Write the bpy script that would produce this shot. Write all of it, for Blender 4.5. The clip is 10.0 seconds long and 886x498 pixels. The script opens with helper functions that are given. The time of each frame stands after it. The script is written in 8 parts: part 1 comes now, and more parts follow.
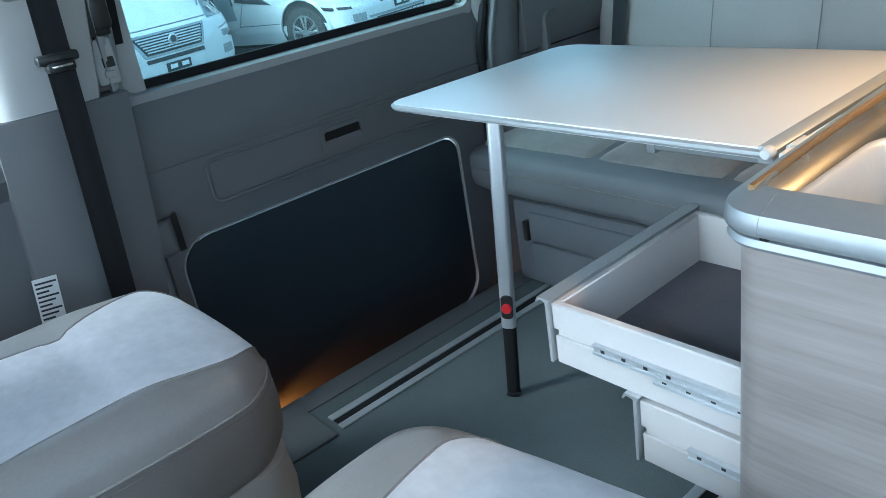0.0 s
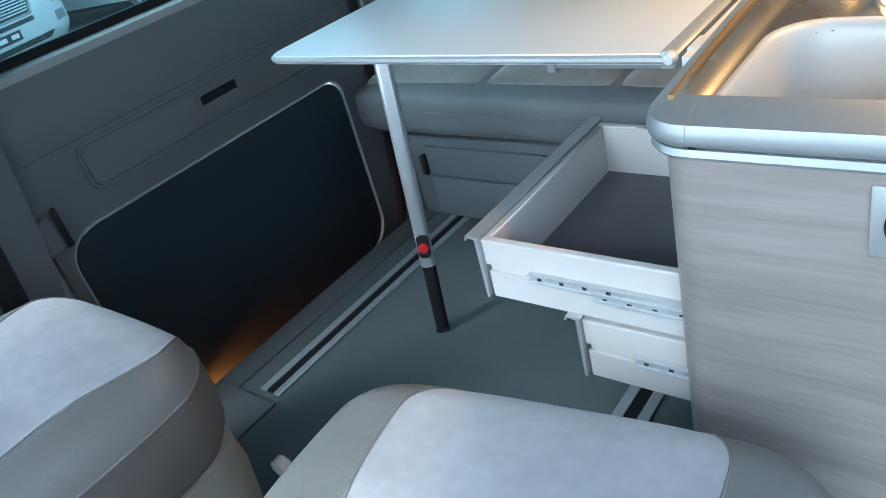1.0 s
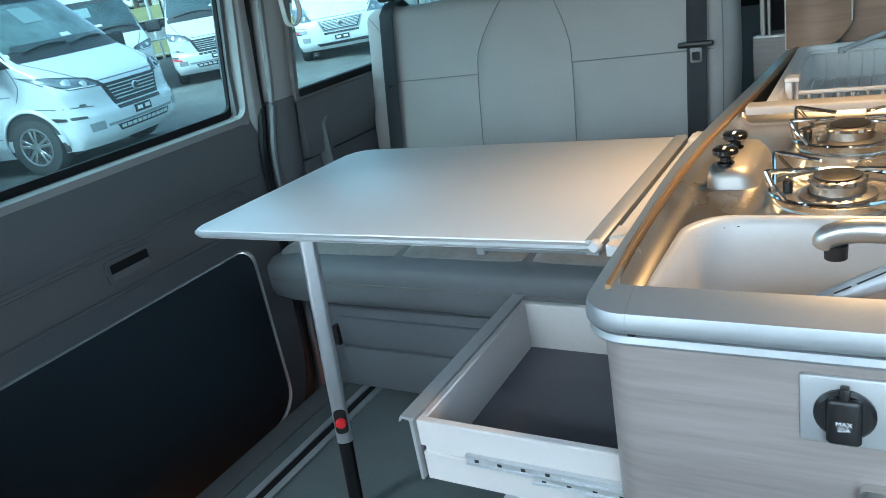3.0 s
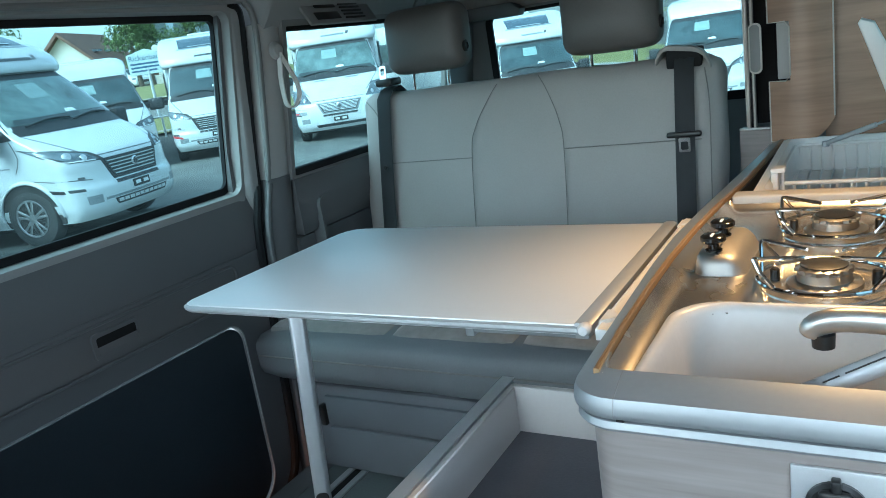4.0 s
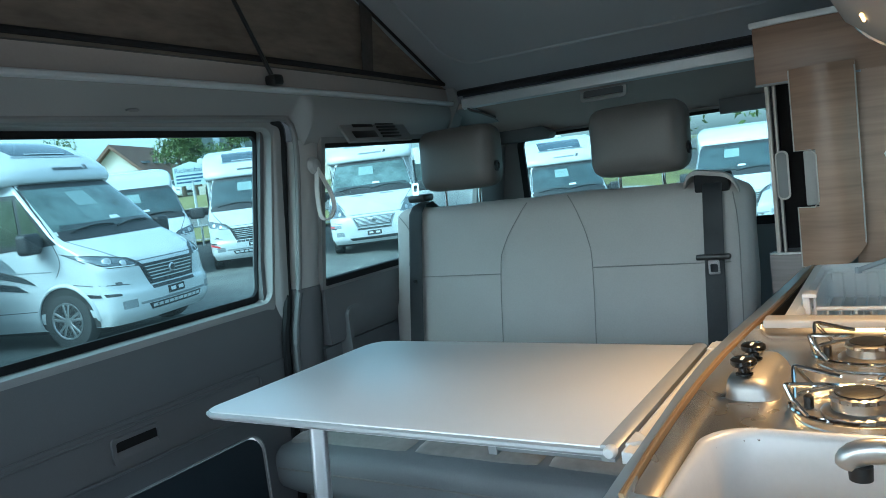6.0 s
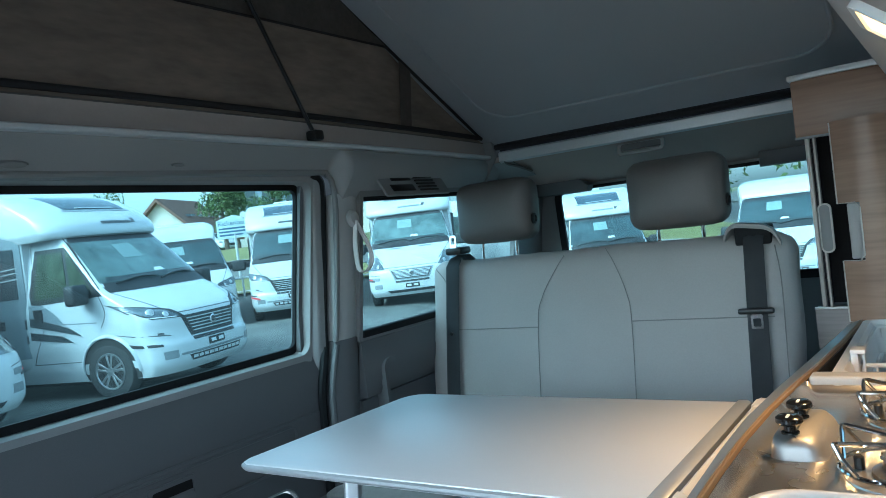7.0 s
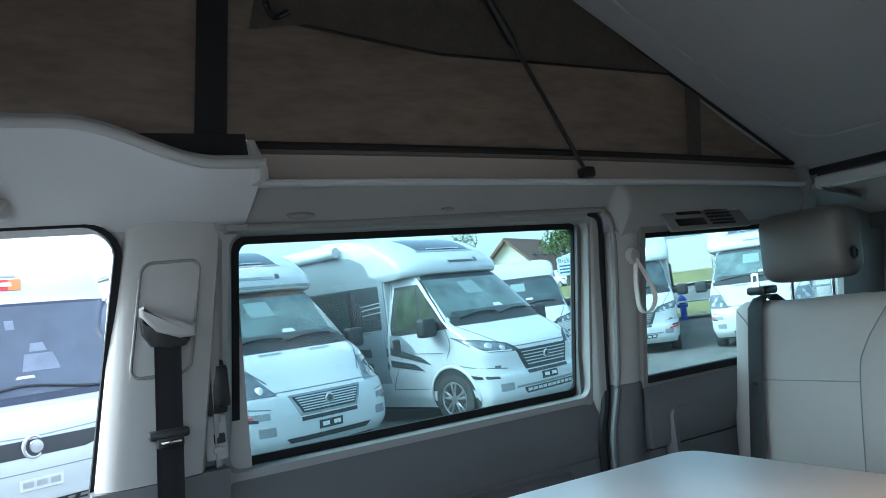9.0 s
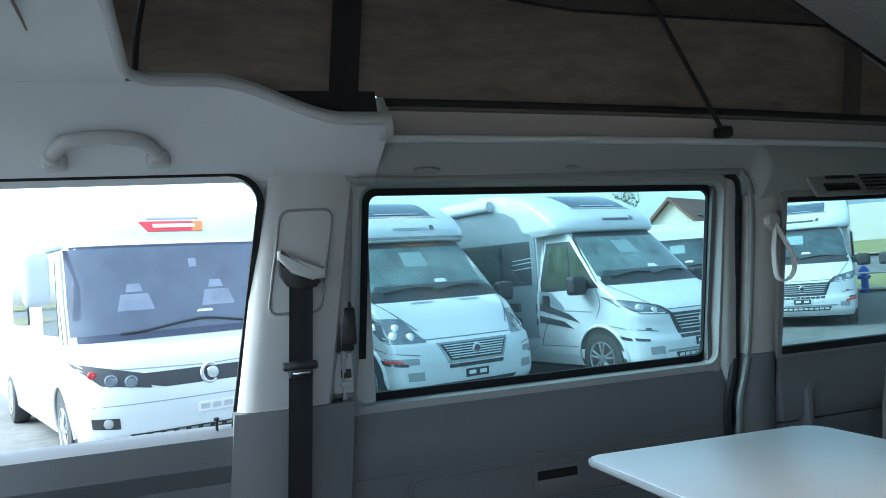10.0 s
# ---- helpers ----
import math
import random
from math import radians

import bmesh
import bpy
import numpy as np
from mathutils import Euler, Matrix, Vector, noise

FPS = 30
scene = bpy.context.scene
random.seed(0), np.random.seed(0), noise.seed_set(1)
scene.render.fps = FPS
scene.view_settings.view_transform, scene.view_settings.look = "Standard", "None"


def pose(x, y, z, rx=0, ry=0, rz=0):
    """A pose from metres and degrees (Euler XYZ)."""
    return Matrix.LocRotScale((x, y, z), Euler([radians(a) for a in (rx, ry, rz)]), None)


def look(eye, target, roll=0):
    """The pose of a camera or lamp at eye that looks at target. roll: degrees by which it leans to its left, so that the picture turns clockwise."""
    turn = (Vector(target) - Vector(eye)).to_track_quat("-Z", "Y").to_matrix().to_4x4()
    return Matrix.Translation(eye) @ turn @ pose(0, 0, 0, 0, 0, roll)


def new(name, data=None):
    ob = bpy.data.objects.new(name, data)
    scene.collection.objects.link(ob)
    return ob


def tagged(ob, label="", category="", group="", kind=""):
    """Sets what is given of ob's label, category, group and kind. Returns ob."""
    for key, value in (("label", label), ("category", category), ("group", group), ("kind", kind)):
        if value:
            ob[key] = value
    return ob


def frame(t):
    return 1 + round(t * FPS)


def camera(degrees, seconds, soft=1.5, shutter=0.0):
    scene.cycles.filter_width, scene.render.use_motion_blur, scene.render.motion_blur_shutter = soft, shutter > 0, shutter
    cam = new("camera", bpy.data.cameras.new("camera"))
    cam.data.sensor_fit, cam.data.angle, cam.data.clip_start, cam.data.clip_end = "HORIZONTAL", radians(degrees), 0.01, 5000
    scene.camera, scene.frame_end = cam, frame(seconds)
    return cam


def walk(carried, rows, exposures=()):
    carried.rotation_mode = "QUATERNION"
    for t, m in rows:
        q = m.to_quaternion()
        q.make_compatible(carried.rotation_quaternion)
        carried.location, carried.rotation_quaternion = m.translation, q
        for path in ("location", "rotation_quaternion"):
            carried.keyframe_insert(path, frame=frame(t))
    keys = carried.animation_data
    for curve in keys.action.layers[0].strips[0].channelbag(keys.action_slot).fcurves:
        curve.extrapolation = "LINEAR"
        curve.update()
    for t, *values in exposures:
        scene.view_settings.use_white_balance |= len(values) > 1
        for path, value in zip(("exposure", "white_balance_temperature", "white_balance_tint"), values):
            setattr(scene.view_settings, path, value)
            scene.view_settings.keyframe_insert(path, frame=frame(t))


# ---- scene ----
cam = camera(60.6, 10.0, soft=0.9)
PATH = [
    (0, (0.773, 0.043, 1.026), (-0.674, 1.161, 0.216), -9.8),
    (0.5, (0.747, 0.04, 1.034), (-0.583, 1.23, 0.132), -12.1),
    (1, (0.719, 0.038, 1.041), (-0.488, 1.265, 0.022), -15.9),
    (1.5, (0.685, 0.028, 1.066), (-0.439, 1.314, 0.025), -17.1),
    (2, (0.674, 0.02, 1.073), (-0.4, 1.406, 0.11), -15.0),
    (2.5, (0.674, 0.018, 1.076), (-0.362, 1.515, 0.247), -12.4),
    (3, (0.676, 0.012, 1.077), (-0.336, 1.587, 0.373), -10.6),
    (4.5, (0.681, 0.011, 1.076), (-0.317, 1.691, 0.648), -8.1),
    (5, (0.681, 0.01, 1.074), (-0.327, 1.702, 0.725), -7.6),
    (6.5, (0.69, 0.009, 1.074), (-0.4, 1.681, 0.949), -7.0),
    (7, (0.691, 0.009, 1.073), (-0.441, 1.657, 1.022), -7.1),
    (7.5, (0.699, 0.019, 1.073), (-0.519, 1.604, 1.082), -8.0),
    (8, (0.715, 0.051, 1.07), (-0.661, 1.501, 1.13), -9.0),
    (8.5, (0.745, 0.118, 1.067), (-0.825, 1.351, 1.188), -8.5),
    (9, (0.776, 0.167, 1.06), (-0.942, 1.179, 1.215), -7.1),
    (9.5, (0.812, 0.203, 1.06), (-1.011, 1.012, 1.207), -5.5),
    (10, (0.851, 0.221, 1.05), (-1.046, 0.849, 1.127), -4.1),
]
EXPOSURES = [(0, 2.80, 4950, -6), (1.5, 2.84, 5000, -6), (2.5, 2.70, 5000, -6), (4.5, 2.46, 5150, -7), (6.5, 2.47, 5000, -7), (7.5, 2.48, 4780, -6), (8.5, 2.6, 5300, -3), (9.5, 2.60, 5350, 3), (10, 2.47, 5150, -3)]
walk(cam, [(t, look(eye, target, roll)) for t, eye, target, roll in PATH], EXPOSURES)

# ---- world, sun, lamps ----
world = bpy.data.worlds.new("sky")
scene.world = world
world.use_nodes = True
wn = world.node_tree.nodes
wl = world.node_tree.links
sky = wn.new("ShaderNodeTexSky")
sky.sky_type = "NISHITA"
sky.sun_disc = False
sky.sun_elevation = radians(43)
sky.sun_rotation = radians(192)
sky.air_density, sky.dust_density, sky.ozone_density = 1.0, 3.5, 1.0
wn["Background"].inputs["Strength"].default_value = 0.15
haze = wn.new("ShaderNodeHueSaturation")
haze.inputs["Saturation"].default_value = 0.45
wl.new(sky.outputs["Color"], haze.inputs["Color"])
wl.new(haze.outputs["Color"], wn["Background"].inputs["Color"])

sun_data = bpy.data.lights.new("sun", "SUN")
sun_data.energy, sun_data.angle, sun_data.color = 0.7, radians(25), (1.0, 0.96, 0.91)
sun = new("sun", sun_data)
sun.matrix_world = look((-6, -28, 27), (0, 0, 0))

# ---- materials ----
def material(name, base, rough=0.5, metal=0.0, spec=0.5, var=0.12, scale=6.0, fine=120.0, bump=0.05, stretch=(1, 1, 1), dark=None, coat=0.0, sheen=0.0, bumpdist=0.002, through_light=0.0):
    """A principled material with broad and fine variation of its colour, roughness and relief."""
    m = bpy.data.materials.new(name)
    m.use_nodes = True
    n, l = m.node_tree.nodes, m.node_tree.links
    b = n["Principled BSDF"]
    b.inputs["Metallic"].default_value = metal
    b.inputs["Specular IOR Level"].default_value = spec
    b.inputs["Coat Weight"].default_value = coat
    b.inputs["Sheen Weight"].default_value = sheen
    tc = n.new("ShaderNodeTexCoord")
    mp = n.new("ShaderNodeMapping")
    mp.inputs["Scale"].default_value = stretch
    l.new(tc.outputs["Object"], mp.inputs["Vector"])
    broad = n.new("ShaderNodeTexNoise")
    broad.inputs["Scale"].default_value, broad.inputs["Detail"].default_value = scale, 4
    grain = n.new("ShaderNodeTexNoise")
    grain.inputs["Scale"].default_value, grain.inputs["Detail"].default_value = fine, 3
    for t in (broad, grain):
        l.new(mp.outputs["Vector"], t.inputs["Vector"])
    mix = n.new("ShaderNodeMath")
    mix.operation = "MULTIPLY_ADD"
    mix.inputs[1].default_value = 0.4
    l.new(grain.outputs["Fac"], mix.inputs[0])
    half = n.new("ShaderNodeMath")
    half.operation = "MULTIPLY"
    half.inputs[1].default_value = 0.6
    l.new(broad.outputs["Fac"], half.inputs[0])
    l.new(half.outputs[0], mix.inputs[2])
    ramp = n.new("ShaderNodeValToRGB")
    lo = dark or tuple(c * (1 - var) for c in base)
    hi = tuple(min(1, c * (1 + var)) for c in base)
    ramp.color_ramp.elements[0].position, ramp.color_ramp.elements[1].position = 0.32, 0.68
    ramp.color_ramp.elements[0].color, ramp.color_ramp.elements[1].color = (*lo, 1), (*hi, 1)
    l.new(mix.outputs[0], ramp.inputs["Fac"])
    l.new(ramp.outputs["Color"], b.inputs["Base Color"])
    rr = n.new("ShaderNodeMapRange")
    rr.inputs["To Min"].default_value, rr.inputs["To Max"].default_value = max(0.02, rough - 0.07), min(1, rough + 0.07)
    l.new(broad.outputs["Fac"], rr.inputs["Value"])
    l.new(rr.outputs["Result"], b.inputs["Roughness"])
    if bump:
        bp = n.new("ShaderNodeBump")
        bp.inputs["Strength"].default_value, bp.inputs["Distance"].default_value = bump, bumpdist
        l.new(grain.outputs["Fac"], bp.inputs["Height"])
        l.new(bp.outputs["Normal"], b.inputs["Normal"])
    if through_light:
        tl = n.new("ShaderNodeBsdfTranslucent")
        l.new(ramp.outputs["Color"], tl.inputs["Color"])
        mx = n.new("ShaderNodeMixShader")
        mx.inputs["Fac"].default_value = through_light
        l.new(b.outputs[0], mx.inputs[1])
        l.new(tl.outputs[0], mx.inputs[2])
        l.new(mx.outputs[0], n["Material Output"].inputs["Surface"])
    return m


def glass(name, tint, gloss=1.0, veil=0.0):
    """A thin pane: tinted see-through with mirror-like gloss by Fresnel and a faint veil for reflected haze."""
    m = bpy.data.materials.new(name)
    m.use_nodes = True
    n, l = m.node_tree.nodes, m.node_tree.links
    n.remove(n["Principled BSDF"])
    out = n["Material Output"]
    tr = n.new("ShaderNodeBsdfTransparent")
    tr.inputs["Color"].default_value = (*tint, 1)
    gl = n.new("ShaderNodeBsdfGlossy")
    gl.inputs["Roughness"].default_value = 0.03
    fr = n.new("ShaderNodeLayerWeight")
    fr.inputs["Blend"].default_value = 0.5
    pw = n.new("ShaderNodeMath")
    pw.operation = "POWER"
    pw.inputs[1].default_value = 5.0
    l.new(fr.outputs["Facing"], pw.inputs[0])
    mu = n.new("ShaderNodeMath")
    mu.operation = "MULTIPLY_ADD"
    mu.inputs[1].default_value, mu.inputs[2].default_value = 0.6 * gloss, 0.02 * gloss
    l.new(pw.outputs[0], mu.inputs[0])
    mx = n.new("ShaderNodeMixShader")
    l.new(mu.outputs[0], mx.inputs["Fac"])
    l.new(tr.outputs[0], mx.inputs[1])
    l.new(gl.outputs[0], mx.inputs[2])
    # pale translucent layer imitates the veil of light reflected in the pane
    film = n.new("ShaderNodeBsdfTranslucent")
    film.inputs["Color"].default_value = (0.62, 0.74, 0.75, 1)
    spread = n.new("ShaderNodeTexNoise")
    spread.inputs["Scale"].default_value = 3.0
    amount = n.new("ShaderNodeMapRange")
    amount.inputs["To Min"].default_value, amount.inputs["To Max"].default_value = 0.6 * veil, 1.4 * veil
    l.new(spread.outputs["Fac"], amount.inputs["Value"])
    veiled = n.new("ShaderNodeMixShader")
    l.new(amount.outputs["Result"], veiled.inputs["Fac"])
    l.new(mx.outputs[0], veiled.inputs[1])
    l.new(film.outputs[0], veiled.inputs[2])
    l.new(veiled.outputs[0], out.inputs["Surface"])
    return m


def glow(name, color, strength):
    m = bpy.data.materials.new(name)
    m.use_nodes = True
    b = m.node_tree.nodes["Principled BSDF"]
    b.inputs["Base Color"].default_value = (0.8, 0.75, 0.65, 1)
    b.inputs["Emission Color"].default_value = (*color, 1)
    b.inputs["Emission Strength"].default_value = strength
    return m


M = {
    "trim_light": material("light grey moulded trim", (0.40, 0.39, 0.375), 0.55, var=0.04, scale=3, fine=400, bump=0.12),
    "trim_dark": material("dark grey moulded trim", (0.122, 0.122, 0.124), 0.55, var=0.08, scale=3, fine=400, bump=0.15),
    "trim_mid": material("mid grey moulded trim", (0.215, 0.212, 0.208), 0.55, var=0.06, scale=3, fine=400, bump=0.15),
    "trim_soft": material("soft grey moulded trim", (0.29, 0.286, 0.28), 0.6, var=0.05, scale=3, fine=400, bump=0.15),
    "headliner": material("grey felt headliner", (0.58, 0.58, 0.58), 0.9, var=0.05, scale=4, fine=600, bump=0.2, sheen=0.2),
    "taupe": material("taupe felt lining", (0.41, 0.325, 0.28), 0.85, var=0.07, scale=4, fine=500, bump=0.2),
    "board": material("grey roof bed underside cloth", (0.345, 0.35, 0.355), 0.85, var=0.06, scale=2, fine=500, bump=0.2),
    "rubber": material("black rubber seal", (0.010, 0.010, 0.011), 0.7, spec=0.25, var=0.2, scale=8, fine=100, bump=0.05),
    "panel_black": material("matt black laminated door panel", (0.018, 0.025, 0.032), 0.42, spec=0.5, var=0.2, scale=4, fine=300, bump=0.03),
    "piping": material("grey edge piping", (0.27, 0.27, 0.265), 0.45, var=0.05),
    "floor": material("dark grey speckled vinyl floor", (0.105, 0.12, 0.12), 0.5, var=0.2, scale=5, fine=180, bump=0.1),
    "alu": material("brushed aluminium", (0.60, 0.61, 0.62), 0.42, 0.7, var=0.05, scale=3, fine=90, bump=0.02, stretch=(8, 1, 8)),
    "rail_silver": material("bright silver strip", (0.62, 0.62, 0.62), 0.38, 0.2, var=0.04),
    "alu_soft": material("silver anodised aluminium profile", (0.34, 0.355, 0.365), 0.42, 0.55, var=0.04, scale=2, fine=150, bump=0.01),
    "steel": material("satin stainless steel", (0.55, 0.53, 0.50), 0.27, 0.95, var=0.06, scale=4, fine=220, bump=0.004),
    "steel_satin": material("matt stainless steel", (0.36, 0.345, 0.325), 0.48, 0.92, var=0.05, scale=6, fine=160, bump=0.015),
    "steel_dark": material("heat tinted burner steel", (0.36, 0.345, 0.32), 0.3, 0.95, var=0.12, scale=8, fine=160, bump=0.01),
    "chrome": material("polished chrome", (0.75, 0.74, 0.72), 0.08, 1.0, var=0.03, bump=0),
    "table": material("silver grey laminate", (0.76, 0.76, 0.755), 0.38, 0.15, var=0.03, scale=2, fine=700, bump=0.02),
    "table_edge": material("pale silver table edging", (0.42, 0.43, 0.43), 0.4, 0.3, var=0.03),
    "wood": material("pale ash laminate", (0.268, 0.232, 0.218), 0.42, var=0.18, scale=2.2, fine=9, bump=0.04, stretch=(1.0, 1.0, 17), dark=(0.200, 0.172, 0.160)),
    "wood_dark": material("brown oak laminate", (0.335, 0.205, 0.130), 0.36, var=0.14, scale=1.6, fine=6, bump=0.03, stretch=(1.2, 1.2, 16), dark=(0.22, 0.130, 0.082)),
    "nickel": material("satin nickel", (0.52, 0.50, 0.47), 0.34, 0.85, var=0.05, scale=3, fine=150, bump=0.01),
    "stay_grey": material("pale grey painted tube", (0.42, 0.44, 0.46), 0.42, 0.25, var=0.06, scale=3, bump=0.01),
    "edge_band": material("pale edge band", (0.52, 0.48, 0.43), 0.4, var=0.06),
    "wood_rim": material("golden oak rim", (0.30, 0.195, 0.095), 0.32, var=0.2, scale=3, fine=20, bump=0.03, stretch=(1, 0.2, 1)),
    "drawer": material("cream white drawer side", (0.55, 0.52, 0.50), 0.42, var=0.03, scale=3, fine=200, bump=0.02),
    "mat": material("anthracite ribbed drawer mat", (0.12, 0.12, 0.135), 0.65, var=0.12, scale=6, fine=160, bump=0.3, stretch=(1, 3, 1)),
    "white": material("white plastic", (0.72, 0.70, 0.67), 0.38, var=0.03, scale=4),
    "black": material("black plastic", (0.012, 0.012, 0.012), 0.38, var=0.15),
    "black_gloss": material("glossy black plastic", (0.008, 0.008, 0.008), 0.14, var=0.1, bump=0),
    "red": material("red plastic", (0.55, 0.012, 0.02), 0.4, var=0.08),
    "suede": material("light grey alcantara", (0.72, 0.70, 0.72), 0.92, var=0.13, scale=9, fine=60, bump=0.12, sheen=0.5),
    "leather": material("warm grey leather", (0.36, 0.345, 0.33), 0.34, var=0.07, scale=6, fine=220, bump=0.1),
    "leather_dark": material("taupe leather", (0.115, 0.106, 0.098), 0.46, var=0.08, scale=6, fine=220, bump=0.1),
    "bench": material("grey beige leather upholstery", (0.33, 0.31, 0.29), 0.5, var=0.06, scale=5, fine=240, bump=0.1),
    # same leather as the backrest, darkened for the shade under the table
    "bench_shaded": material("bench leather darkened for shade", (0.160, 0.165, 0.172), 0.55, var=0.08, scale=6, fine=240, bump=0.1),
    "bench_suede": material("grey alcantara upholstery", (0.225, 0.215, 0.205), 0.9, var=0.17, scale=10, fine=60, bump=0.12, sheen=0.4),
    "bench_base": material("grey needle felt covering", (0.135, 0.140, 0.152), 0.9, var=0.08, scale=6, fine=400, bump=0.2),
    "seam_soft": material("grey sewing seam", (0.19, 0.18, 0.17), 0.8),
    "basin": material("cream sink enamel", (0.56, 0.54, 0.52), 0.32, var=0.04, scale=4),
    "seam": material("dark sewing seam", (0.11, 0.10, 0.095), 0.8),
    "belt": material("black woven belt webbing", (0.012, 0.012, 0.013), 0.7, spec=0.25, var=0.2, scale=20, fine=300, bump=0.2),
    "belt_grey": material("grey woven belt webbing", (0.05, 0.052, 0.055), 0.55, var=0.12, scale=20, fine=300, bump=0.2),
    "canvas": material("brown tent cloth", (0.20, 0.162, 0.130), 0.9, var=0.24, scale=26, fine=80, bump=0.35, stretch=(1, 0.25, 1), through_light=0.28),
    "canvas_flap": material("dark brown tent flap cloth", (0.085, 0.072, 0.062), 0.9, var=0.2, scale=20, fine=80, bump=0.3, through_light=0.1),
    "canvas_band": material("black tent band", (0.014, 0.013, 0.014), 0.85, var=0.2),
    "rail_beige": material("beige roof rail lining", (0.36, 0.31, 0.28), 0.6, var=0.05, scale=4),
    "paper": material("white paper label", (0.7, 0.7, 0.7), 0.6, var=0.03),
    "print": material("dark print", (0.03, 0.03, 0.03), 0.6),
    "white_print": material("white print", (0.8, 0.8, 0.8), 0.5),
    "warm_lamp": glow("warm lamp diffuser", (1.0, 0.52, 0.17), 0.85),
    "tint": glass("blue green tinted window glass", (0.57, 0.68, 0.69), 1.4, 0.006),
    "clear": glass("clear door glass", (0.97, 0.98, 0.98), 0.6),
    "asphalt": material("worn grey asphalt", (0.135, 0.132, 0.120), 0.88, var=0.42, scale=0.9, fine=7, bump=0.3, bumpdist=0.02),
    "grass": material("dry roadside grass", (0.19, 0.18, 0.06), 0.9, var=0.35, scale=0.5, fine=12, bump=0.4, bumpdist=0.05),
    "kerb": material("concrete kerb", (0.32, 0.31, 0.29), 0.85, var=0.15, scale=2, fine=30, bump=0.2),
    "paint": material("white vehicle paint", (0.57, 0.58, 0.58), 0.20, var=0.03, scale=0.8, fine=8, bump=0, coat=0.4),
    "paint_grey": material("silver grey vehicle paint", (0.30, 0.32, 0.335), 0.25, 0.2, var=0.05, scale=0.8, bump=0, coat=0.4),
    "paint_dark": material("anthracite decor film", (0.06, 0.065, 0.07), 0.3, var=0.1, scale=1),
    "plastic_dark": material("dark bumper plastic", (0.03, 0.03, 0.032), 0.55, var=0.2, scale=3),
    "decor_silver": material("silver side panel film", (0.27, 0.30, 0.32), 0.3, 0.2, var=0.04, scale=0.8, bump=0, coat=0.3),
    "gap_line": material("dark shut line", (0.10, 0.105, 0.11), 0.6, var=0.1),
    "chrome_far": material("bright silver badge metal", (0.62, 0.63, 0.64), 0.25, 0.7, var=0.05),
    "dash_seen": material("grey dashboard behind glass", (0.05, 0.06, 0.062), 0.12, var=0.3, scale=4),
    "sheet_seen": material("paper behind tinted glass", (0.25, 0.32, 0.31), 0.1, var=0.12, scale=20),
    "seat_seen": material("pale seat cloth behind glass", (0.23, 0.245, 0.30), 0.12, var=0.2, scale=6),
    "window_seen": material("cab side glass with pale curtains behind", (0.055, 0.066, 0.045), 0.06, var=0.8, scale=5, fine=14, bump=0, spec=0.7, stretch=(1, 1, 0.35)),
    "screen_edge": material("blue black screen border", (0.05, 0.055, 0.085), 0.1, var=0.1),
    "roof_glass": material("dark roof window glass", (0.06, 0.085, 0.11), 0.05, var=0.25, scale=2, bump=0, spec=0.8),
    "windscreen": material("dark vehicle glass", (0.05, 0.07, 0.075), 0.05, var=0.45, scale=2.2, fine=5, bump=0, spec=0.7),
    # these two carry the reflected sky as pale or blue base colour
    "windscreen_pale": material("vehicle glass with sky reflection in its colour", (0.13, 0.175, 0.17), 0.05, var=0.5, scale=1.8, fine=5, bump=0, spec=0.7),
    "windscreen_blue": material("windscreen with blue reflection in its colour", (0.10, 0.112, 0.15), 0.05, var=0.25, scale=1.8, fine=5, bump=0, spec=0.7),
    "headlight": material("clear headlight lens", (0.15, 0.17, 0.19), 0.12, 0.15, var=0.5, scale=5, fine=14, bump=0),
    "tyre": material("tyre rubber", (0.04, 0.04, 0.04), 0.75, var=0.2, scale=5),
    "rim": material("silver alloy wheel", (0.5, 0.5, 0.5), 0.3, 0.8, var=0.08),
    "decal_red": material("red decal", (0.55, 0.03, 0.04), 0.4),
    "decal_orange": material("orange decal", (0.75, 0.2, 0.05), 0.4),
    "plaster": material("cream house plaster", (0.62, 0.58, 0.5), 0.85, var=0.06, scale=0.6, fine=15),
    "plaster_grey": material("blue grey facade", (0.28, 0.33, 0.38), 0.8, var=0.08, scale=0.5, fine=10),
    "tiles": material("brown roof tiles", (0.15, 0.085, 0.06), 0.8, var=0.25, scale=1.5, fine=14, bump=0.3, stretch=(1, 1, 5)),
    "leaves": material("tree leaves", (0.10, 0.14, 0.04), 0.7, var=0.45, scale=1.2, fine=6, bump=0),
    "bark": material("tree bark", (0.09, 0.07, 0.05), 0.9, var=0.3, scale=4, fine=30),
    "sign": material("pale sign board", (0.55, 0.62, 0.62), 0.5, var=0.04),
    "sign_blue": material("blue sign print", (0.05, 0.10, 0.2), 0.5),
    "blue": material("blue hydrant paint", (0.02, 0.06, 0.4), 0.4),
    "galv": material("galvanised steel", (0.52, 0.53, 0.54), 0.42, 0.6, var=0.1),
}


# ---- building helpers ----
def empty(name, at, label="", category="", group="", kind=""):
    ob = new(name)
    ob.location = at
    ob.empty_display_size = 0.05
    return tagged(ob, label, category, group, kind)


def home(parent):
    """The inverse of a parent's pose: only the empties stand away from the origin."""
    return Matrix.Translation(-parent.location) if parent.type == "EMPTY" else Matrix.Identity(4)


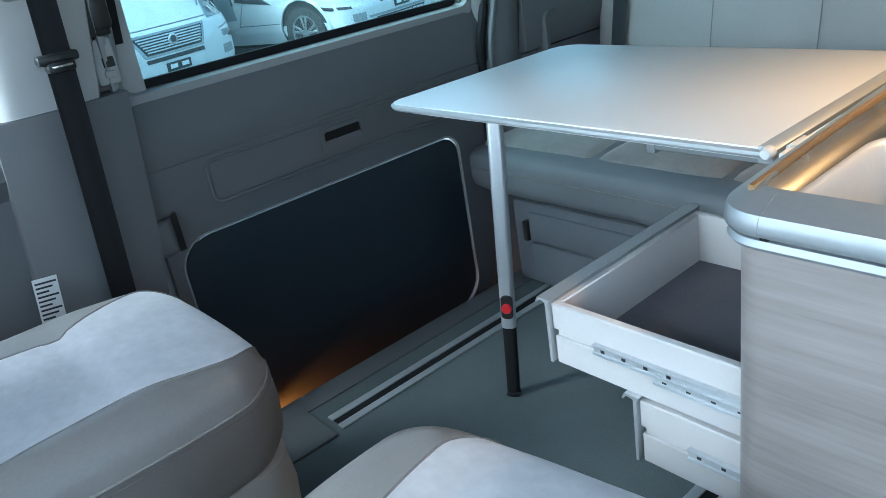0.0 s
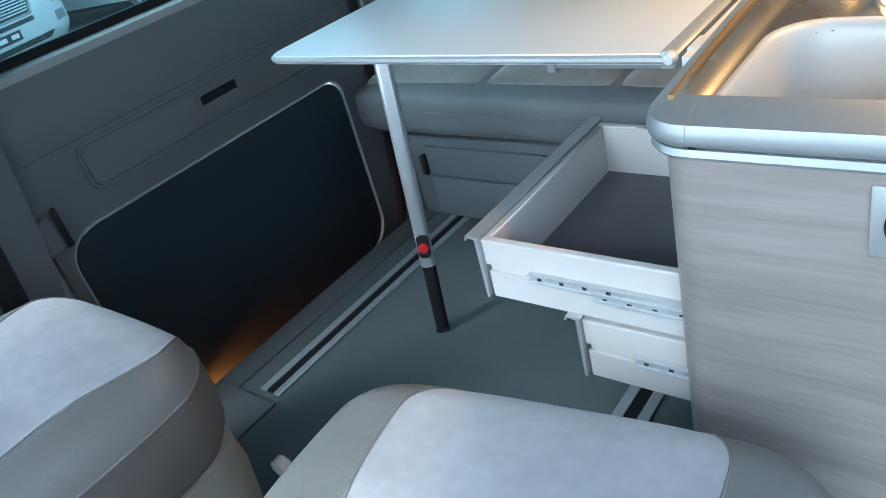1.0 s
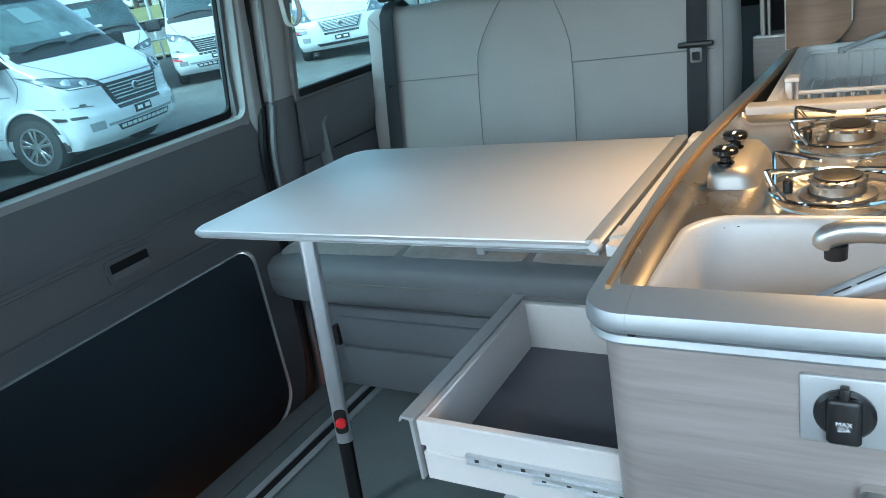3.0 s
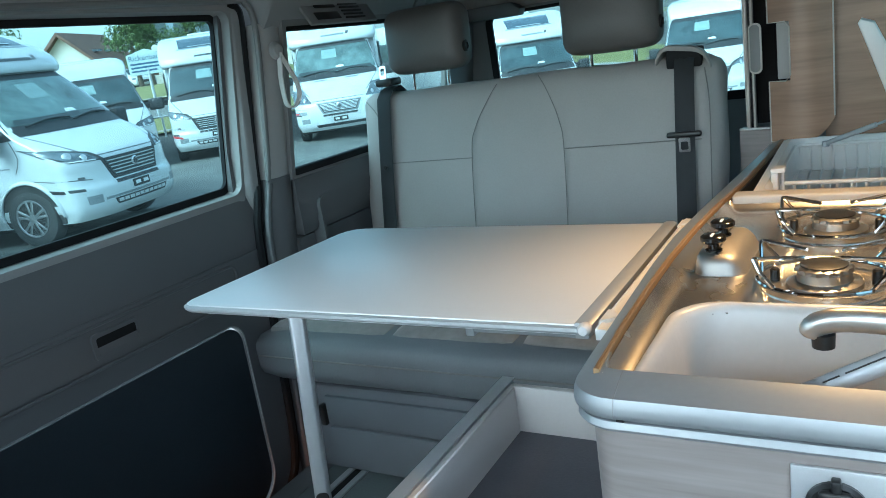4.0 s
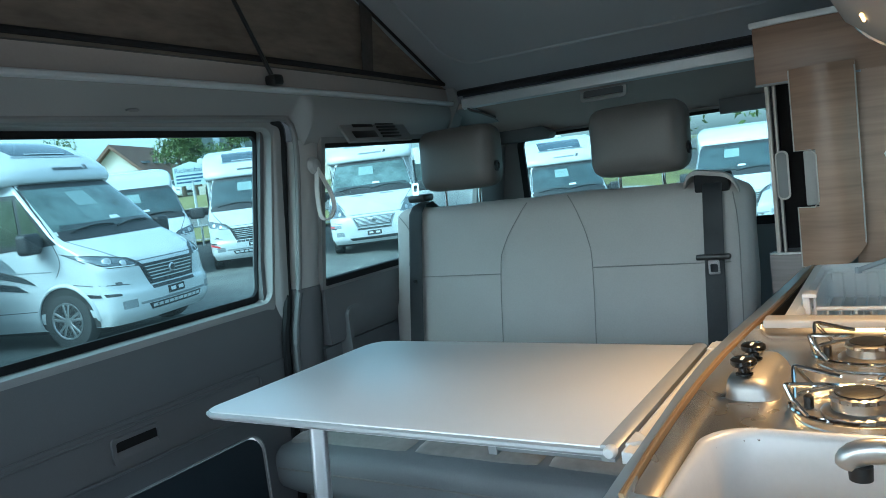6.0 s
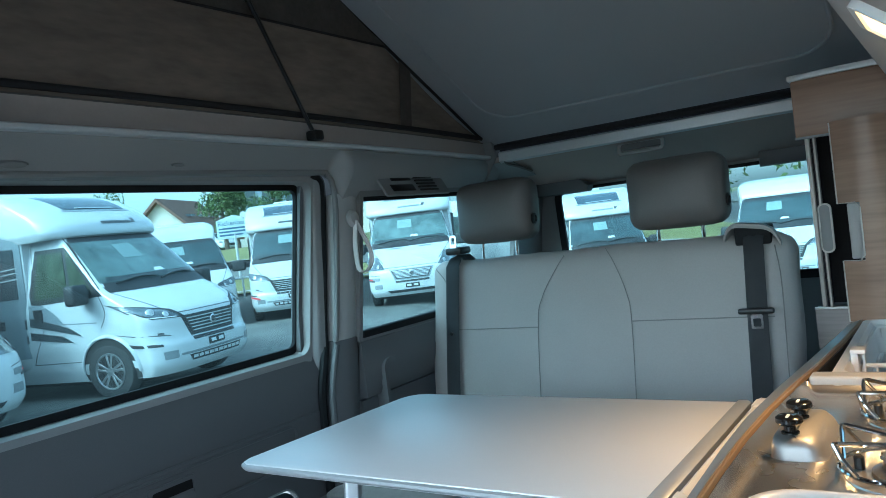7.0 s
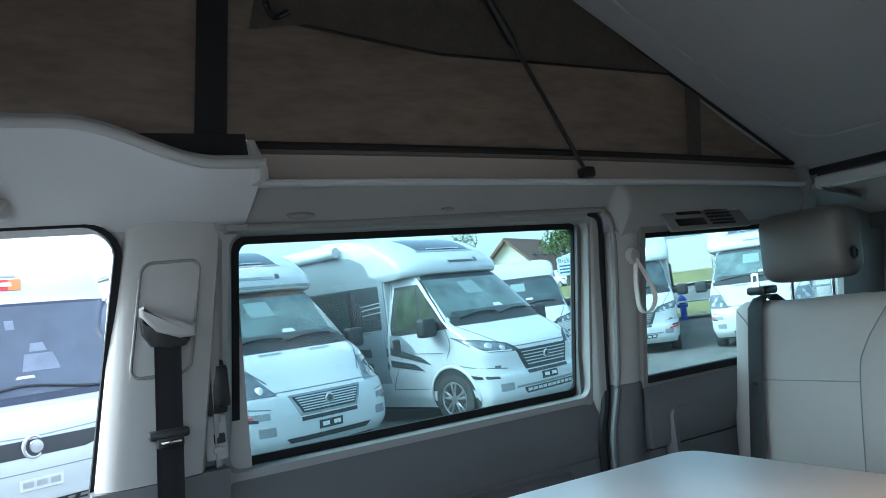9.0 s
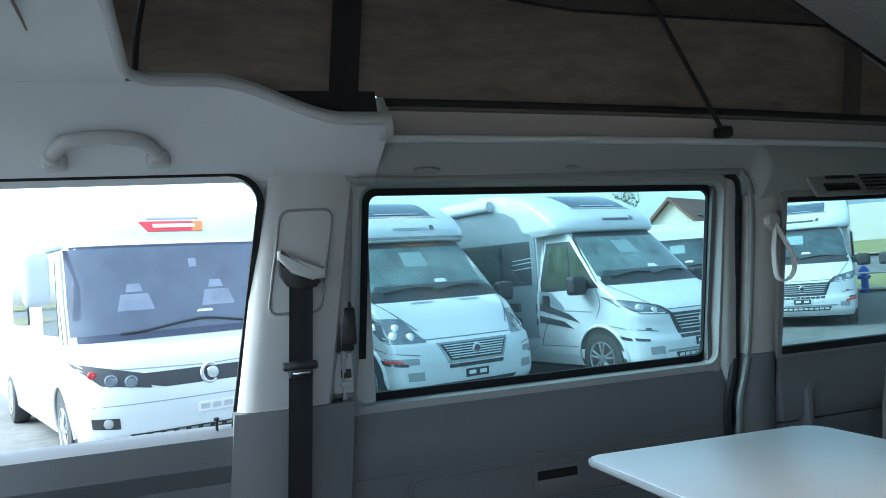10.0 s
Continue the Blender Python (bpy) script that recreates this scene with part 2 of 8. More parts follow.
def mesh_from(bm, name, mat, smooth=True, angle=38):
    bmesh.ops.recalc_face_normals(bm, faces=bm.faces)
    me = bpy.data.meshes.new(name)
    bm.to_mesh(me)
    bm.free()
    me.materials.append(M[mat])
    if smooth:
        me.polygons.foreach_set("use_smooth", [True] * len(me.polygons))
        me.set_sharp_from_angle(angle=radians(angle))
    return me


def part(name, bm, mat, parent, label="", smooth=True):
    """One mesh, in world metres, under a thing or a part."""
    ob = new(name, mesh_from(bm, name, mat, smooth))
    ob.parent = parent
    ob.matrix_parent_inverse = home(parent)
    return tagged(ob, label)


def solid(name, bm, mat, label, category, kind="", group="", smooth=True):
    """A thing or piece of the setting that is one mesh."""
    return tagged(new(name, mesh_from(bm, name, mat, smooth)), label, category, group, kind)


def nb():
    return bmesh.new()


def bx(bm, x0, x1, y0, y1, z0, z1, bev=0.0, seg=2, m=None):
    r = bmesh.ops.create_cube(bm, size=1.0)
    vs = r["verts"]
    for v in vs:
        v.co = Vector((x0 + (v.co.x + 0.5) * (x1 - x0), y0 + (v.co.y + 0.5) * (y1 - y0), z0 + (v.co.z + 0.5) * (z1 - z0)))
    if bev:
        es = list({e for v in vs for e in v.link_edges})
        out = bmesh.ops.bevel(bm, geom=es, offset=bev, segments=seg, affect="EDGES", profile=0.5)
        vs = list({v for f in out["faces"] for v in f.verts} | {v for v in vs if v.is_valid})
    if m is not None:
        for v in vs:
            v.co = m @ v.co
    return bm


def prism(bm, pts, axis, a, b, bev=0.0, seg=2, m=None):
    """A polygon pushed along an axis: 'x' takes (y, z), 'y' takes (x, z), 'z' takes (x, y)."""
    def at(p, d):
        return {"x": (d, p[0], p[1]), "y": (p[0], d, p[1]), "z": (p[0], p[1], d)}[axis]
    lo = [bm.verts.new(at(p, a)) for p in pts]
    hi = [bm.verts.new(at(p, b)) for p in pts]
    k = len(pts)
    fs = [bm.faces.new(lo), bm.faces.new(hi)]
    for i in range(k):
        fs.append(bm.faces.new((lo[i], lo[(i + 1) % k], hi[(i + 1) % k], hi[i])))
    vs = lo + hi
    if bev:
        es = list({e for f in fs[:2] for e in f.edges})
        out = bmesh.ops.bevel(bm, geom=es, offset=bev, segments=seg, affect="EDGES", profile=0.5)
        vs = list({v for f in out["faces"] for v in f.verts} | {v for v in vs if v.is_valid})
    if m is not None:
        for v in vs:
            v.co = m @ v.co
    return bm


def tube(bm, pts, r, n=8, closed=False, flat=1.0):
    """A round bar along points."""
    pts = [Vector(p) for p in pts]
    k = len(pts)
    rings = []
    up = None
    for i, p in enumerate(pts):
        a = pts[(i - 1) % k] if closed or i else p
        b = pts[(i + 1) % k] if closed or i < k - 1 else p
        d = (b - a).normalized()
        if up is None:
            up = d.orthogonal().normalized()
        up = (up - d * up.dot(d)).normalized()
        side = d.cross(up)
        rad = r[i] if isinstance(r, (list, tuple)) else r
        rings.append([bm.verts.new(p + rad * (math.cos(2 * math.pi * j / n) * up + flat * math.sin(2 * math.pi * j / n) * side)) for j in range(n)])
    for i in range(k if closed else k - 1):
        A, B = rings[i], rings[(i + 1) % k]
        for j in range(n):
            bm.faces.new((A[j], A[(j + 1) % n], B[(j + 1) % n], B[j]))
    if not closed:
        bm.faces.new(rings[0])
        bm.faces.new(rings[-1])
    return bm


def spline(pts, n=6):
    """Catmull-Rom points through the given ones."""
    P = [Vector(p) for p in pts]
    P = [2 * P[0] - P[1]] + P + [2 * P[-1] - P[-2]]
    out = []
    for i in range(1, len(P) - 2):
        for j in range(n):
            t = j / n
            a, b, c, d = P[i - 1 : i + 3]
            out.append(0.5 * (2 * b + (c - a) * t + (2 * a - 5 * b + 4 * c - d) * t * t + (3 * b - a - 3 * c + d) * t ** 3))
    out.append(P[-2])
    return out


def rrect(u0, u1, v0, v1, r, n=6):
    """A rectangle with rounded corners as a loop of points."""
    out = []
    rs = r if isinstance(r, (list, tuple)) else (r,) * 4
    for k, (cu, cv, a) in enumerate(((u1, v1, 0), (u0, v1, 90), (u0, v0, 180), (u1, v0, 270))):
        q = max(rs[k], 1e-4)
        mu, mv = (cu - q if cu == u1 else cu + q), (cv - q if cv == v1 else cv + q)
        out += [(mu + q * math.cos(radians(a + 90 * j / n)), mv + q * math.sin(radians(a + 90 * j / n))) for j in range(n + 1)]
    return out


def ring(bm, outer, inner, at, thick, steps=3):
    """A sheet with an opening: two loops of equal count, placed by at(u, v), thickened by a vector."""
    thick = Vector(thick)
    k = len(outer)
    lay = []
    for s in range(steps + 1):
        t = s / steps
        lay.append([bm.verts.new(at(a[0] + (b[0] - a[0]) * t, a[1] + (b[1] - a[1]) * t)) for a, b in zip(outer, inner)])
    back = [[bm.verts.new(v.co + thick) for v in row] for row in lay]
    for i in range(k):
        j = (i + 1) % k
        for s in range(steps):
            bm.faces.new((lay[s][i], lay[s][j], lay[s + 1][j], lay[s + 1][i]))
            bm.faces.new((back[s][i], back[s + 1][i], back[s + 1][j], back[s][j]))
        bm.faces.new((lay[0][i], back[0][i], back[0][j], lay[0][j]))
        bm.faces.new((lay[-1][i], lay[-1][j], back[-1][j], back[-1][i]))
    return bm


def sheet(bm, us, vs, at, thick):
    """A grid of at(u, v), thickened by a vector."""
    thick = Vector(thick)
    F = [[bm.verts.new(at(u, v)) for v in vs] for u in us]
    B = [[bm.verts.new(w.co + thick) for w in row] for row in F]
    nu, nv = len(us), len(vs)
    for i in range(nu - 1):
        for j in range(nv - 1):
            bm.faces.new((F[i][j], F[i + 1][j], F[i + 1][j + 1], F[i][j + 1]))
            bm.faces.new((B[i][j], B[i][j + 1], B[i + 1][j + 1], B[i + 1][j]))
    for i in range(nu - 1):
        for j in (0, nv - 1):
            bm.faces.new((F[i][j], F[i + 1][j], B[i + 1][j], B[i][j]))
    for j in range(nv - 1):
        for i in (0, nu - 1):
            bm.faces.new((F[i][j], F[i][j + 1], B[i][j + 1], B[i][j]))
    return bm


def pad(bm, x0, x1, y0, y1, z0, z1, r=0.04, crown=0.0, cuts=9, m=None, wob=0.0, bow=0.0):
    """A stuffed cushion: a rounded box whose top swells."""
    q = bmesh.new()
    bmesh.ops.create_cube(q, size=2.0)
    bmesh.ops.subdivide_edges(q, edges=q.edges, cuts=cuts, use_grid_fill=True)
    h = Vector(((x1 - x0) / 2, (y1 - y0) / 2, (z1 - z0) / 2))
    c = Vector(((x1 + x0) / 2, (y1 + y0) / 2, (z1 + z0) / 2))
    r = min(r, h.x, h.y, h.z)
    idx = {}
    for v in q.verts:
        p = Vector((v.co.x * h.x, v.co.y * h.y, v.co.z * h.z))
        inn = Vector([max(-(h[k] - r), min(h[k] - r, p[k])) for k in range(3)])
        d = p - inn
        if d.length > 1e-9:
            p = inn + d.normalized() * r
        if crown and p.z > 0:
            p.z += crown * (1 - (p.x / h.x) ** 2) * (1 - (p.y / h.y) ** 2) * (p.z / h.z)
        if bow and p.y > 0:
            p.y -= bow * abs(p.x / h.x) ** 3 * p.y / h.y
        p += c
        if wob:
            p += wob * noise.noise_vector(p * 7.0)
            if cuts > 20:
                p += 0.45 * wob * noise.noise_vector(Vector((p.x * 34, p.y * 13 + p.x * 9, p.z * 20)))
        idx[v] = bm.verts.new(m @ p if m is not None else p)
    for f in q.faces:
        bm.faces.new([idx[v] for v in f.verts])
    q.free()
    return bm


def lathe(bm, prof, at=(0, 0, 0), n=24, m=None):
    """Turns (radius, height) points round an upright axis."""
    rows = []
    mm = Matrix.Translation(at) @ (m if m is not None else Matrix.Identity(4))
    for r, z in prof:
        rows.append([bm.verts.new(mm @ Vector((max(r, 1e-4) * math.cos(2 * math.pi * j / n), max(r, 1e-4) * math.sin(2 * math.pi * j / n), z))) for j in range(n)])
    for a, b in zip(rows, rows[1:]):
        for j in range(n):
            bm.faces.new((a[j], a[(j + 1) % n], b[(j + 1) % n], b[j]))
    bm.faces.new(rows[0])
    bm.faces.new(rows[-1])
    return bm


def frange(a, b, n):
    return [a + (b - a) * i / (n - 1) for i in range(n)]


def text_mesh(body, size, m, mat, parent, name="lettering"):
    """Lettering in the built-in font, turned into a mesh."""
    cu = bpy.data.curves.new(name, "FONT")
    cu.body, cu.size, cu.align_x, cu.align_y, cu.extrude = body, size, "CENTER", "CENTER", size * 0.01
    tmp = new(name, cu)
    me = bpy.data.meshes.new_from_object(tmp)
    bpy.data.objects.remove(tmp)
    me.materials.clear()
    me.materials.append(M[mat])
    me.transform(m)
    ob = new(name, me)
    ob.parent = parent
    ob.matrix_parent_inverse = home(parent)
    return ob


# ---- the van's shell ----
def wall_x(z):
    """Inner face of the passenger side wall: it leans in above the waist."""
    pts = ((-0.3, -0.82), (0.70, -0.82), (0.765, -0.835), (1.25, -0.745), (1.45, -0.70))
    for (a, p), (b, q) in zip(pts, pts[1:]):
        if z <= b:
            return p + (q - p) * (z - a) / (b - a)
    return pts[-1][1]


def glass_x(z):
    return -0.885 + (z - 0.785) * (0.085 / 0.455)


# floor, with the entry step lower along the sliding door
bm = nb()
bx(bm, -0.70, 0.86, -1.0, 2.85, -0.04, 0.0, 0.0)
floor = solid("floor", bm, "floor", "dark grey speckled vinyl floor", "floor", "structure")
bm = nb()
bx(bm, -0.95, -0.702, -1.0, 2.85, -0.16, -0.10)
solid("entry_step", bm, "trim_dark", "dark plastic entry step beside the floor", "step", "structure")
bm = nb()
prism(bm, [(-0.735, -0.10), (-0.735, -0.02), (-0.72, 0.003), (-0.65, 0.004), (-0.65, -0.0), (-0.702, -0.002), (-0.702, -0.10)], "y", 0.45, 2.0)
solid("floor_edge_trim", bm, "trim_dark", "dark plastic floor edge strip", "trim", "structure")
bm = nb()
bx(bm, -0.70, -0.515, -0.2, 0.66, 0.001, 0.008, 0.003)
solid("floor_cover_plate", bm, "trim_dark", "dark plastic cover plate on the floor", "trim", "structure")

# seat rails set into the floor
def floor_rail(x0, x1, y0, y1):
    e = empty("floor_rail", ((x0 + x1) / 2, y0, 0), "aluminium seat rail with a dark slot in the floor", "floor rail", "floor rails")
    w = (x1 - x0)
    bm = nb()
    bx(bm, x0, x0 + w * 0.31, y0, y1, 0.0005, 0.006, 0.001, 1)
    part("flange", bm, "alu", e)
    bm = nb()
    bx(bm, x1 - w * 0.31, x1, y0, y1, 0.0005, 0.006, 0.001, 1)
    part("flange", bm, "alu", e)
    bm = nb()
    bx(bm, x0 + w * 0.31, x1 - w * 0.31, y0 + 0.004, y1, 0.0005, 0.002)
    part("slot", bm, "rubber", e, "black slot")


floor_rail(-0.592, -0.528, 0.68, 1.46)
floor_rail(0.165, 0.232, 0.60, 1.46)

# sliding door: trim with the window opening, black lower panel
door = empty("sliding_door", (-0.82, 1.05, -0.1), "closed grey sliding door with a wide window", "door", kind="structure")
DY0, DY1 = 0.515, 1.545
WIN = (0.572, 1.515, 0.776, 1.246)
n = 6


def skew(loop, more=0.0):
    """The window's front edge leans with the pillar and its top edge rises towards the front."""
    out = []
    for u, v in loop:
        h = (v - WIN[2]) / (WIN[3] - WIN[2])
        f = max(0.0, min(1.0, (0.75 - u) / 0.17))
        out.append((u + f * (-0.013 - more * (1 - 0.5 * h) + 0.024 * h), v + 0.017 * h * max(0.0, min(1.0, (1.515 - u) / 0.94))))
    return out


bm = nb()
outer = rrect(DY0, DY1, 0.62, 1.30, 0.001, n)
inner = skew(rrect(*WIN, 0.03, n), 0.024)
ring(bm, outer, inner, lambda u, v: (wall_x(v), u, v), (-0.015, 0, 0), 4)
# reveal from the trim to the glass
lip = skew(rrect(WIN[0] + 0.004, WIN[1] - 0.004, WIN[2] + 0.004, WIN[3] - 0.004, 0.028, n))
k = len(lip)
A = [bm.verts.new((wall_x(v), u, v)) for u, v in inner]
B = [bm.verts.new((glass_x(v) + 0.008, u, v)) for u, v in lip]
for i in range(k):
    bm.faces.new((A[i], A[(i + 1) % k], B[(i + 1) % k], B[i]))
part("window_trim", bm, "trim_soft", door)
bm = nb()
ring(bm, skew(rrect(WIN[0] + 0.001, WIN[1] - 0.001, WIN[2] + 0.001, WIN[3] - 0.001, 0.03, n)), skew(rrect(WIN[0] + 0.018, WIN[1] - 0.018, WIN[2] + 0.022, WIN[3] - 0.018, 0.022, n)),
     lambda u, v: (glass_x(v) + 0.014, u, v), (-0.012, 0, 0), 1)
part("window_seal", bm, "rubber", door, "black rubber window seal")
bm = nb()
ring(bm, rrect(DY0, DY1, WIN[3] + 0.022, 1.304, 0.001, n), rrect(DY0 + 0.03, DY1 - 0.012, WIN[3] + 0.031, 1.294, 0.004, n), lambda u, v: (wall_x(v) + 0.006, u, v), (-0.01, 0, 0), 1)
part("top_trim", bm, "trim_soft", door)
bm = nb()
sheet(bm, frange(WIN[0] + 0.004, WIN[1] - 0.01, 12), frange(WIN[2] + 0.01, WIN[3] - 0.008, 6), lambda u, v: (glass_x(v), *skew([(u, v)])[0]), (-0.005, 0, 0))
part("pane", bm, "tint", door, "blue green tinted pane", smooth=False)
# lower trim around the black panel
PAN = (0.545, 1.392, -0.080, 0.450)
bm = nb()
outer = rrect(DY0, DY1 - 0.02, -0.12, 0.62, (0.001, 0.001, 0.001, 0.10), n)
inner = rrect(*PAN, (0.05, 0.075, 0.03, 0.09), n)
ring(bm, outer, inner, lambda u, v: (-0.82 + 0.012 * max(0, (v - 0.45) / 0.17), u, v), (-0.02, 0, 0), 3)
part("lower_trim", bm, "trim_dark", door, "dark grey moulded trim")
bm = nb()
sheet(bm, frange(DY0, DY1, 8), frange(0.618, 0.772, 6), lambda u, v: (wall_x(v) + 0.012 * max(0, 1 - abs(v - 0.66) / 0.1), u, v), (-0.015, 0, 0))
part("waist_trim", bm, "trim_dark", door, "dark grey moulded trim")
# black panel, its piping and rubber channel
bm = nb()
loop = rrect(PAN[0] + 0.006, PAN[1] - 0.006, PAN[2] + 0.004, PAN[3] - 0.006, (0.05, 0.075, 0.03, 0.09), n)
prism(bm, loop, "x", -0.835, -0.822)
part("lower_panel", bm, "panel_black", door, "matt black lower panel")
bm = nb()
tube(bm, [(-0.818, u, v) for u, v in rrect(PAN[0], PAN[1], PAN[2], PAN[3], (0.05, 0.075, 0.03, 0.09), n)], 0.0024, 6, True)
part("piping", bm, "piping", door, "pale edge piping")
# pressed field with the grip recess
bm = nb()
tube(bm, [(-0.809, u, v) for u, v in rrect(0.655, 1.405, 0.510, 0.606, 0.02, n)], 0.0045, 6, True)
part("pressed_line", bm, "trim_dark", door)
bm = nb()
prism(bm, rrect(0.662, 1.398, 0.517, 0.599, 0.016, n), "x", -0.814, -0.810)
part("pressed_field", bm, "trim_dark", door)
gy0, gy1, gz0, gz1 = 0.962, 1.070, 0.540, 0.580
bm = nb()
ring(bm, rrect(gy0 - 0.010, gy1 + 0.010, gz0 - 0.010, gz1 + 0.010, 0.010, 3), rrect(gy0, gy1, gz0, gz1, 0.006, 3), lambda u, v: (-0.803, u, v), (-0.008, 0, 0), 2)
g2 = part("grip_recess", bm, "trim_dark", door)
# black plate gives the shallow grip recess its shade
bm = nb()
bx(bm, -0.8098, -0.8080, gy0 - 0.002, gy1 + 0.002, gz0 + 0.014, gz1 + 0.001)
part("grip_shade", bm, "rubber", g2, "black plate for the shade in the recess")
bm = nb()
prism(bm, [(-0.8098, gz0 - 0.002), (-0.8025, gz0 - 0.001), (-0.8020, gz0 + 0.003), (-0.8075, gz0 + 0.017), (-0.8098, gz0 + 0.018)], "y", gy0, gy1, 0.001, 1)
part("grip_lip", bm, "trim_dark", g2)
# catch box low at the front edge of the door
bm = nb()
prism(bm, [(-0.82, 0.470), (-0.795, 0.476), (-0.785, 0.488), (-0.785, 0.530), (-0.795, 0.548), (-0.82, 0.555)], "z", 0.440, 0.520, 0.012, 3)
c = part("catch_cover", bm, "trim_dark", door)
bm = nb()
prism(bm, [(-0.80, 0.548), (-0.778, 0.538), (-0.780, 0.553), (-0.80, 0.560)], "z", 0.446, 0.530, 0.003)
part("catch_tongue", bm, "black", c, "black catch tongue")
# lower seal and sill under the door
bm = nb()
prism(bm, [(-0.83, -0.13), (-0.83, -0.085), (-0.80, -0.08), (-0.775, -0.095), (-0.75, -0.10), (-0.75, -0.13)], "y", 0.46, 1.5)
solid("door_sill", bm, "trim_dark", "dark plastic sill under the sliding door", "sill", "structure")

# pillar behind the sliding door, the black gap in front of it and the frame bead
def c_pillar_x(z):
    return -0.775 + max(0.0, z - 0.8) * 0.17


gap = spline([(-0.748, 1.515, 1.262), (-0.742, 1.543, 1.252), (-0.746, 1.553, 1.22), (-0.76, 1.552, 1.12), (-0.80, 1.552, 0.87), (-0.808, 1.550, 0.79), (-0.805, 1.534, 0.735), (-0.803, 1.515, 0.68), (-0.803, 1.507, 0.60), (-0.803, 1.492, 0.3), (-0.803, 1.475, 0.05), (-0.803, 1.435, -0.06), (-0.80, 1.34, -0.095), (-0.80, 1.0, -0.10)], 5)
bm = nb()
tube(bm, gap, [0.0085 + 0.0035 * min(1.0, i / 30) for i in range(len(gap))], 8)
solid("door_gap_seal", bm, "rubber", "black rubber seal round the sliding door", "seal", "structure")
bead = spline([(-0.712, 0.60, 1.266), (-0.712, 1.0, 1.268), (-0.712, 1.49, 1.268), (-0.710, 1.54, 1.256), (-0.712, 1.563, 1.225), (-0.722, 1.566, 1.12), (-0.765, 1.566, 0.86), (-0.778, 1.565, 0.80)], 5)
bm = nb()
tube(bm, bead, 0.008, 8)
solid("door_frame_bead", bm, "trim_mid", "grey bead round the door opening", "trim", "structure")
bead = spline([(-0.778, 1.567, 0.79), (-0.782, 1.552, 0.735), (-0.78, 1.533, 0.68), (-0.78, 1.524, 0.60), (-0.78, 1.51, 0.3), (-0.78, 1.495, 0.05)], 5)
bm = nb()
tube(bm, bead, 0.009, 8)
solid("door_frame_bead_lower", bm, "trim_dark", "dark grey bead round the door opening", "trim", "structure")
bm = nb()
prism(bm, [(-0.84, 1.256), (-0.712, 1.262), (-0.712, 1.274), (-0.84, 1.30)], "y", 0.56, 1.56)
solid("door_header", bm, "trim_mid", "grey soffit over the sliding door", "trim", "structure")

bm = nb()
sheet(bm, frange(1.568, 1.656, 5), frange(0.80, 1.205, 10), lambda u, v: (c_pillar_x(v) - 0.5 * max(0.0, v - 1.24) + 0.012 * math.sin((u - 1.568) / 0.088 * math.pi), u, v), (-0.05, 0, 0))
solid("pillar_rear_upper", bm, "trim_light", "light grey pillar trim beside the rear side window", "pillar", "structure")
bm = nb()
sheet(bm, frange(1.567, 1.680, 7), frange(-0.1, 0.799, 10), lambda u, v: (-0.782 + 0.02 * math.sin((u - 1.567) / 0.113 * math.pi) + 0.02 * max(0, 0.45 - v), u - 0.045 * max(0, min(1, (0.78 - v) / 0.15)) - 0.03 * max(0, 0.6 - v) / 0.6, v), (-0.04, 0, 0))
solid("pillar_rear_lower", bm, "trim_dark", "dark grey pillar trim below the waist", "pillar", "structure")

# strap loop on the pillar
e = empty("strap_loop", (-0.70, 1.607, 1.13), "pale grey belt holder loop hanging on the pillar", "strap holder")
bm = nb()
lathe(bm, [(0.0, 0.0), (0.024, 0.0), (0.024, 0.006), (0.017, 0.014), (0.0, 0.017)], (-0.704, 1.612, 1.135), 20, Matrix.Rotation(radians(90), 4, "Y"))
part("mount", bm, "trim_light", e)
bm = nb()
pts = spline([(-0.692, 1.612, 1.128), (-0.688, 1.632, 1.09), (-0.685, 1.652, 1.045), (-0.686, 1.655, 1.012), (-0.690, 1.640, 0.988), (-0.694, 1.620, 0.984), (-0.697, 1.607, 1.002), (-0.697, 1.606, 1.06), (-0.694, 1.610, 1.10), (-0.692, 1.612, 1.128)], 6)
rows = []
for i, p in enumerate(pts):
    d = (pts[min(i + 1, len(pts) - 1)] - pts[max(i - 1, 0)]).normalized()
    side = d.cross(Vector((1, 0, 0))).normalized()
    rows.append([bm.verts.new(p + Vector((a, 0, 0)) + side * c) for a, c in ((-0.007, -0.0018), (0.007, -0.0018), (0.007, 0.0018), (-0.007, 0.0018))])
for A, B in zip(rows, rows[1:]):
    for j in range(4):
        bm.faces.new((A[j], A[(j + 1) % 4], B[(j + 1) % 4], B[j]))
part("loop", bm, "white", e, "pale grey webbing loop")

# rear side panel with its window
W2 = (1.655, 2.55, 0.795, 1.192)


def w2_x(z):
    return -0.755 + (z - 0.795) * 0.17


bm = nb()
ring(bm, rrect(1.64, 2.80, 0.60, 1.274, 0.001, n), rrect(*W2, (0.05, 0.004, 0.004, 0.03), n), lambda u, v: (w2_x(v), u, v), (-0.02, 0, 0), 4)
solid("side_panel_rear_upper", bm, "trim_mid", "grey side panel round the rear side window", "wall panel", "structure")
wnd = empty("window_2", (-0.75, 2.1, 0.8), "tinted rear side window with a black lower seal", "window", kind="structure")
bm = nb()
bx(bm, -0.775, -0.748, W2[0], W2[1], W2[2] - 0.004, W2[2] + 0.016, 0.003)
part("lower_seal", bm, "rubber", wnd)
bm = nb()
bx(bm, -0.715, -0.688, W2[0], W2[1], W2[3] - 0.012, W2[3] + 0.004, 0.003)
part("upper_seal", bm, "rubber", wnd)
bm = nb()
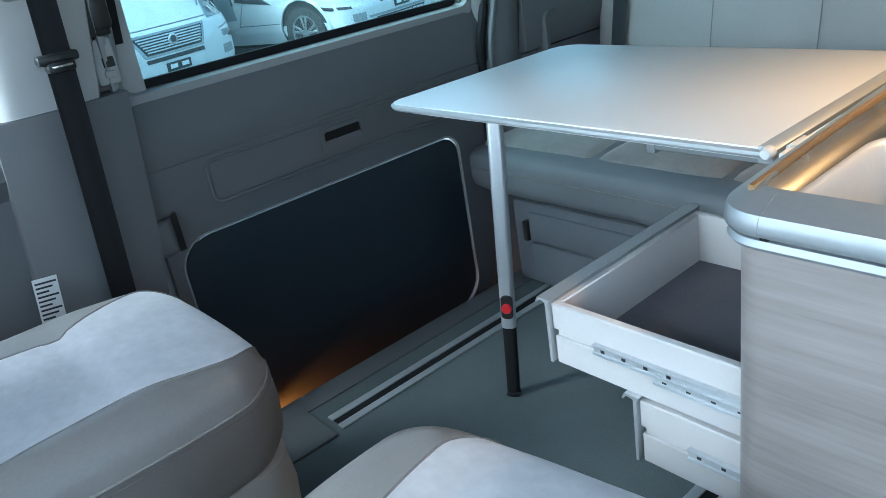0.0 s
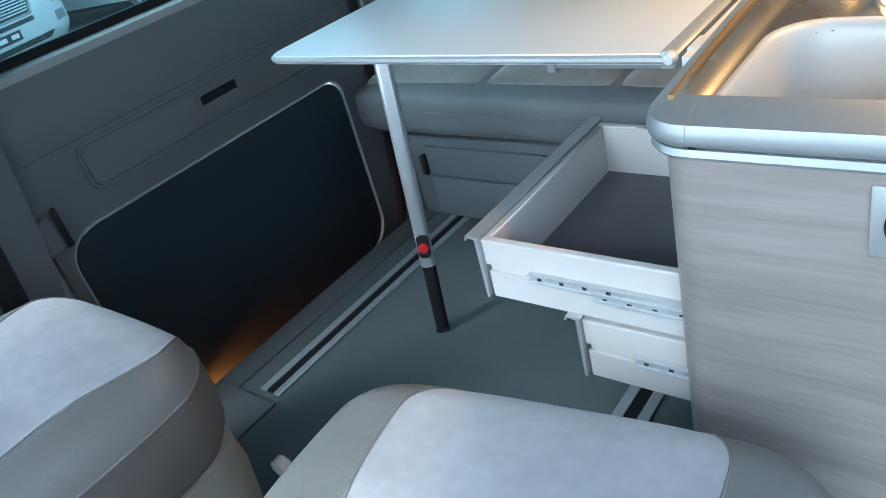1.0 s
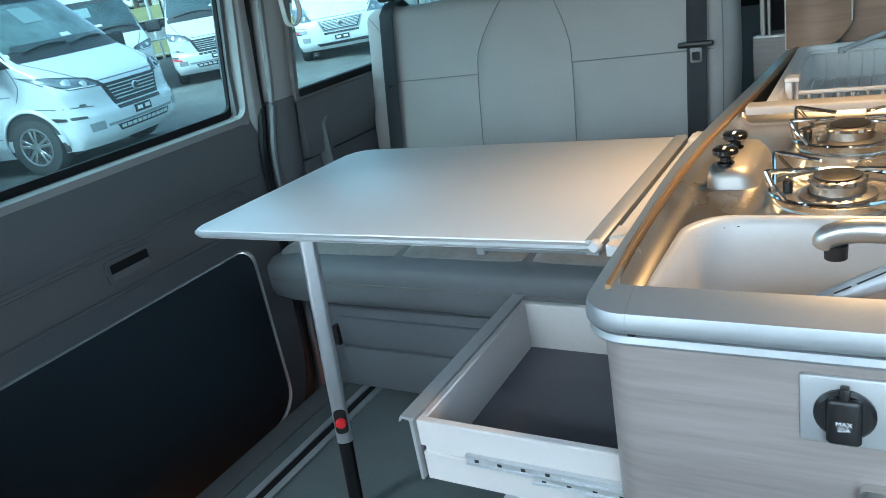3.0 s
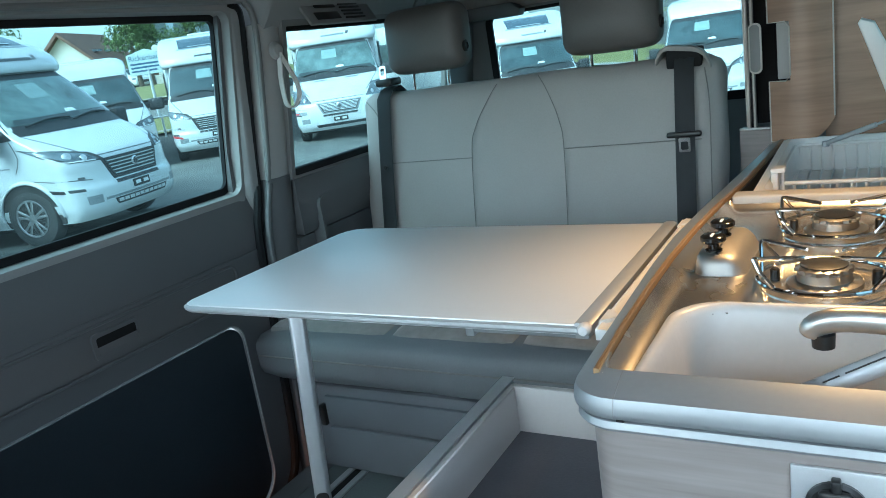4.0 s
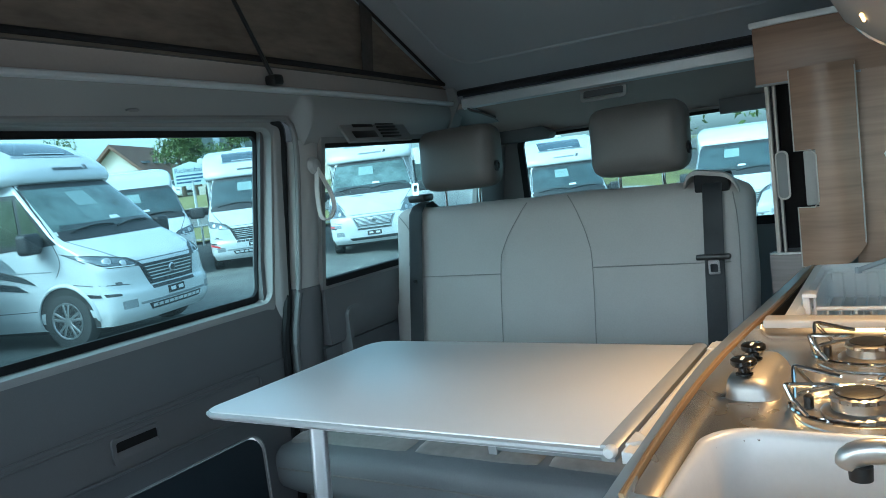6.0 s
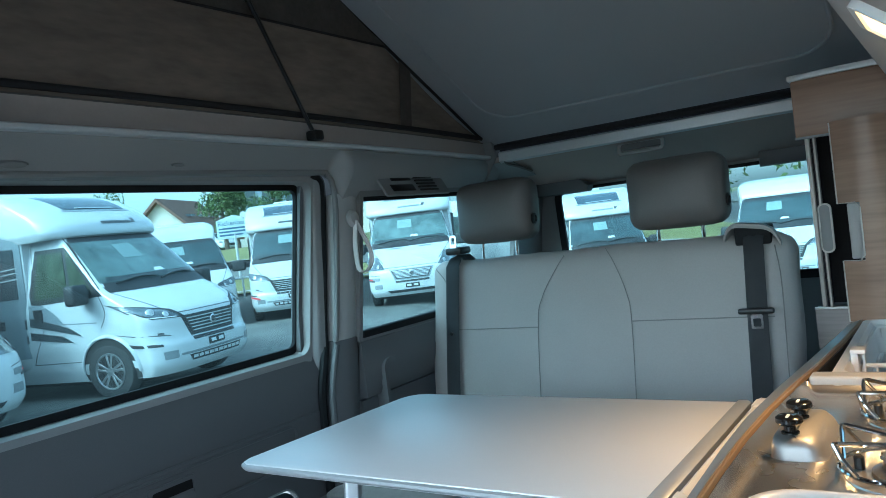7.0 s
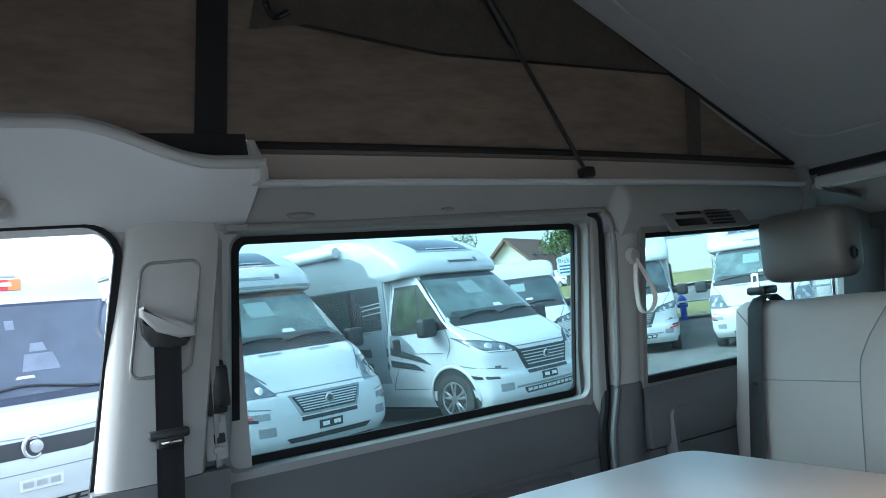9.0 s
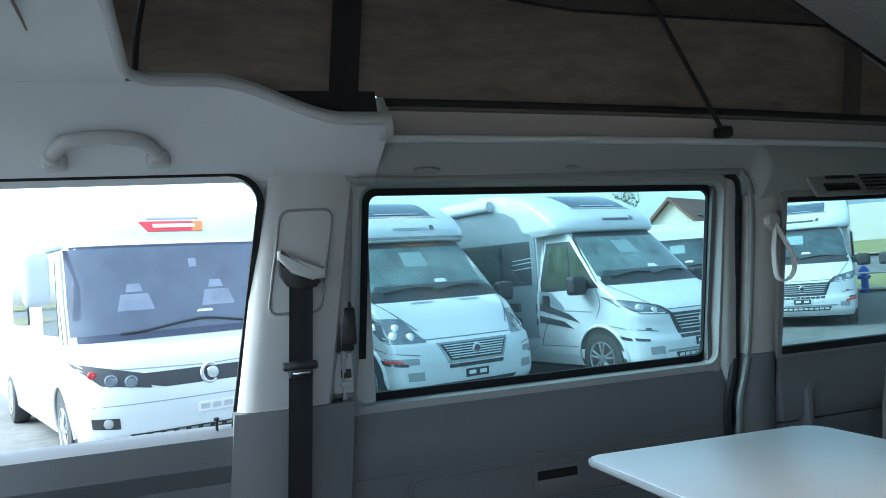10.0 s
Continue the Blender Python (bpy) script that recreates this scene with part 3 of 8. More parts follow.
sheet(bm, frange(W2[0], W2[1], 3), frange(W2[2] + 0.005, W2[3] - 0.004, 3), lambda u, v: (w2_x(v) - 0.018, u, v), (-0.005, 0, 0))
part("pane", bm, "tint", wnd, smooth=False)
bm = nb()
sheet(bm, frange(1.63, 2.80, 10), frange(-0.1, 0.612, 8), lambda u, v: (-0.775 + 0.012 * math.sin(v * 4), u, v), (-0.04, 0, 0))
solid("side_panel_rear_lower", bm, "trim_dark", "dark grey rear side panel", "wall panel", "structure")
bm = nb()
sheet(bm, frange(1.64, 2.50, 8), frange(0.62, 0.782, 6), lambda u, v: (-0.752 + 0.034 * math.sin((v - 0.62) / 0.162 * math.pi) * min(1.0, max(0.0, (u - 1.66) / 0.12)), u, v), (-0.03, 0, 0))
solid("arm_rest_ledge", bm, "trim_dark", "dark grey ledge under the rear side window", "ledge", "structure")
bm = nb()
ring(bm, rrect(1.70, 2.40, 0.50, 0.72, 0.03, n), rrect(1.712, 2.388, 0.512, 0.708, 0.02, n), lambda u, v: (-0.726, u, v), (-0.04, 0, 0), 1)
solid("side_panel_frame", bm, "trim_dark", "raised frame of a storage recess", "trim", "structure")

# front pillar beside the passenger door
def b_pillar_x(u, z):
    return -0.775 + (z - 0.77) * 0.075 + 0.012 * math.sin(max(0, min(1, (u - 0.33) / 0.2)) * math.pi)


bm = nb()
sheet(bm, frange(0.0, 1.0, 14), frange(0.802, 1.295, 10), lambda w, v: (b_pillar_x(0.33 + 0.2 * w, v) - 0.022 * max(0.0, (0.14 - w) / 0.14) ** 2 - 0.04 * max(0.0, (w - 0.9) / 0.1) ** 2, 0.292 + 0.203 * w + 0.150 * (v - 0.80), v), (-0.06, 0, 0))
solid("pillar_front_upper", bm, "trim_light", "light grey pillar trim beside the passenger door", "pillar", "structure")
bm = nb()
sheet(bm, frange(0.285, 0.535, 10), frange(-0.12, 0.801, 10), lambda u, v: (-0.775 + 0.02 * math.sin((u - 0.27) / 0.275 * math.pi), u - 0.10 * (0.80 - v) - 0.06 * max(0.0, 0.5 - v), v), (-0.07, 0, 0))
solid("pillar_front_lower", bm, "trim_dark", "dark grey pillar trim below the waist", "pillar", "structure")
bm = nb()
bx(bm, -0.84, -0.783, 0.495, 0.545, 0.907, 1.014, 0.006)
bx(bm, -0.83, -0.777, 0.515, 0.552, 0.918, 1.004, 0.010)
solid("door_hinge_cover", bm, "black", "black lock cover in the pillar gap", "cover", "structure")
bm = nb()
bx(bm, -0.85, -0.797, 0.495, 0.541, 0.815, 0.904, 0.006)
bx(bm, -0.845, -0.791, 0.510, 0.535, 0.828, 0.842, 0.004)
solid("striker_plate", bm, "trim_light", "pale striker plate in the pillar gap", "cover", "structure")
bm = nb()
bx(bm, -0.82, -0.794, 0.513, 0.536, 0.848, 0.868, 0.002, 1)
solid("striker_slot", bm, "black", "black slot in the striker plate", "cover", "structure")

bm = nb()
sheet(bm, frange(0.40, 0.600, 5), frange(-0.12, 1.30, 8), lambda u, v: (-0.862 + 0.10 * max(0.0, v - 0.80), u, v), (-0.03, 0, 0))
solid("pillar_front_jamb", bm, "trim_light", "pale jamb between front pillar and sliding door", "pillar", "structure")
bm = nb()
sheet(bm, frange(1.50, 1.66, 5), frange(-0.12, 1.30, 8), lambda u, v: (-0.86 + 0.20 * max(0.0, v - 0.80), u, v), (-0.03, 0, 0))
solid("pillar_rear_jamb", bm, "trim_dark", "dark jamb behind the sliding door", "pillar", "structure")

# seat belt on the front pillar
e = empty("front_seat_belt", (-0.69, 0.44, 0.5), "black seat belt hanging from its grey outlet on the pillar", "seat belt")
bm = nb()
sheet(bm, frange(0.362, 0.470, 8), frange(1.0, 1.212, 6), lambda u, v: (b_pillar_x(u, v) + 0.004, u + 0.170 * (v - 1.0), v), (-0.004, 0, 0))
part("slide_cover", bm, "trim_light", e)
bm = nb()
tube(bm, [(b_pillar_x(u, v) + 0.006, u + 0.170 * (v - 1.0), v) for u, v in rrect(0.362, 0.470, 1.0, 1.212, 0.02, 5)], 0.003, 6, True)
part("slide_cover_edge", bm, "trim_mid", e)
bm = nb()
prism(bm, [(0.386, 1.128), (0.386, 1.112), (0.410, 1.082), (0.452, 1.066), (0.480, 1.068), (0.483, 1.094), (0.45, 1.090), (0.41, 1.108), (0.393, 1.132)], "x", -0.745, -0.706, 0.007, 3)
part("outlet_cover", bm, "trim_light", e)
bm = nb()
prism(bm, [(0.386, 1.112), (0.410, 1.082), (0.452, 1.066), (0.474, 1.066), (0.462, 1.052), (0.43, 1.046), (0.402, 1.056), (0.388, 1.078)], "x", -0.742, -0.712, 0.005)
part("outlet", bm, "black", e, "black outlet slot")
bm = nb()
def belt_at(v):
    t = (1.04 - v) / 0.9
    return (-0.716 - 0.03 * max(0, t - 0.3), 0.428 - 0.060 * t)
for off, half in ((0, 0.024),):
    sheet(bm, frange(-half, half, 5), frange(1.065, 0.12, 24), lambda u, v: (belt_at(v)[0] + 0.002 * math.cos(u * 200), belt_at(v)[1] + u, v), (-0.003, 0, 0))
part("webbing", bm, "belt", e)
bm = nb()
bx(bm, -0.728, -0.700, 0.380, 0.452, 0.885, 0.903, 0.006)
bx(bm, -0.726, -0.696, 0.392, 0.440, 0.870, 0.890, 0.005)
part("tongue_stop", bm, "black", e)
bm = nb()
bx(bm, -0.702, -0.692, 0.398, 0.434, 0.878, 0.884, 0.002)
part("tongue", bm, "chrome", e, "steel tongue edge")
# printed label low on the pillar
e = empty("pillar_label", (-0.75, 0.38, 0.42), "white printed label on the dark pillar", "label")
lm = Matrix.Translation((-0.752, 0.262, 0.468)) @ Matrix.Rotation(radians(-7), 4, "X")
bm = nb()
bx(bm, -0.001, 0.001, -0.022, 0.022, -0.045, 0.045, m=lm)
part("paper", bm, "paper", e)
for k in range(9):
    bm = nb()
    bx(bm, 0.001, 0.0022, -0.019, 0.019 - 0.008 * (k % 3), 0.034 - k * 0.009, 0.0375 - k * 0.009, m=lm)
    part("print_bar", bm, "print", e)

# passenger door with its clear window
FW = (-0.75, 0.362, 0.735, 1.286)
fd = empty("passenger_door", (-0.82, -0.2, 0), "closed passenger door with a clear window", "door", kind="structure")


def fd_x(z):
    return -0.845 + max(0, z - 0.74) * 0.19


def fd_at(u, v):
    return (fd_x(v), u - 0.085 * max(0, (1.2 - v) / 0.5) * max(0, (u + 0.1) / 0.45), v)


bm = nb()
ring(bm, rrect(-1.0, 0.385, 0.70, 1.32, 0.001, n), rrect(*FW, (0.06, 0.1, 0.01, 0.01), n), fd_at, (-0.04, 0, 0), 3)
part("window_frame", bm, "trim_light", fd)
bm = nb()
ring(bm, rrect(FW[0] - 0.008, FW[1] + 0.006, FW[2] - 0.01, FW[3] + 0.006, (0.06, 0.1, 0.01, 0.01), n), rrect(FW[0] + 0.008, FW[1] - 0.008, FW[2] + 0.002, FW[3] + 0.001, (0.055, 0.1, 0.01, 0.01), n),
     lambda u, v: (fd_at(u, v)[0] + 0.012, fd_at(u, v)[1], v), (-0.02, 0, 0), 1)
part("window_seal", bm, "rubber", fd)
bm = nb()
sheet(bm, frange(FW[0], FW[1], 6), frange(FW[2], FW[3], 4), lambda u, v: (fd_at(u, v)[0] - 0.02, fd_at(u, v)[1], v), (-0.004, 0, 0))
p = part("pane", bm, "clear", fd, smooth=False)
p.visible_shadow = False
bm = nb()
sheet(bm, frange(-1.0, 0.30, 12), frange(-0.1, 0.70, 8), lambda u, v: (-0.80 - 0.03 * max(0, (0.3 - v)), u, v), (-0.05, 0, 0))
part("door_trim", bm, "trim_dark", fd, "dark grey door trim")
bm = nb()
prism(bm, [(-0.875, 0.66), (-0.875, 0.768), (-0.82, 0.768), (-0.792, 0.756), (-0.778, 0.70), (-0.80, 0.66)], "y", -0.98, 0.295, 0.006)
part("door_ledge", bm, "trim_dark", fd)
bm = nb()
lathe(bm, [(0.003, 0), (0.003, 0.02), (0.006, 0.022), (0.006, 0.027), (0.002, 0.029)], (-0.82, 0.250, 0.766), 12)
part("lock_pin", bm, "black", fd)
bm = nb()
prism(bm, [(-0.14, 0.60), (-0.03, 0.60), (0.0, 0.66), (-0.14, 0.67)], "x", -0.80, -0.775, 0.006)
part("door_pull", bm, "black", fd)
bm = nb()
tube(bm, spline([(-0.775, -0.16, 0.672), (-0.77, 0.0, 0.665), (-0.77, 0.012, 0.65), (-0.772, -0.02, 0.60), (-0.775, -0.10, 0.59)], 5), 0.007, 8)
part("door_pull_rim", bm, "alu_soft", fd)

# cove of the headliner over the doors, rail over the sliding door
def cap_edge_z(u):
    """Height of the headliner's upper lip along the van."""
    t = max(0.0, min(1.0, (u - 0.27) / 0.25))
    return 1.437 - 0.071 * (3 * t * t - 2 * t ** 3)


bm = nb()


def cove_at(u, t):
    top = cap_edge_z(u)
    zz = 1.275 + (top - 1.275) * t
    return (-0.745 + 0.172 * t ** 1.3 + 0.02 * math.sin(t * math.pi), u, zz)


sheet(bm, frange(-1.0, 0.605, 40), frange(0, 1, 10), cove_at, (-0.02, 0, 0.012))
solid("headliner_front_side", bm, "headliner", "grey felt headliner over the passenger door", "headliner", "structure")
def lip_plan(off):
    """Plan of the roof opening's lip: along the side, round the front corner and across the van."""
    pts = [(-0.572 - off, u) for u in frange(0.604, 0.19, 26)]
    pts += [(-0.512 - off - 0.06 * math.cos(a), 0.19 - (0.063 + off) * math.sin(a)) for a in frange(0.15, math.pi / 2, 8)]
    pts += [(x, 0.127 - off) for x in frange(-0.50, 0.62, 16)]
    return pts


def lip_z(x, u):
    return cap_edge_z(u) if u > 0.2 else 1.437 + 0.03 * (1 - (min(0.572, abs(x)) / 0.572) ** 2)


bm = nb()
tube(bm, [(x, u, lip_z(x, u) + 0.001) for x, u in lip_plan(0.0)], 0.010, 10)
tube(bm, [(x, u, lip_z(x, u) + 0.012) for x, u in lip_plan(0.016)], 0.008, 10)
solid("headliner_lip", bm, "trim_light", "grey moulded lip of the roof opening", "trim", "structure")
bm = nb()
prism(bm, [(-0.66, 1.335), (-0.66, 1.425), (-0.628, 1.425), (-0.566, 1.36), (-0.566, 1.335)], "y", 0.590, 0.608, 0.004)
solid("headliner_end_cap", bm, "trim_light", "grey end cap of the headliner lip", "trim", "structure")
bm = nb()
sheet(bm, frange(0.30, 0.590, 14), frange(0, 1, 3), lambda u, t: (-0.615 - 0.015 * t, u, cap_edge_z(u) - 0.008 + (1.437 - cap_edge_z(u) + 0.008) * t), (-0.02, 0, 0))
solid("tent_pocket", bm, "canvas_band", "black fabric pocket behind the headliner lip", "trim", "structure")
bm = nb()
sheet(bm, frange(-0.60, 0.88, 12), frange(-0.78, 0.127, 8), lambda x, u: (x, u, 1.432 + 0.03 * max(0.0, 1 - (min(0.572, abs(x)) / 0.572) ** 2)), (0, 0, 0.03))
solid("ceiling_front", bm, "headliner", "grey felt ceiling over the front seats", "ceiling", "structure")
# cove over sliding door and rear window
def rear_cove(u, t):
    """Lining from the door header (or, farther back, the rear window's top) up to the roof rail."""
    k = max(0.0, min(1.0, (u - 1.545) / 0.04))
    k = k * k * (3 - 2 * k)
    z0 = 1.270 - 0.080 * k
    x0 = -0.708 + 0.006 * k - 0.03 * max(0, (0.72 - u) / 0.09)
    z1 = 1.349 - 0.011 * (u - 0.62) - 0.0088 * (u - 0.62) ** 2 - 0.008
    return (x0 + (-0.655 - x0) * t ** (1.2 - 0.35 * k) + (0.010 + 0.014 * k) * math.sin(t * math.pi), u, z0 + (z1 - z0) * t + 0.006 * math.sin(t * math.pi))


bm = nb()
sheet(bm, frange(0.60, 1.53, 10) + frange(1.545, 1.59, 7) + frange(1.65, 2.31, 8), frange(0, 1, 9), rear_cove, (-0.015, 0, 0.010))
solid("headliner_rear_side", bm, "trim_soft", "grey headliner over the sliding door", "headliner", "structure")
def rail_z(u):
    """Height of the roof rail, falling towards the rear."""
    t = u - 0.62
    return 1.349 - 0.011 * t - 0.0088 * t * t


def hem_z(u):
    """Height of the lower edge of the tent cloth."""
    t = u - 0.62
    return 1.424 - 0.0155 * t - 0.0095 * t * t


bm = nb()
prof = [(-0.662, -0.012), (-0.634, -0.012), (-0.631, -0.009), (-0.631, -0.003), (-0.634, 0.0), (-0.662, 0.001)]
rows = [[bm.verts.new((x, u, rail_z(u) + h)) for x, h in prof] for u in frange(0.60, 2.30, 16)]
for A, B in zip(rows, rows[1:]):
    for j in range(len(prof)):
        bm.faces.new((A[j], A[(j + 1) % len(prof)], B[(j + 1) % len(prof)], B[j]))
bm.faces.new(rows[0])
bm.faces.new(rows[-1])
solid("roof_rail", bm, "rail_silver", "silver aluminium rail along the roof opening", "rail", "structure")
bm = nb()
sheet(bm, frange(0.60, 2.30, 16), frange(0, 1, 5), lambda u, t: (-0.655 - 0.010 * t + 0.003 * math.sin(t * math.pi), u, rail_z(u) + (hem_z(u) - rail_z(u)) * t), (-0.01, 0, 0))
solid("roof_rail_lining", bm, "rail_beige", "beige lining above the roof rail", "lining", "structure")
bm = nb()
tube(bm, [(-0.6555, u, hem_z(u) - 0.019) for u in frange(0.61, 2.29, 12)], 0.002, 6)
solid("lining_seam", bm, "seam", "thin seam in the roof lining", "seam", "structure")
# small push light and button on the cove
for (yy, sx) in ((0.71, 0.03), (1.06, 0.018)):
    bm = nb()
    lathe(bm, [(0.0, -0.006), (sx, -0.006), (sx, 0.0), (sx * 0.8, 0.005), (0.0, 0.006)], (0, 0, 0), 20, Matrix.Translation((-0.697, yy, 1.284)) @ Matrix.Rotation(radians(118), 4, "Y") @ Matrix.Diagonal((0.25, 1, 1, 1)))
    solid("trim_button", bm, "trim_mid", "small oval grey button on the headliner", "button", group="headliner buttons")
# grab handle over the passenger door
e = empty("grab_handle", (-0.70, 0.06, 1.34), "grey moulded grab handle over the passenger door", "grab handle")
bm = nb()
pts = spline([(-0.688, -0.012, 1.316), (-0.672, -0.006, 1.328), (-0.640, 0.018, 1.343), (-0.632, 0.08, 1.349), (-0.640, 0.142, 1.343), (-0.672, 0.166, 1.328), (-0.688, 0.172, 1.316)], 6)
tube(bm, pts, [0.019 if i < 5 or i > 31 else 0.0135 for i in range(len(pts))], 12)
part("grip", bm, "trim_light", e)
for yy in (-0.010, 0.170):
    bm = nb()
    pad(bm, -0.71, -0.672, yy - 0.022, yy + 0.022, 1.298, 1.334, 0.012, 0, 5)
    part("mount", bm, "trim_light", e)
# sun visor edge
bm = nb()
pad(bm, -0.70, -0.30, -0.50, -0.13, 1.385, 1.41, 0.012, 0, 6)
solid("sun_visor", bm, "trim_light", "grey folded sun visor under the ceiling", "sun visor")

# vents over the rear side window
e = empty("side_vent", (-0.69, 1.85, 1.24), "grey air vent unit with slats over the rear side window", "air vent")
vm = Matrix.Translation((-0.661, 1.858, 1.224)) @ Matrix.Rotation(radians(-32), 4, "Y")
bm = nb()
bx(bm, -0.004, 0.006, -0.16, 0.16, -0.046, 0.046, 0.004, m=vm)
part("housing", bm, "trim_mid", e)
bm = nb()
bx(bm, 0.0055, 0.0085, -0.105, -0.01, 0.004, 0.034, 0.002, m=vm)
part("slot", bm, "black", e)
bm = nb()
bx(bm, 0.0055, 0.0085, -0.125, -0.015, -0.034, -0.010, 0.002, m=vm)
part("lower_grille", bm, "black", e)
for k in range(6):
    bm = nb()
    bx(bm, 0.006, 0.0105, 0.005, 0.10, -0.036 + k * 0.0118, -0.0305 + k * 0.0118, 0.001, 1, m=vm)
    part("slat", bm, "black", e)
for k in range(5):
    bm = nb()
    bx(bm, 0.006, 0.009, 0.02 + k * 0.018, 0.031 + k * 0.018, 0.0365, 0.0415, 0.001, 1, m=vm)
    part("nozzle", bm, "black", e)

# rear header with its strip and pull
bm = nb()
prism(bm, [(-0.78, 1.20), (-0.66, 1.22), (-0.61, 1.30), (-0.64, 1.40), (-0.78, 1.40)], "y", 2.295, 2.36, 0.004)
solid("ceiling_rear_filler", bm, "trim_mid", "grey corner block at the rear of the roof opening", "trim", "structure")
bm = nb()
prism(bm, [(2.290, 1.280), (2.290, 1.308), (2.300, 1.314), (2.345, 1.318), (2.345, 1.28), (2.302, 1.274)], "x", -0.60, 0.37, 0.003)
solid("rear_header_strip", bm, "rail_silver", "pale grey strip along the rear edge of the roof opening", "trim", "structure")
bm = nb()
sheet(bm, frange(-0.72, 0.88, 10), frange(0, 1, 8), lambda x, t: (x, 2.30 + 0.48 * t, 1.276 - 0.095 * t ** 1.3), (0, 0, 0.02))
solid("ceiling_rear", bm, "taupe", "taupe felt ceiling over the rear shelf", "ceiling", "structure")
bm = nb()
tube(bm, spline([(-0.585, 2.294, 1.290), (-0.575, 2.304, 1.270), (-0.555, 2.34, 1.258), (-0.545, 2.42, 1.240)], 6), 0.0045, 8)
solid("ceiling_rear_seam", bm, "seam", "dark joint at the corner of the rear ceiling", "seam", "structure")
bm = nb()
sheet(bm, frange(-0.75, -0.555, 5), frange(0, 1, 5), lambda x, t: (x, 2.297 + 0.16 * t, 1.279 - 0.045 * t - 0.02 * max(0, -0.62 - x) / 0.13), (0, 0.012, -0.008))
solid("ceiling_rear_corner", bm, "trim_mid", "grey corner cover of the rear ceiling", "trim", "structure")
e = empty("ceiling_pull", (-0.10, 2.36, 1.26), "grey recessed pull on the rear ceiling", "pull handle")
pm = Matrix.Translation((-0.118, 2.345, 1.264)) @ Matrix.Rotation(radians(72), 4, "X")
bm = nb()
ring(bm, rrect(-0.075, 0.075, -0.022, 0.022, 0.012, 5), rrect(-0.065, 0.065, -0.014, 0.014, 0.008, 5), lambda u, v: pm @ Vector((u, v, -0.006)), (0, -0.012, -0.006), 1)
part("rim", bm, "trim_light", e)
bm = nb()
bx(bm, -0.065, 0.065, -0.014, 0.014, -0.004, 0.002, 0.0, m=pm)
part("recess", bm, "trim_dark", e)

bm = nb()
sheet(bm, frange(-0.70, 0.70, 6), frange(1.28, 1.42, 4), lambda x, z: (x, 2.335 + 0.1 * max(0, 1.31 - z), z), (0, 0.02, 0))
solid("ceiling_rear_backing", bm, "canvas_band", "black backing behind the rear edge of the roof", "trim", "structure")

# tailgate wall with the rear window
RW = (-0.635, 0.635, 0.77, 1.168)
bm = nb()
ring(bm, rrect(-0.86, 0.88, -0.1, 1.32, 0.001, n), rrect(*RW, 0.04, n), lambda u, v: (u, 2.80 - 0.06 * max(0, v - 0.77), v), (0, 0.04, 0), 3)
solid("tailgate_wall", bm, "trim_mid", "grey lined tailgate round the rear window", "wall", "structure")
bm = nb()
ring(bm, rrect(RW[0] - 0.004, RW[1] + 0.004, RW[2] - 0.01, RW[3] + 0.004, 0.04, n), rrect(RW[0] + 0.022, RW[1] - 0.022, RW[2] + 0.02, RW[3] - 0.008, 0.03, n), lambda u, v: (u, 2.79 - 0.06 * max(0, v - 0.77), v), (0, 0.012, 0), 1)
solid("rear_window_seal", bm, "rubber", "black rear window seal", "seal", "structure")
bm = nb()
sheet(bm, frange(RW[0], RW[1], 3), frange(RW[2], RW[3], 3), lambda u, v: (u, 2.81 - 0.06 * max(0, v - 0.77), v), (0, 0.004, 0))
solid("window_3", bm, "tint", "tinted rear window in the tailgate", "window", "structure", smooth=False)
for x0, x1 in ((-0.70, -0.50), (0.15, 0.42)):
    bm = nb()
    prism(bm, [(x0, 1.205), (x1, 1.205), (x1 + 0.04, 1.172), (x1 + 0.03, 1.150), (x0, 1.150)], "y", 2.70, 2.76, 0.01)
    solid("tailgate_hinge_cover", bm, "trim_dark", "dark grey cover above the rear window", "cover", group="tailgate covers")
bm = nb()
bx(bm, -0.80, 0.84, 2.0, 2.80, 0.38, 0.42, 0.005)
solid("rear_shelf", bm, "bench_base", "grey felt shelf behind the bench", "shelf", "structure")

# unseen pillar on the driver's side, added to keep light off the end panel
bm = nb()
prism(bm, [(0.865, 0.46), (0.93, 0.44), (0.93, 0.63), (0.865, 0.63)], "z", -0.1, 1.34, 0.006)
solid("shade_pillar", bm, "trim_light", "unseen light grey pillar added to shade the cabinet end", "pillar", "structure")

# plain walls that close the van on the driver's side and in front
bm = nb()
DW = (0.78, 1.98, 0.86, 1.20)
ring(bm, rrect(0.62, 2.85, -0.1, 1.34, 0.001, n), rrect(*DW, 0.04, n), lambda u, v: (0.86, u, v), (0.06, 0, 0), 2)
solid("wall_driver_side", bm, "trim_mid", "plain grey side wall behind the kitchen", "wall", "structure")
bm = nb()
sheet(bm, frange(DW[0], DW[1], 3), frange(DW[2], DW[3], 3), lambda u, v: (0.89, u, v), (0.005, 0, 0))
solid("window_4", bm, "tint", "tinted window behind the kitchen", "window", "structure", smooth=False)
bm = nb()
bx(bm, 0.62, 0.92, 0.12, 2.20, 1.335, 1.40)
solid("ceiling_driver_side", bm, "headliner", "grey headliner over the kitchen", "ceiling", "structure")
bm = nb()
bx(bm, -0.9, 0.92, -1.06, -1.0, -0.1, 0.78)
solid("wall_front", bm, "trim_dark", "plain dark bulkhead below the windscreen", "wall", "structure")

# pop-up roof: sloping board, tent cloth, stays
BY0, BZ0, BS = 2.285, 1.360, 0.540


def board_z(u):
    return BZ0 + (BY0 - u) * BS


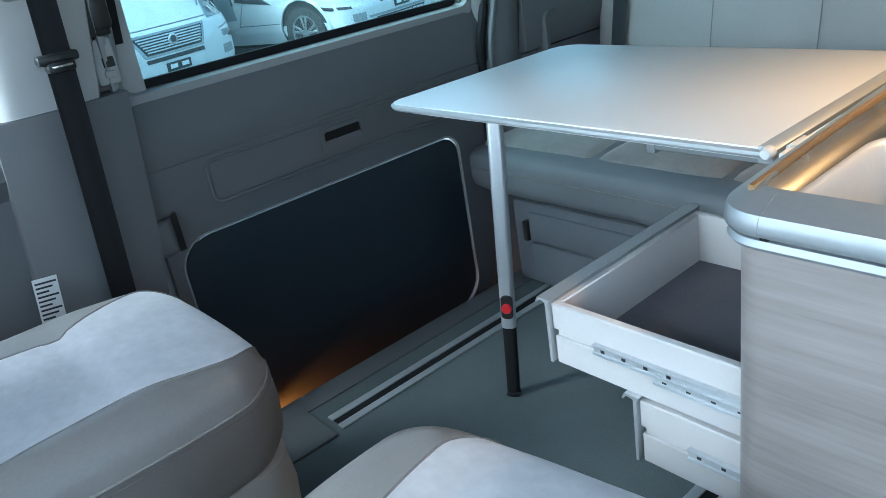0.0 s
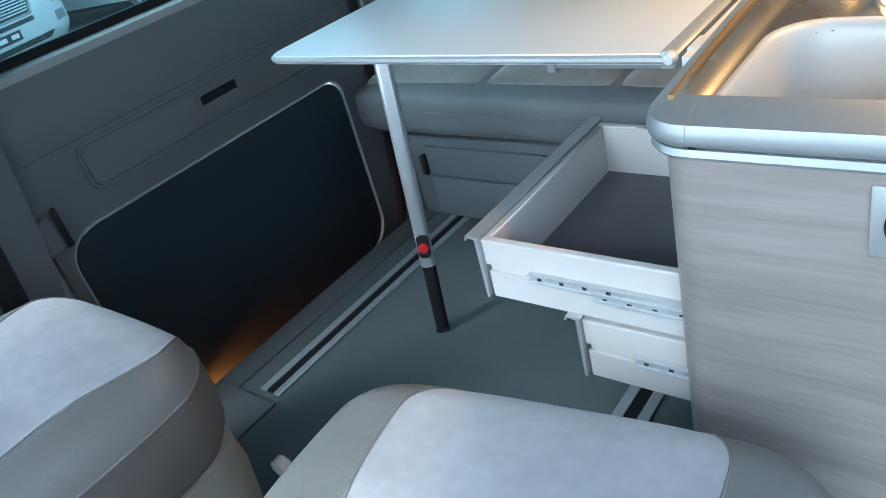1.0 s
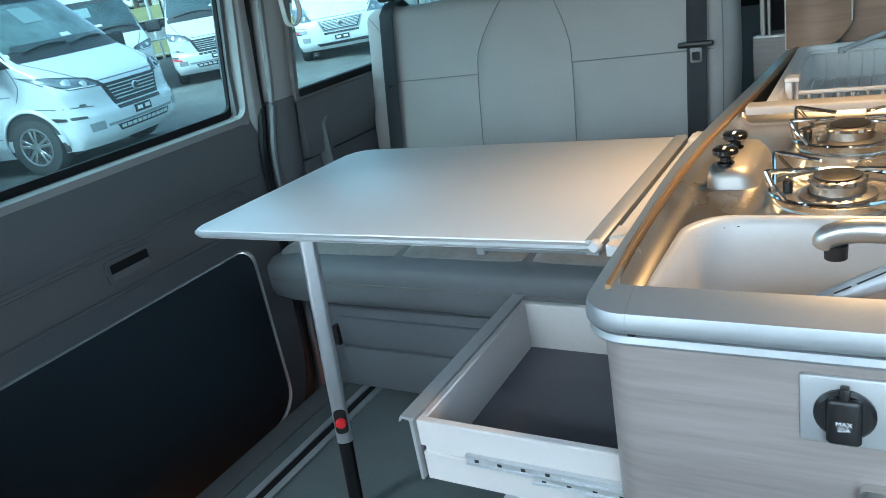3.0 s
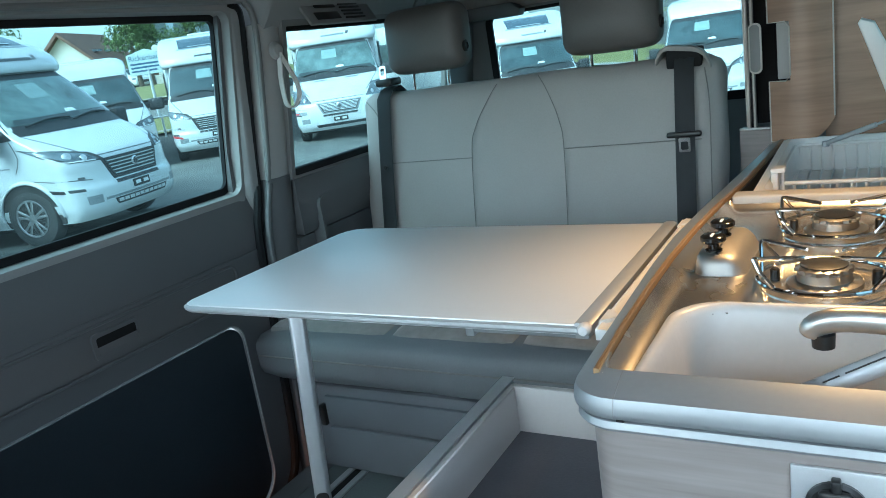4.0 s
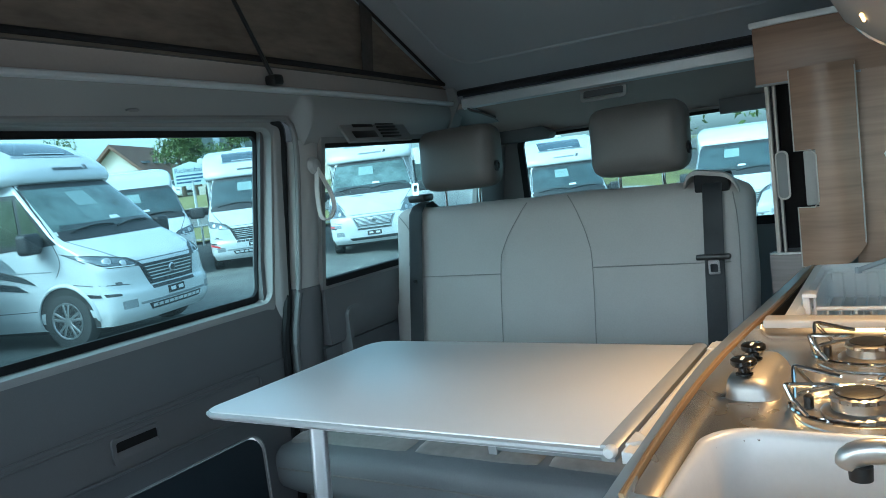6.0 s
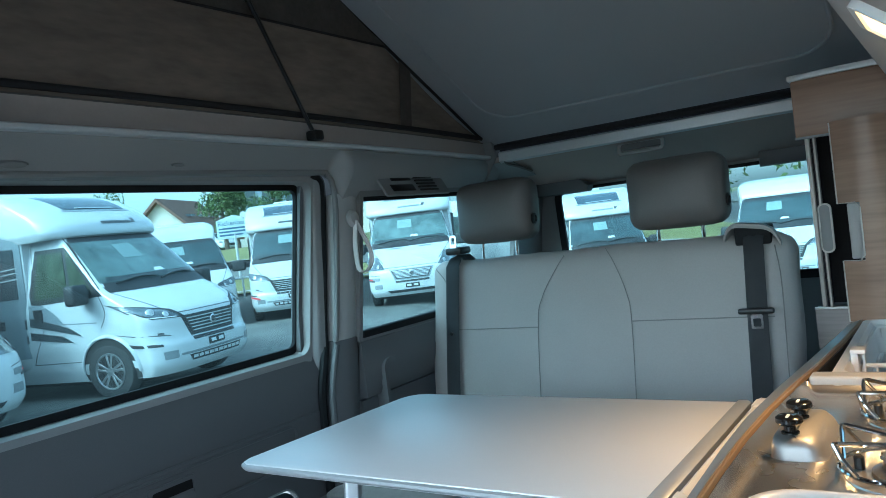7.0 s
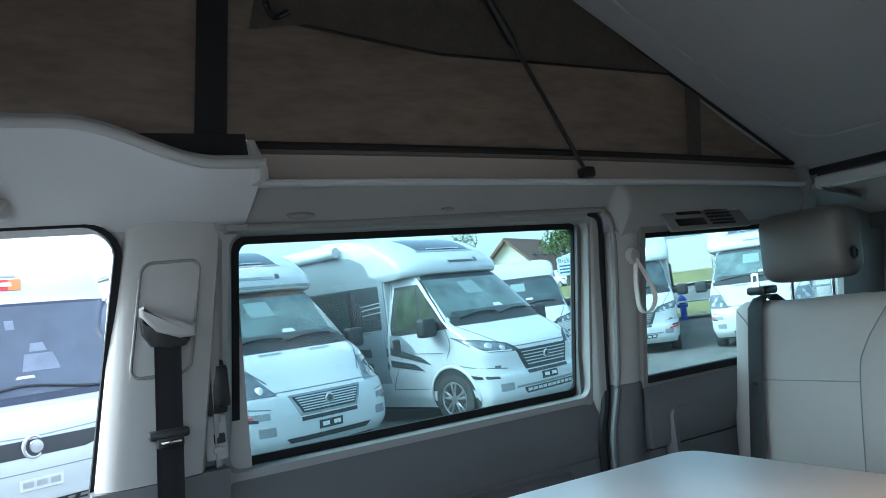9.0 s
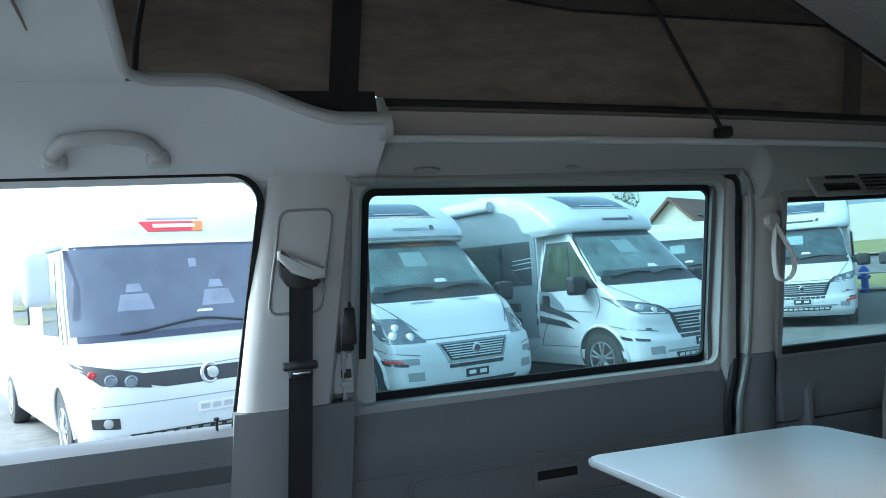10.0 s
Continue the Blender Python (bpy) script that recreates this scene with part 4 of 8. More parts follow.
bm = nb()
sheet(bm, frange(-0.68, 0.68, 8), frange(-0.15, 2.315, 14), lambda x, u: (x, u, board_z(u)), (0, 0, 0.04))
solid("roof_board", bm, "board", "grey cloth underside of the raised roof bed", "ceiling", "structure")
bm = nb()
q = rrect(-0.56, 0.47, 0.2, 2.20, 0.10, 8)
tube(bm, [(x, u, board_z(u) + 0.002) for x, u in q], 0.007, 8, True)
solid("roof_board_bead", bm, "board", "raised bead of the roof bed underside", "trim", "structure")
bm = nb()
tube(bm, [(-0.646, u, board_z(u) - 0.004) for u in frange(-0.15, 2.27, 10)], 0.005, 8)
tube(bm, [(-0.61, 2.296, 1.330), (0.60, 2.296, 1.328)], 0.010, 8)
solid("roof_board_edge", bm, "canvas_band", "black edge band of the raised roof", "trim", "structure")


def tent(x, name):
    bm = nb()
    def at(u, t):
        lo, hi = (hem_z(u) - 0.02 if u > 0.6 else 1.44), board_z(u)
        fold = 0.022 * noise.noise(Vector((u * 3.2 - t * 1.6, t * 1.4, x))) + 0.009 * math.sin(u * 8 - t * 5) * t + 0.004 * noise.noise(Vector((u * 14, t * 9, x)))
        fold *= min(1.0, t * 5)
        s = 1 if x > 0 else -1
        return (x + s * 0.012 * math.sin(t * math.pi) + fold, u, lo + (hi - lo) * t)
    sheet(bm, frange(0.02, 2.27, 60), frange(0, 1, 18), at, (-0.003 if x < 0 else 0.003, 0, 0))
    return solid(name, bm, "canvas", "brown tent cloth of the raised roof", "tent cloth", "structure")


tent(-0.655, "tent_side_1")
tent(0.655, "tent_side_2")
bm = nb()
sheet(bm, frange(-0.66, 0.66, 20), frange(0, 1, 12), lambda x, t: (x, 0.015 - 0.05 * t + 0.01 * noise.noise(Vector((x * 3, t * 4, 5))), 1.45 + (board_z(-0.03) - 1.45) * t), (0, -0.003, 0))
solid("tent_front", bm, "canvas", "brown tent cloth at the front of the raised roof", "tent cloth", "structure")
bm = nb()
tube(bm, [(-0.648, u, hem_z(u) - 0.004) for u in frange(0.60, 2.27, 14)], 0.008, 8)
solid("tent_hem", bm, "canvas_band", "black hem of the tent cloth", "hem", "structure")
bm = nb()
sheet(bm, frange(0.0, 0.060, 4), frange(1.43, 2.25, 12), lambda u, v: (-0.641 - 0.006 * math.sin((v - 1.44) * 3.8), u + 0.499 + 0.115 * (v - 1.445), v), (-0.002, 0, 0))
solid("tent_band", bm, "canvas_band", "black reinforcing band on the tent cloth", "band", "structure")
bm = nb()
sheet(bm, frange(0.0, 0.052, 4), frange(0, 1, 6), lambda u, t: (-0.644, u + 1.816 + 0.03 * t, hem_z(1.85) + (board_z(u + 1.85) - hem_z(1.85)) * t), (-0.002, 0, 0))
solid("tent_band_rear", bm, "canvas_flap", "dark sewn band on the tent cloth", "band", "structure")


def flap_z(u):
    """Lower edge of the rolled window flap sewn on the tent cloth."""
    return 1.672 - 0.045 * min(1.0, max(0.0, (u - 0.70) / 0.35)) - 0.012 * max(0.0, u - 1.05)


bm = nb()
sheet(bm, frange(0.70, 1.78, 28), frange(0, 1, 8), lambda u, t: (-0.640 + 0.004 * noise.noise(Vector((u * 5, t * 3, 2))), u, flap_z(u) + (board_z(u) - 0.006 - flap_z(u)) * t), (-0.003, 0, 0))
solid("tent_flap", bm, "canvas_flap", "dark window flap sewn on the tent cloth", "tent cloth", "structure")
bm = nb()
tube(bm, [(-0.638, u, flap_z(u)) for u in frange(0.70, 1.79, 16)], 0.0035, 6)
tube(bm, spline([(-0.630, 0.138, 1.45), (-0.632, 0.150, 1.56), (-0.635, 0.182, 1.68), (-0.640, 0.25, 1.86)], 5), 0.006, 6)
solid("tent_seam", bm, "canvas_band", "stitched seams of the tent cloth", "seam", "structure")
bm = nb()
prism(bm, [(0.622, 1.650), (0.735, 1.668), (0.735, 1.74), (0.648, 1.75)], "x", -0.638, -0.634)
hk = empty("tent_hook", (-0.63, 0.70, 1.67), "dark hook on a sewn patch of the tent", "hook")
part("patch", bm, "canvas_flap", hk)
bm = nb()
tube(bm, spline([(-0.632, 0.672, 1.735), (-0.615, 0.657, 1.72), (-0.605, 0.650, 1.695), (-0.615, 0.668, 1.67), (-0.62, 0.70, 1.685)], 5), 0.006, 8)
part("hook", bm, "black_gloss", hk)
# gas stay
e = empty("roof_stay", (-0.645, 1.445, 1.35), "black gas stay between roof rail and raised roof", "gas stay")
a, b = Vector((-0.632, 1.433, 1.345)), Vector((-0.612, 1.092, 1.94))
bm = nb()
tube(bm, [a, a.lerp(b, 0.54)], 0.0055, 8)
part("rod", bm, "black", e)
bm = nb()
tube(bm, [a.lerp(b, 0.52), a.lerp(b, 0.54), b], [0.009, 0.011, 0.011], 10)
part("cylinder", bm, "black", e)
bm = nb()
bx(bm, -0.650, -0.615, 1.414, 1.450, 1.334, 1.362, 0.008)
part("foot", bm, "black", e)


# ---- folding table ----
TX0, TX1, TY0, TY1, TZ = -0.402, 0.348, 0.880, 1.376, 0.708
table = empty("folding_table", (-0.02, 1.14, 0), "silver grey folding table on one leg, hooked to the kitchen", "table")
top_loop = [(TX0 + 0.0, TY0 + 0.025), (TX0 + 0.006, TY0 + 0.008), (TX0 + 0.022, TY0), (TX1, TY0), (TX1, TY1), (TX0 + 0.066, TY1), (TX0 + 0.042, TY1 - 0.006), (TX0 + 0.026, TY1 - 0.022), (TX0 + 0.018, TY1 - 0.045)]
bm = nb()
prism(bm, top_loop, "z", TZ - 0.016, TZ, 0.0025, 2)
part("tabletop", bm, "table", table)
bm = nb()
tube(bm, [(x, y, TZ - 0.008) for x, y in top_loop[:4]], 0.0058, 8)
tube(bm, [(x, y, TZ - 0.008) for x, y in top_loop[4:] + top_loop[:1]], 0.0058, 8)
part("edge_band", bm, "table_edge", table, "pale silver edge band")
bm = nb()
prism(bm, [(TX1 - 0.012, TZ - 0.02), (TX1 - 0.012, TZ + 0.0008), (TX1 - 0.008, TZ + 0.0026), (TX1 + 0.006, TZ + 0.0026), (TX1 + 0.011, TZ - 0.001), (TX1 + 0.006, TZ - 0.02)], "y", TY0 - 0.002, TY1 + 0.004, 0.002)
part("hinge_profile", bm, "table_edge", table)
bm = nb()
lathe(bm, [(0.0, -0.010), (0.006, -0.010), (0.0085, -0.005), (0.0085, 0.004), (0.006, 0.008), (0.0, 0.009)], (TX1 + 0.004, TY0 - 0.008, TZ - 0.003), 16, Matrix.Rotation(radians(90), 4, "X"))
part("end_stop", bm, "white", table, "pale plastic end stop")
bm = nb()
bx(bm, 0.155, 0.335, TY0 + 0.03, TY0 + 0.06, TZ - 0.034, TZ - 0.0165, 0.003)
bx(bm, 0.155, 0.17, TY0 + 0.028, TY0 + 0.062, TZ - 0.04, TZ - 0.0165, 0.003)
part("stay_rail", bm, "alu_soft", table)
# leg: flat oval aluminium tube with a black foot tube
lx, ly = -0.277, 1.03
leg_at = Matrix.Translation((lx - 0.026, ly - 0.024, 0)) @ Matrix.Rotation(radians(2.2), 4, "Y") @ Matrix.Rotation(radians(-2.4), 4, "X") @ Matrix.Rotation(radians(35), 4, "Z")
bm = nb()
prism(bm, rrect(-0.0165, 0.0165, -0.0115, 0.0115, 0.010, 5), "z", 0.18, TZ - 0.04, 0.001, 1, leg_at)
leg = part("leg", bm, "alu", table, "silver aluminium leg")
bm = nb()
prism(bm, rrect(-0.0150, 0.0150, -0.0100, 0.0100, 0.009, 5), "z", 0.0, 0.262, 0.001, 1, leg_at)
part("leg_foot", bm, "rubber", leg, "black telescopic foot tube")
bm = nb()
bx(bm, -0.016, 0.016, -0.0115, 0.0115, 0.0, 0.012, 0.004, m=leg_at)
part("foot_cap", bm, "black", leg)
bm = nb()
prism(bm, rrect(-0.013, 0.013, 0.205, 0.262, 0.01, 4), "y", -0.0145, -0.010, 0.001, 1, leg_at)
part("clamp_plate", bm, "black", leg)
bm = nb()
lathe(bm, [(0.0, 0.0), (0.0115, 0.0), (0.0115, 0.004), (0.009, 0.007), (0.0, 0.008)], (0, 0, 0), 18, leg_at @ Matrix.Translation((0, -0.0145, 0.232)) @ Matrix.Rotation(radians(90), 4, "X"))
part("clamp_button", bm, "red", leg, "red clamp button")
bm = nb()
bx(bm, -0.0175, 0.0175, -0.0125, 0.0125, TZ - 0.062, TZ - 0.030, 0.005, m=leg_at)
bx(bm, lx - 0.05, lx + 0.06, ly - 0.05, ly + 0.09, TZ - 0.022, TZ - 0.0165, 0.001)
part("hinge_bracket", bm, "alu_soft", leg)
bm = nb()
tube(bm, [leg_at @ Vector((-0.021, 0, TZ - 0.055)), leg_at @ Vector((0.021, 0, TZ - 0.055))], 0.005, 8)
part("hinge_bolt", bm, "chrome", leg)

# ---- kitchen block ----
KY0, KY1 = 0.652, 2.02     # front end, rear end
KX0, KX1 = 0.425, 0.855    # aisle face, wall
WT = 0.742                 # worktop height
kitchen = empty("kitchen_cabinet", (0.62, 1.3, 0), "pale ash kitchen cabinet with rounded corner and open drawers", "cabinet")


def corner_loop(x0, y0, x1, y1, r, k=8):
    """Plan outline with one rounded corner at the aisle end."""
    pts = [(x1, y0)]
    pts += [(x0 + r - r * math.sin(radians(90 * i / k)), y0 + r - r * math.cos(radians(90 * i / k))) for i in range(k + 1)]
    pts += [(x0, y1), (x1, y1)]
    return pts


# end panel with the rounded corner, open towards the drawers
bm = nb()
r = 0.035
arc = [(KX0 + r - r * math.sin(radians(90 * i / 8)), KY0 + r - r * math.cos(radians(90 * i / 8))) for i in range(9)]
plan = [(KX1, KY0)] + arc + [(KX0 + 0.016, KY0 + r + 0.002), (KX0 + 0.02, KY0 + 0.018), (KX1, KY0 + 0.018)]
prism(bm, plan, "z", 0.012, 0.694)
part("end_panel", bm, "wood", kitchen, "pale ash end panel")
bm = nb()
bx(bm, KX0, KX0 + 0.018, KY0 + 0.42, KY1, 0.05, 0.694, 0.001, 1)
part("front_panel", bm, "wood", kitchen, "pale ash front panel")
bm = nb()
bx(bm, KX0 + 0.001, KX0 + 0.019, KY0 + 0.037, KY0 + 0.42, 0.56, 0.694, 0.001, 1)
part("apron", bm, "wood", kitchen)
bm = nb()
bx(bm, KX0 + 0.03, KX1, KY0 + 0.019, KY1 - 0.01, 0.0, 0.05)
part("plinth", bm, "plastic_dark", kitchen, "dark plinth")
bm = nb()
bx(bm, KX1 - 0.02, KX1, KY0 + 0.019, KY1, 0.05, 0.688)
bx(bm, KX0 + 0.02, KX1 - 0.02, KY0 + 0.405, KY0 + 0.42, 0.05, 0.688)
part("carcass", bm, "drawer", kitchen)

# sockets and lock on the end panel
e = empty("socket_plate", (0.68, KY0, 0.635), "brushed metal plate with capped black sockets on the cabinet end", "socket")
bm = nb()
bx(bm, 0.612, 0.785, KY0 - 0.005, KY0 - 0.0005, 0.616, 0.685, 0.0015)
part("plate", bm, "alu", e)
for cx in (0.648, 0.739):
    bm = nb()
    lathe(bm, [(0.0, 0.0), (0.025, 0.0), (0.025, 0.004), (0.022, 0.007), (0.0, 0.008)], (cx, KY0 - 0.004, 0.6495), 28, Matrix.Rotation(radians(90), 4, "X"))
    s1 = part("socket", bm, "black", e, "black socket with hinged cap")
    bm = nb()
    bx(bm, cx - 0.0140, cx + 0.0140, KY0 - 0.018, KY0 - 0.010, 0.623, 0.670, 0.005, 3)
    bx(bm, cx - 0.004, cx + 0.004, KY0 - 0.016, KY0 - 0.006, 0.668, 0.680, 0.002)
    part("cap", bm, "black", s1)
    for body, zz in (("MAX", 0.6465), ("20A", 0.6410)):
        text_mesh(body, 0.0062, Matrix.Translation((cx, KY0 - 0.0183, zz)) @ Matrix.Rotation(radians(90), 4, "X"), "white_print", s1)
e = empty("cabinet_latch", (0.70, KY0, 0.553), "chrome latch handle on the cabinet end", "latch")
bm = nb()
ring(bm, rrect(0.660, 0.740, 0.547, 0.575, 0.008, 4), rrect(0.670, 0.730, 0.554, 0.568, 0.004, 4), lambda u, v: (u, KY0 - 0.012, v), (0, 0.0115, 0), 1)
part("frame", bm, "chrome", e)
bm = nb()
bx(bm, 0.668, 0.736, KY0 - 0.005, KY0 - 0.0005, 0.552, 0.570)
part("recess", bm, "alu_soft", e)

# worktop: aluminium edge profile, wooden rim, steel hob and sink
worktop = empty("worktop", (0.6, 1.2, WT), "stainless steel worktop with an aluminium edge", "worktop")


def along(pts, y):
    for (a, p), (b, q) in zip(pts, pts[1:]):
        if y <= b:
            return p + (q - p) * (y - a) / (b - a)
    return pts[-1][1]


def rim_x(y):
    """Outer edge of the worktop along the aisle: bowed, then swinging to the wall."""
    return along(((0.6, 0.404), (0.80, 0.401), (0.93, 0.396), (1.05, 0.391), (1.2, 0.389), (1.39, 0.399), (1.62, 0.416), (1.82, 0.431), (2.1, 0.450)), y)


def wood_x(y):
    """Outer side of the wooden rim."""
    return along(((0.60, 0.432), (0.70, 0.427), (0.80, 0.422), (0.93, 0.418), (1.054, 0.417), (1.20, 0.421), (1.362, 0.431), (1.5, 0.444), (1.75, 0.462), (2.1, 0.478)), y)


def edge_path():
    """Outer edge of the worktop from the wall round the corner and along the aisle."""
    r = 0.050
    x0, y0 = 0.404, 0.645
    pts = [Vector((KX1, y0, 0))]
    pts += [Vector((x0 + r - r * math.sin(radians(90 * i / 8)), y0 + r - r * math.cos(radians(90 * i / 8)), 0)) for i in range(9)]
    pts += [Vector((rim_x(yy), yy, 0)) for yy in frange(0.78, 2.02, 30)]
    return pts


def swept(bm, path, prof, slim=False):
    """Sweeps (inward, height) points along a plan path; slim ends it at the wooden rim along the aisle."""
    rows = []
    for i, p in enumerate(path):
        d = (path[min(i + 1, len(path) - 1)] - path[max(i - 1, 0)]).normalized()
        inward = Vector((d.y, -d.x, 0))
        f = 1 + slim * ((wood_x(p.y) - rim_x(p.y)) / 0.046 - 1) * max(0.0, min(1.0, (p.y - 0.655) / 0.08))
        rows.append([bm.verts.new(p + inward * a * f + Vector((0, 0, h))) for a, h in prof])
    k = len(prof)
    for A, B in zip(rows, rows[1:]):
        for j in range(k):
            bm.faces.new((A[j], A[(j + 1) % k], B[(j + 1) % k], B[j]))
    bm.faces.new(rows[0])
    bm.faces.new(rows[-1])


path = edge_path()
up_prof = [(0.012, WT - 0.034), (0.003, WT - 0.033), (0.0004, WT - 0.030), (0.0, WT - 0.026), (0.0010, WT - 0.019), (0.0042, WT - 0.0118), (0.024, WT - 0.0050), (0.036, WT - 0.0015), (0.0440, WT + 0.0003), (0.046, WT - 0.002), (0.046, WT - 0.034)]
low_prof = [(0.016, WT - 0.050), (0.007, WT - 0.0485), (0.0035, WT - 0.044), (0.006, WT - 0.0375), (0.016, WT - 0.035), (0.040, WT - 0.035), (0.040, WT - 0.050)]
for prof, nm in ((up_prof, "edge_profile"), (low_prof, "lower_edge_profile")):
    bm = nb()
    swept(bm, path, prof, True)
    part(nm, bm, "alu_soft", worktop, "silver aluminium edge profile")
bm = nb()
swept(bm, path, [(0.016, WT - 0.0365), (0.016, WT - 0.0315), (0.038, WT - 0.0315), (0.038, WT - 0.0365)], True)
part("edge_groove", bm, "plastic_dark", worktop, "dark groove")
# joint of the corner piece
bm = nb()
swept(bm, [Vector((0.4584, 0.6446, 0)), Vector((0.4576, 0.6446, 0))], [(a, h + 0.0004) for a, h in up_prof])
part("corner_joint", bm, "piping", worktop)
bm = nb()
bx(bm, 0.4595, 0.467, 0.6475, 0.66, WT - 0.0352, WT - 0.0325)
part("corner_notch", bm, "black", worktop)
# wooden rim inside the edge, along the aisle
wood_path = [Vector((wood_x(yy), yy, 0)) for yy in frange(0.685, 2.02, 34)]
bm = nb()
swept(bm, wood_path, [(0.0002, WT - 0.03), (0.0002, WT + 0.0004), (0.0008, WT + 0.0016), (0.0026, WT + 0.0016), (0.0031, WT + 0.0002), (0.0036, WT + 0.0014), (0.0058, WT + 0.0008), (0.0064, WT - 0.001), (0.0064, WT - 0.03)])
part("wooden_rim", bm, "wood_rim", worktop, "brown wooden rim")
bm = nb()
swept(bm, wood_path, [(0.0066, WT - 0.03), (0.0066, WT - 0.006), (0.0098, WT - 0.006), (0.0098, WT - 0.03)])
part("rim_groove", bm, "plastic_dark", worktop)

# steel hob tray with the sink opening: grid of the plan, dished from the rim
SX0, SX1, SY0, SY1 = 0.466, 0.80, 0.693, 0.917
HZ = WT - 0.012


def steel_x(y):
    return wood_x(y) + 0.0102


def tray_z(x, y):
    d = min(x - steel_x(y), 0.845 - x, 1.40 - y)
    t = max(0, min(1, d / 0.030))
    return WT - 0.002 - 0.018 * (1 - (1 - t) ** 2.4)


def tray_x(t, y):
    return steel_x(y) + (0.845 - steel_x(y)) * t


bm = nb()
ys = frange(0.684, 1.40, 130)
ts = frange(0.0, 0.10, 16) + frange(0.108, 1.0, 70)
grid = [[bm.verts.new((tray_x(t, y), y, tray_z(tray_x(t, y), y))) for y in ys] for t in ts]


def in_sink(x, y, ins=0.005, r=0.055):
    dx = max(SX0 + ins + r - x, 0, x - (SX1 - ins - r))
    dy = max(SY0 + ins - y, 0, y - (SY1 - ins - r))
    return dx * dx + dy * dy < r * r


for i in range(len(ts) - 1):
    for j in range(len(ys) - 1):
        q = (grid[i][j], grid[i + 1][j], grid[i + 1][j + 1], grid[i][j + 1])
        if not all(in_sink(v.co.x, v.co.y) for v in q):
            bm.faces.new(q)
bmesh.ops.delete(bm, geom=[v for v in bm.verts if not v.link_faces], context="VERTS")
bmesh.ops.solidify(bm, geom=bm.faces[:], thickness=0.0015)
part("steel_top", bm, "steel", worktop, "satin stainless steel surface")
# white sink
sink = empty("sink", (0.64, 0.82, WT), "cream white sink sunk into the steel worktop", "sink")
bm = nb()
rows = []
for ins, dz in ((-0.006, -0.001), (-0.006, 0.003), (-0.003, 0.0052), (0.001, 0.0055), (0.005, 0.003), (0.009, -0.003), (0.014, -0.03), (0.018, -0.07), (0.024, -0.105), (0.034, -0.132), (0.05, -0.150), (0.072, -0.160), (0.10, -0.163)):
    rc = max(0.03, 0.058 - ins * 0.12)
    lp = rrect(SX0 + ins, SX1 - ins, SY0 + ins, SY1 - ins, (rc, rc, 0.006 + max(0, ins) * 0.3, 0.006 + max(0, ins) * 0.3), 8)
    rows.append([bm.verts.new((u, v, HZ + dz - 0.004)) for u, v in lp])
for A, B in zip(rows, rows[1:]):
    for j in range(len(A)):
        bm.faces.new((A[j], A[(j + 1) % len(A)], B[(j + 1) % len(A)], B[j]))
bm.faces.new(rows[-1])
part("basin", bm, "basin", sink, "cream white basin")
bm = nb()
lathe(bm, [(0, 0), (0.004, 0.001), (0.004, 0.002), (0, 0.003)], (0.60, 0.915, HZ - 0.06), 8, Matrix.Rotation(radians(80), 4, "X"))
part("rivet", bm, "chrome", sink)
# tap folded over the sink and a labelled grey hose beside it
tap = empty("tap", (0.80, 0.86, WT), "satin nickel tap folded across the sink", "tap")
bm = nb()
pts = spline([(0.622, 0.780, 0.751), (0.627, 0.780, 0.763), (0.655, 0.781, 0.769), (0.72, 0.788, 0.763), (0.79, 0.80, 0.756), (0.835, 0.815, 0.750)], 5)
tube(bm, pts, [0.010, 0.0125, 0.0132, 0.0135, 0.0135] + [0.0138] * (len(pts) - 5), 16, flat=0.85)
part("spout", bm, "nickel", tap)
bm = nb()
lathe(bm, [(0.0, -0.008), (0.0105, -0.008), (0.011, 0.006), (0, 0.006)], (0.632, 0.780, 0.748), 16)
part("nozzle", bm, "black", tap)
bm = nb()
lathe(bm, [(0.0, 0.0), (0.022, 0.0), (0.02, 0.03), (0, 0.032)], (0.825, 0.818, WT - 0.014), 18)
part("base", bm, "nickel", tap)
e = empty("lid_stay", (0.68, 0.76, 0.71), "grey stay with worn print lying across the sink", "stay")
a, b = Vector((0.585, 0.712, 0.700)), Vector((0.815, 0.81, 0.790))
bm = nb()
tube(bm, [a, b], 0.0105, 14)
part("tube", bm, "stay_grey", e)
dirv = (b - a).normalized()
for t0, t1 in ((0.20, 0.26), (0.28, 0.42), (0.48, 0.52)):
    for k in range(2):
        bm = nb()
        mm = Matrix.Translation(a.lerp(b, (t0 + t1) / 2) + Vector((0.003, -0.0052, 0.0090 - 0.0035 * k))) @ dirv.to_track_quat("X", "Z").to_matrix().to_4x4()
        L = (b - a).length * (t1 - t0) / 2
        bx(bm, -L, L, -0.0006, 0.0006, -0.0008, 0.0008, m=mm)
        part("print_bar", bm, "print", e)

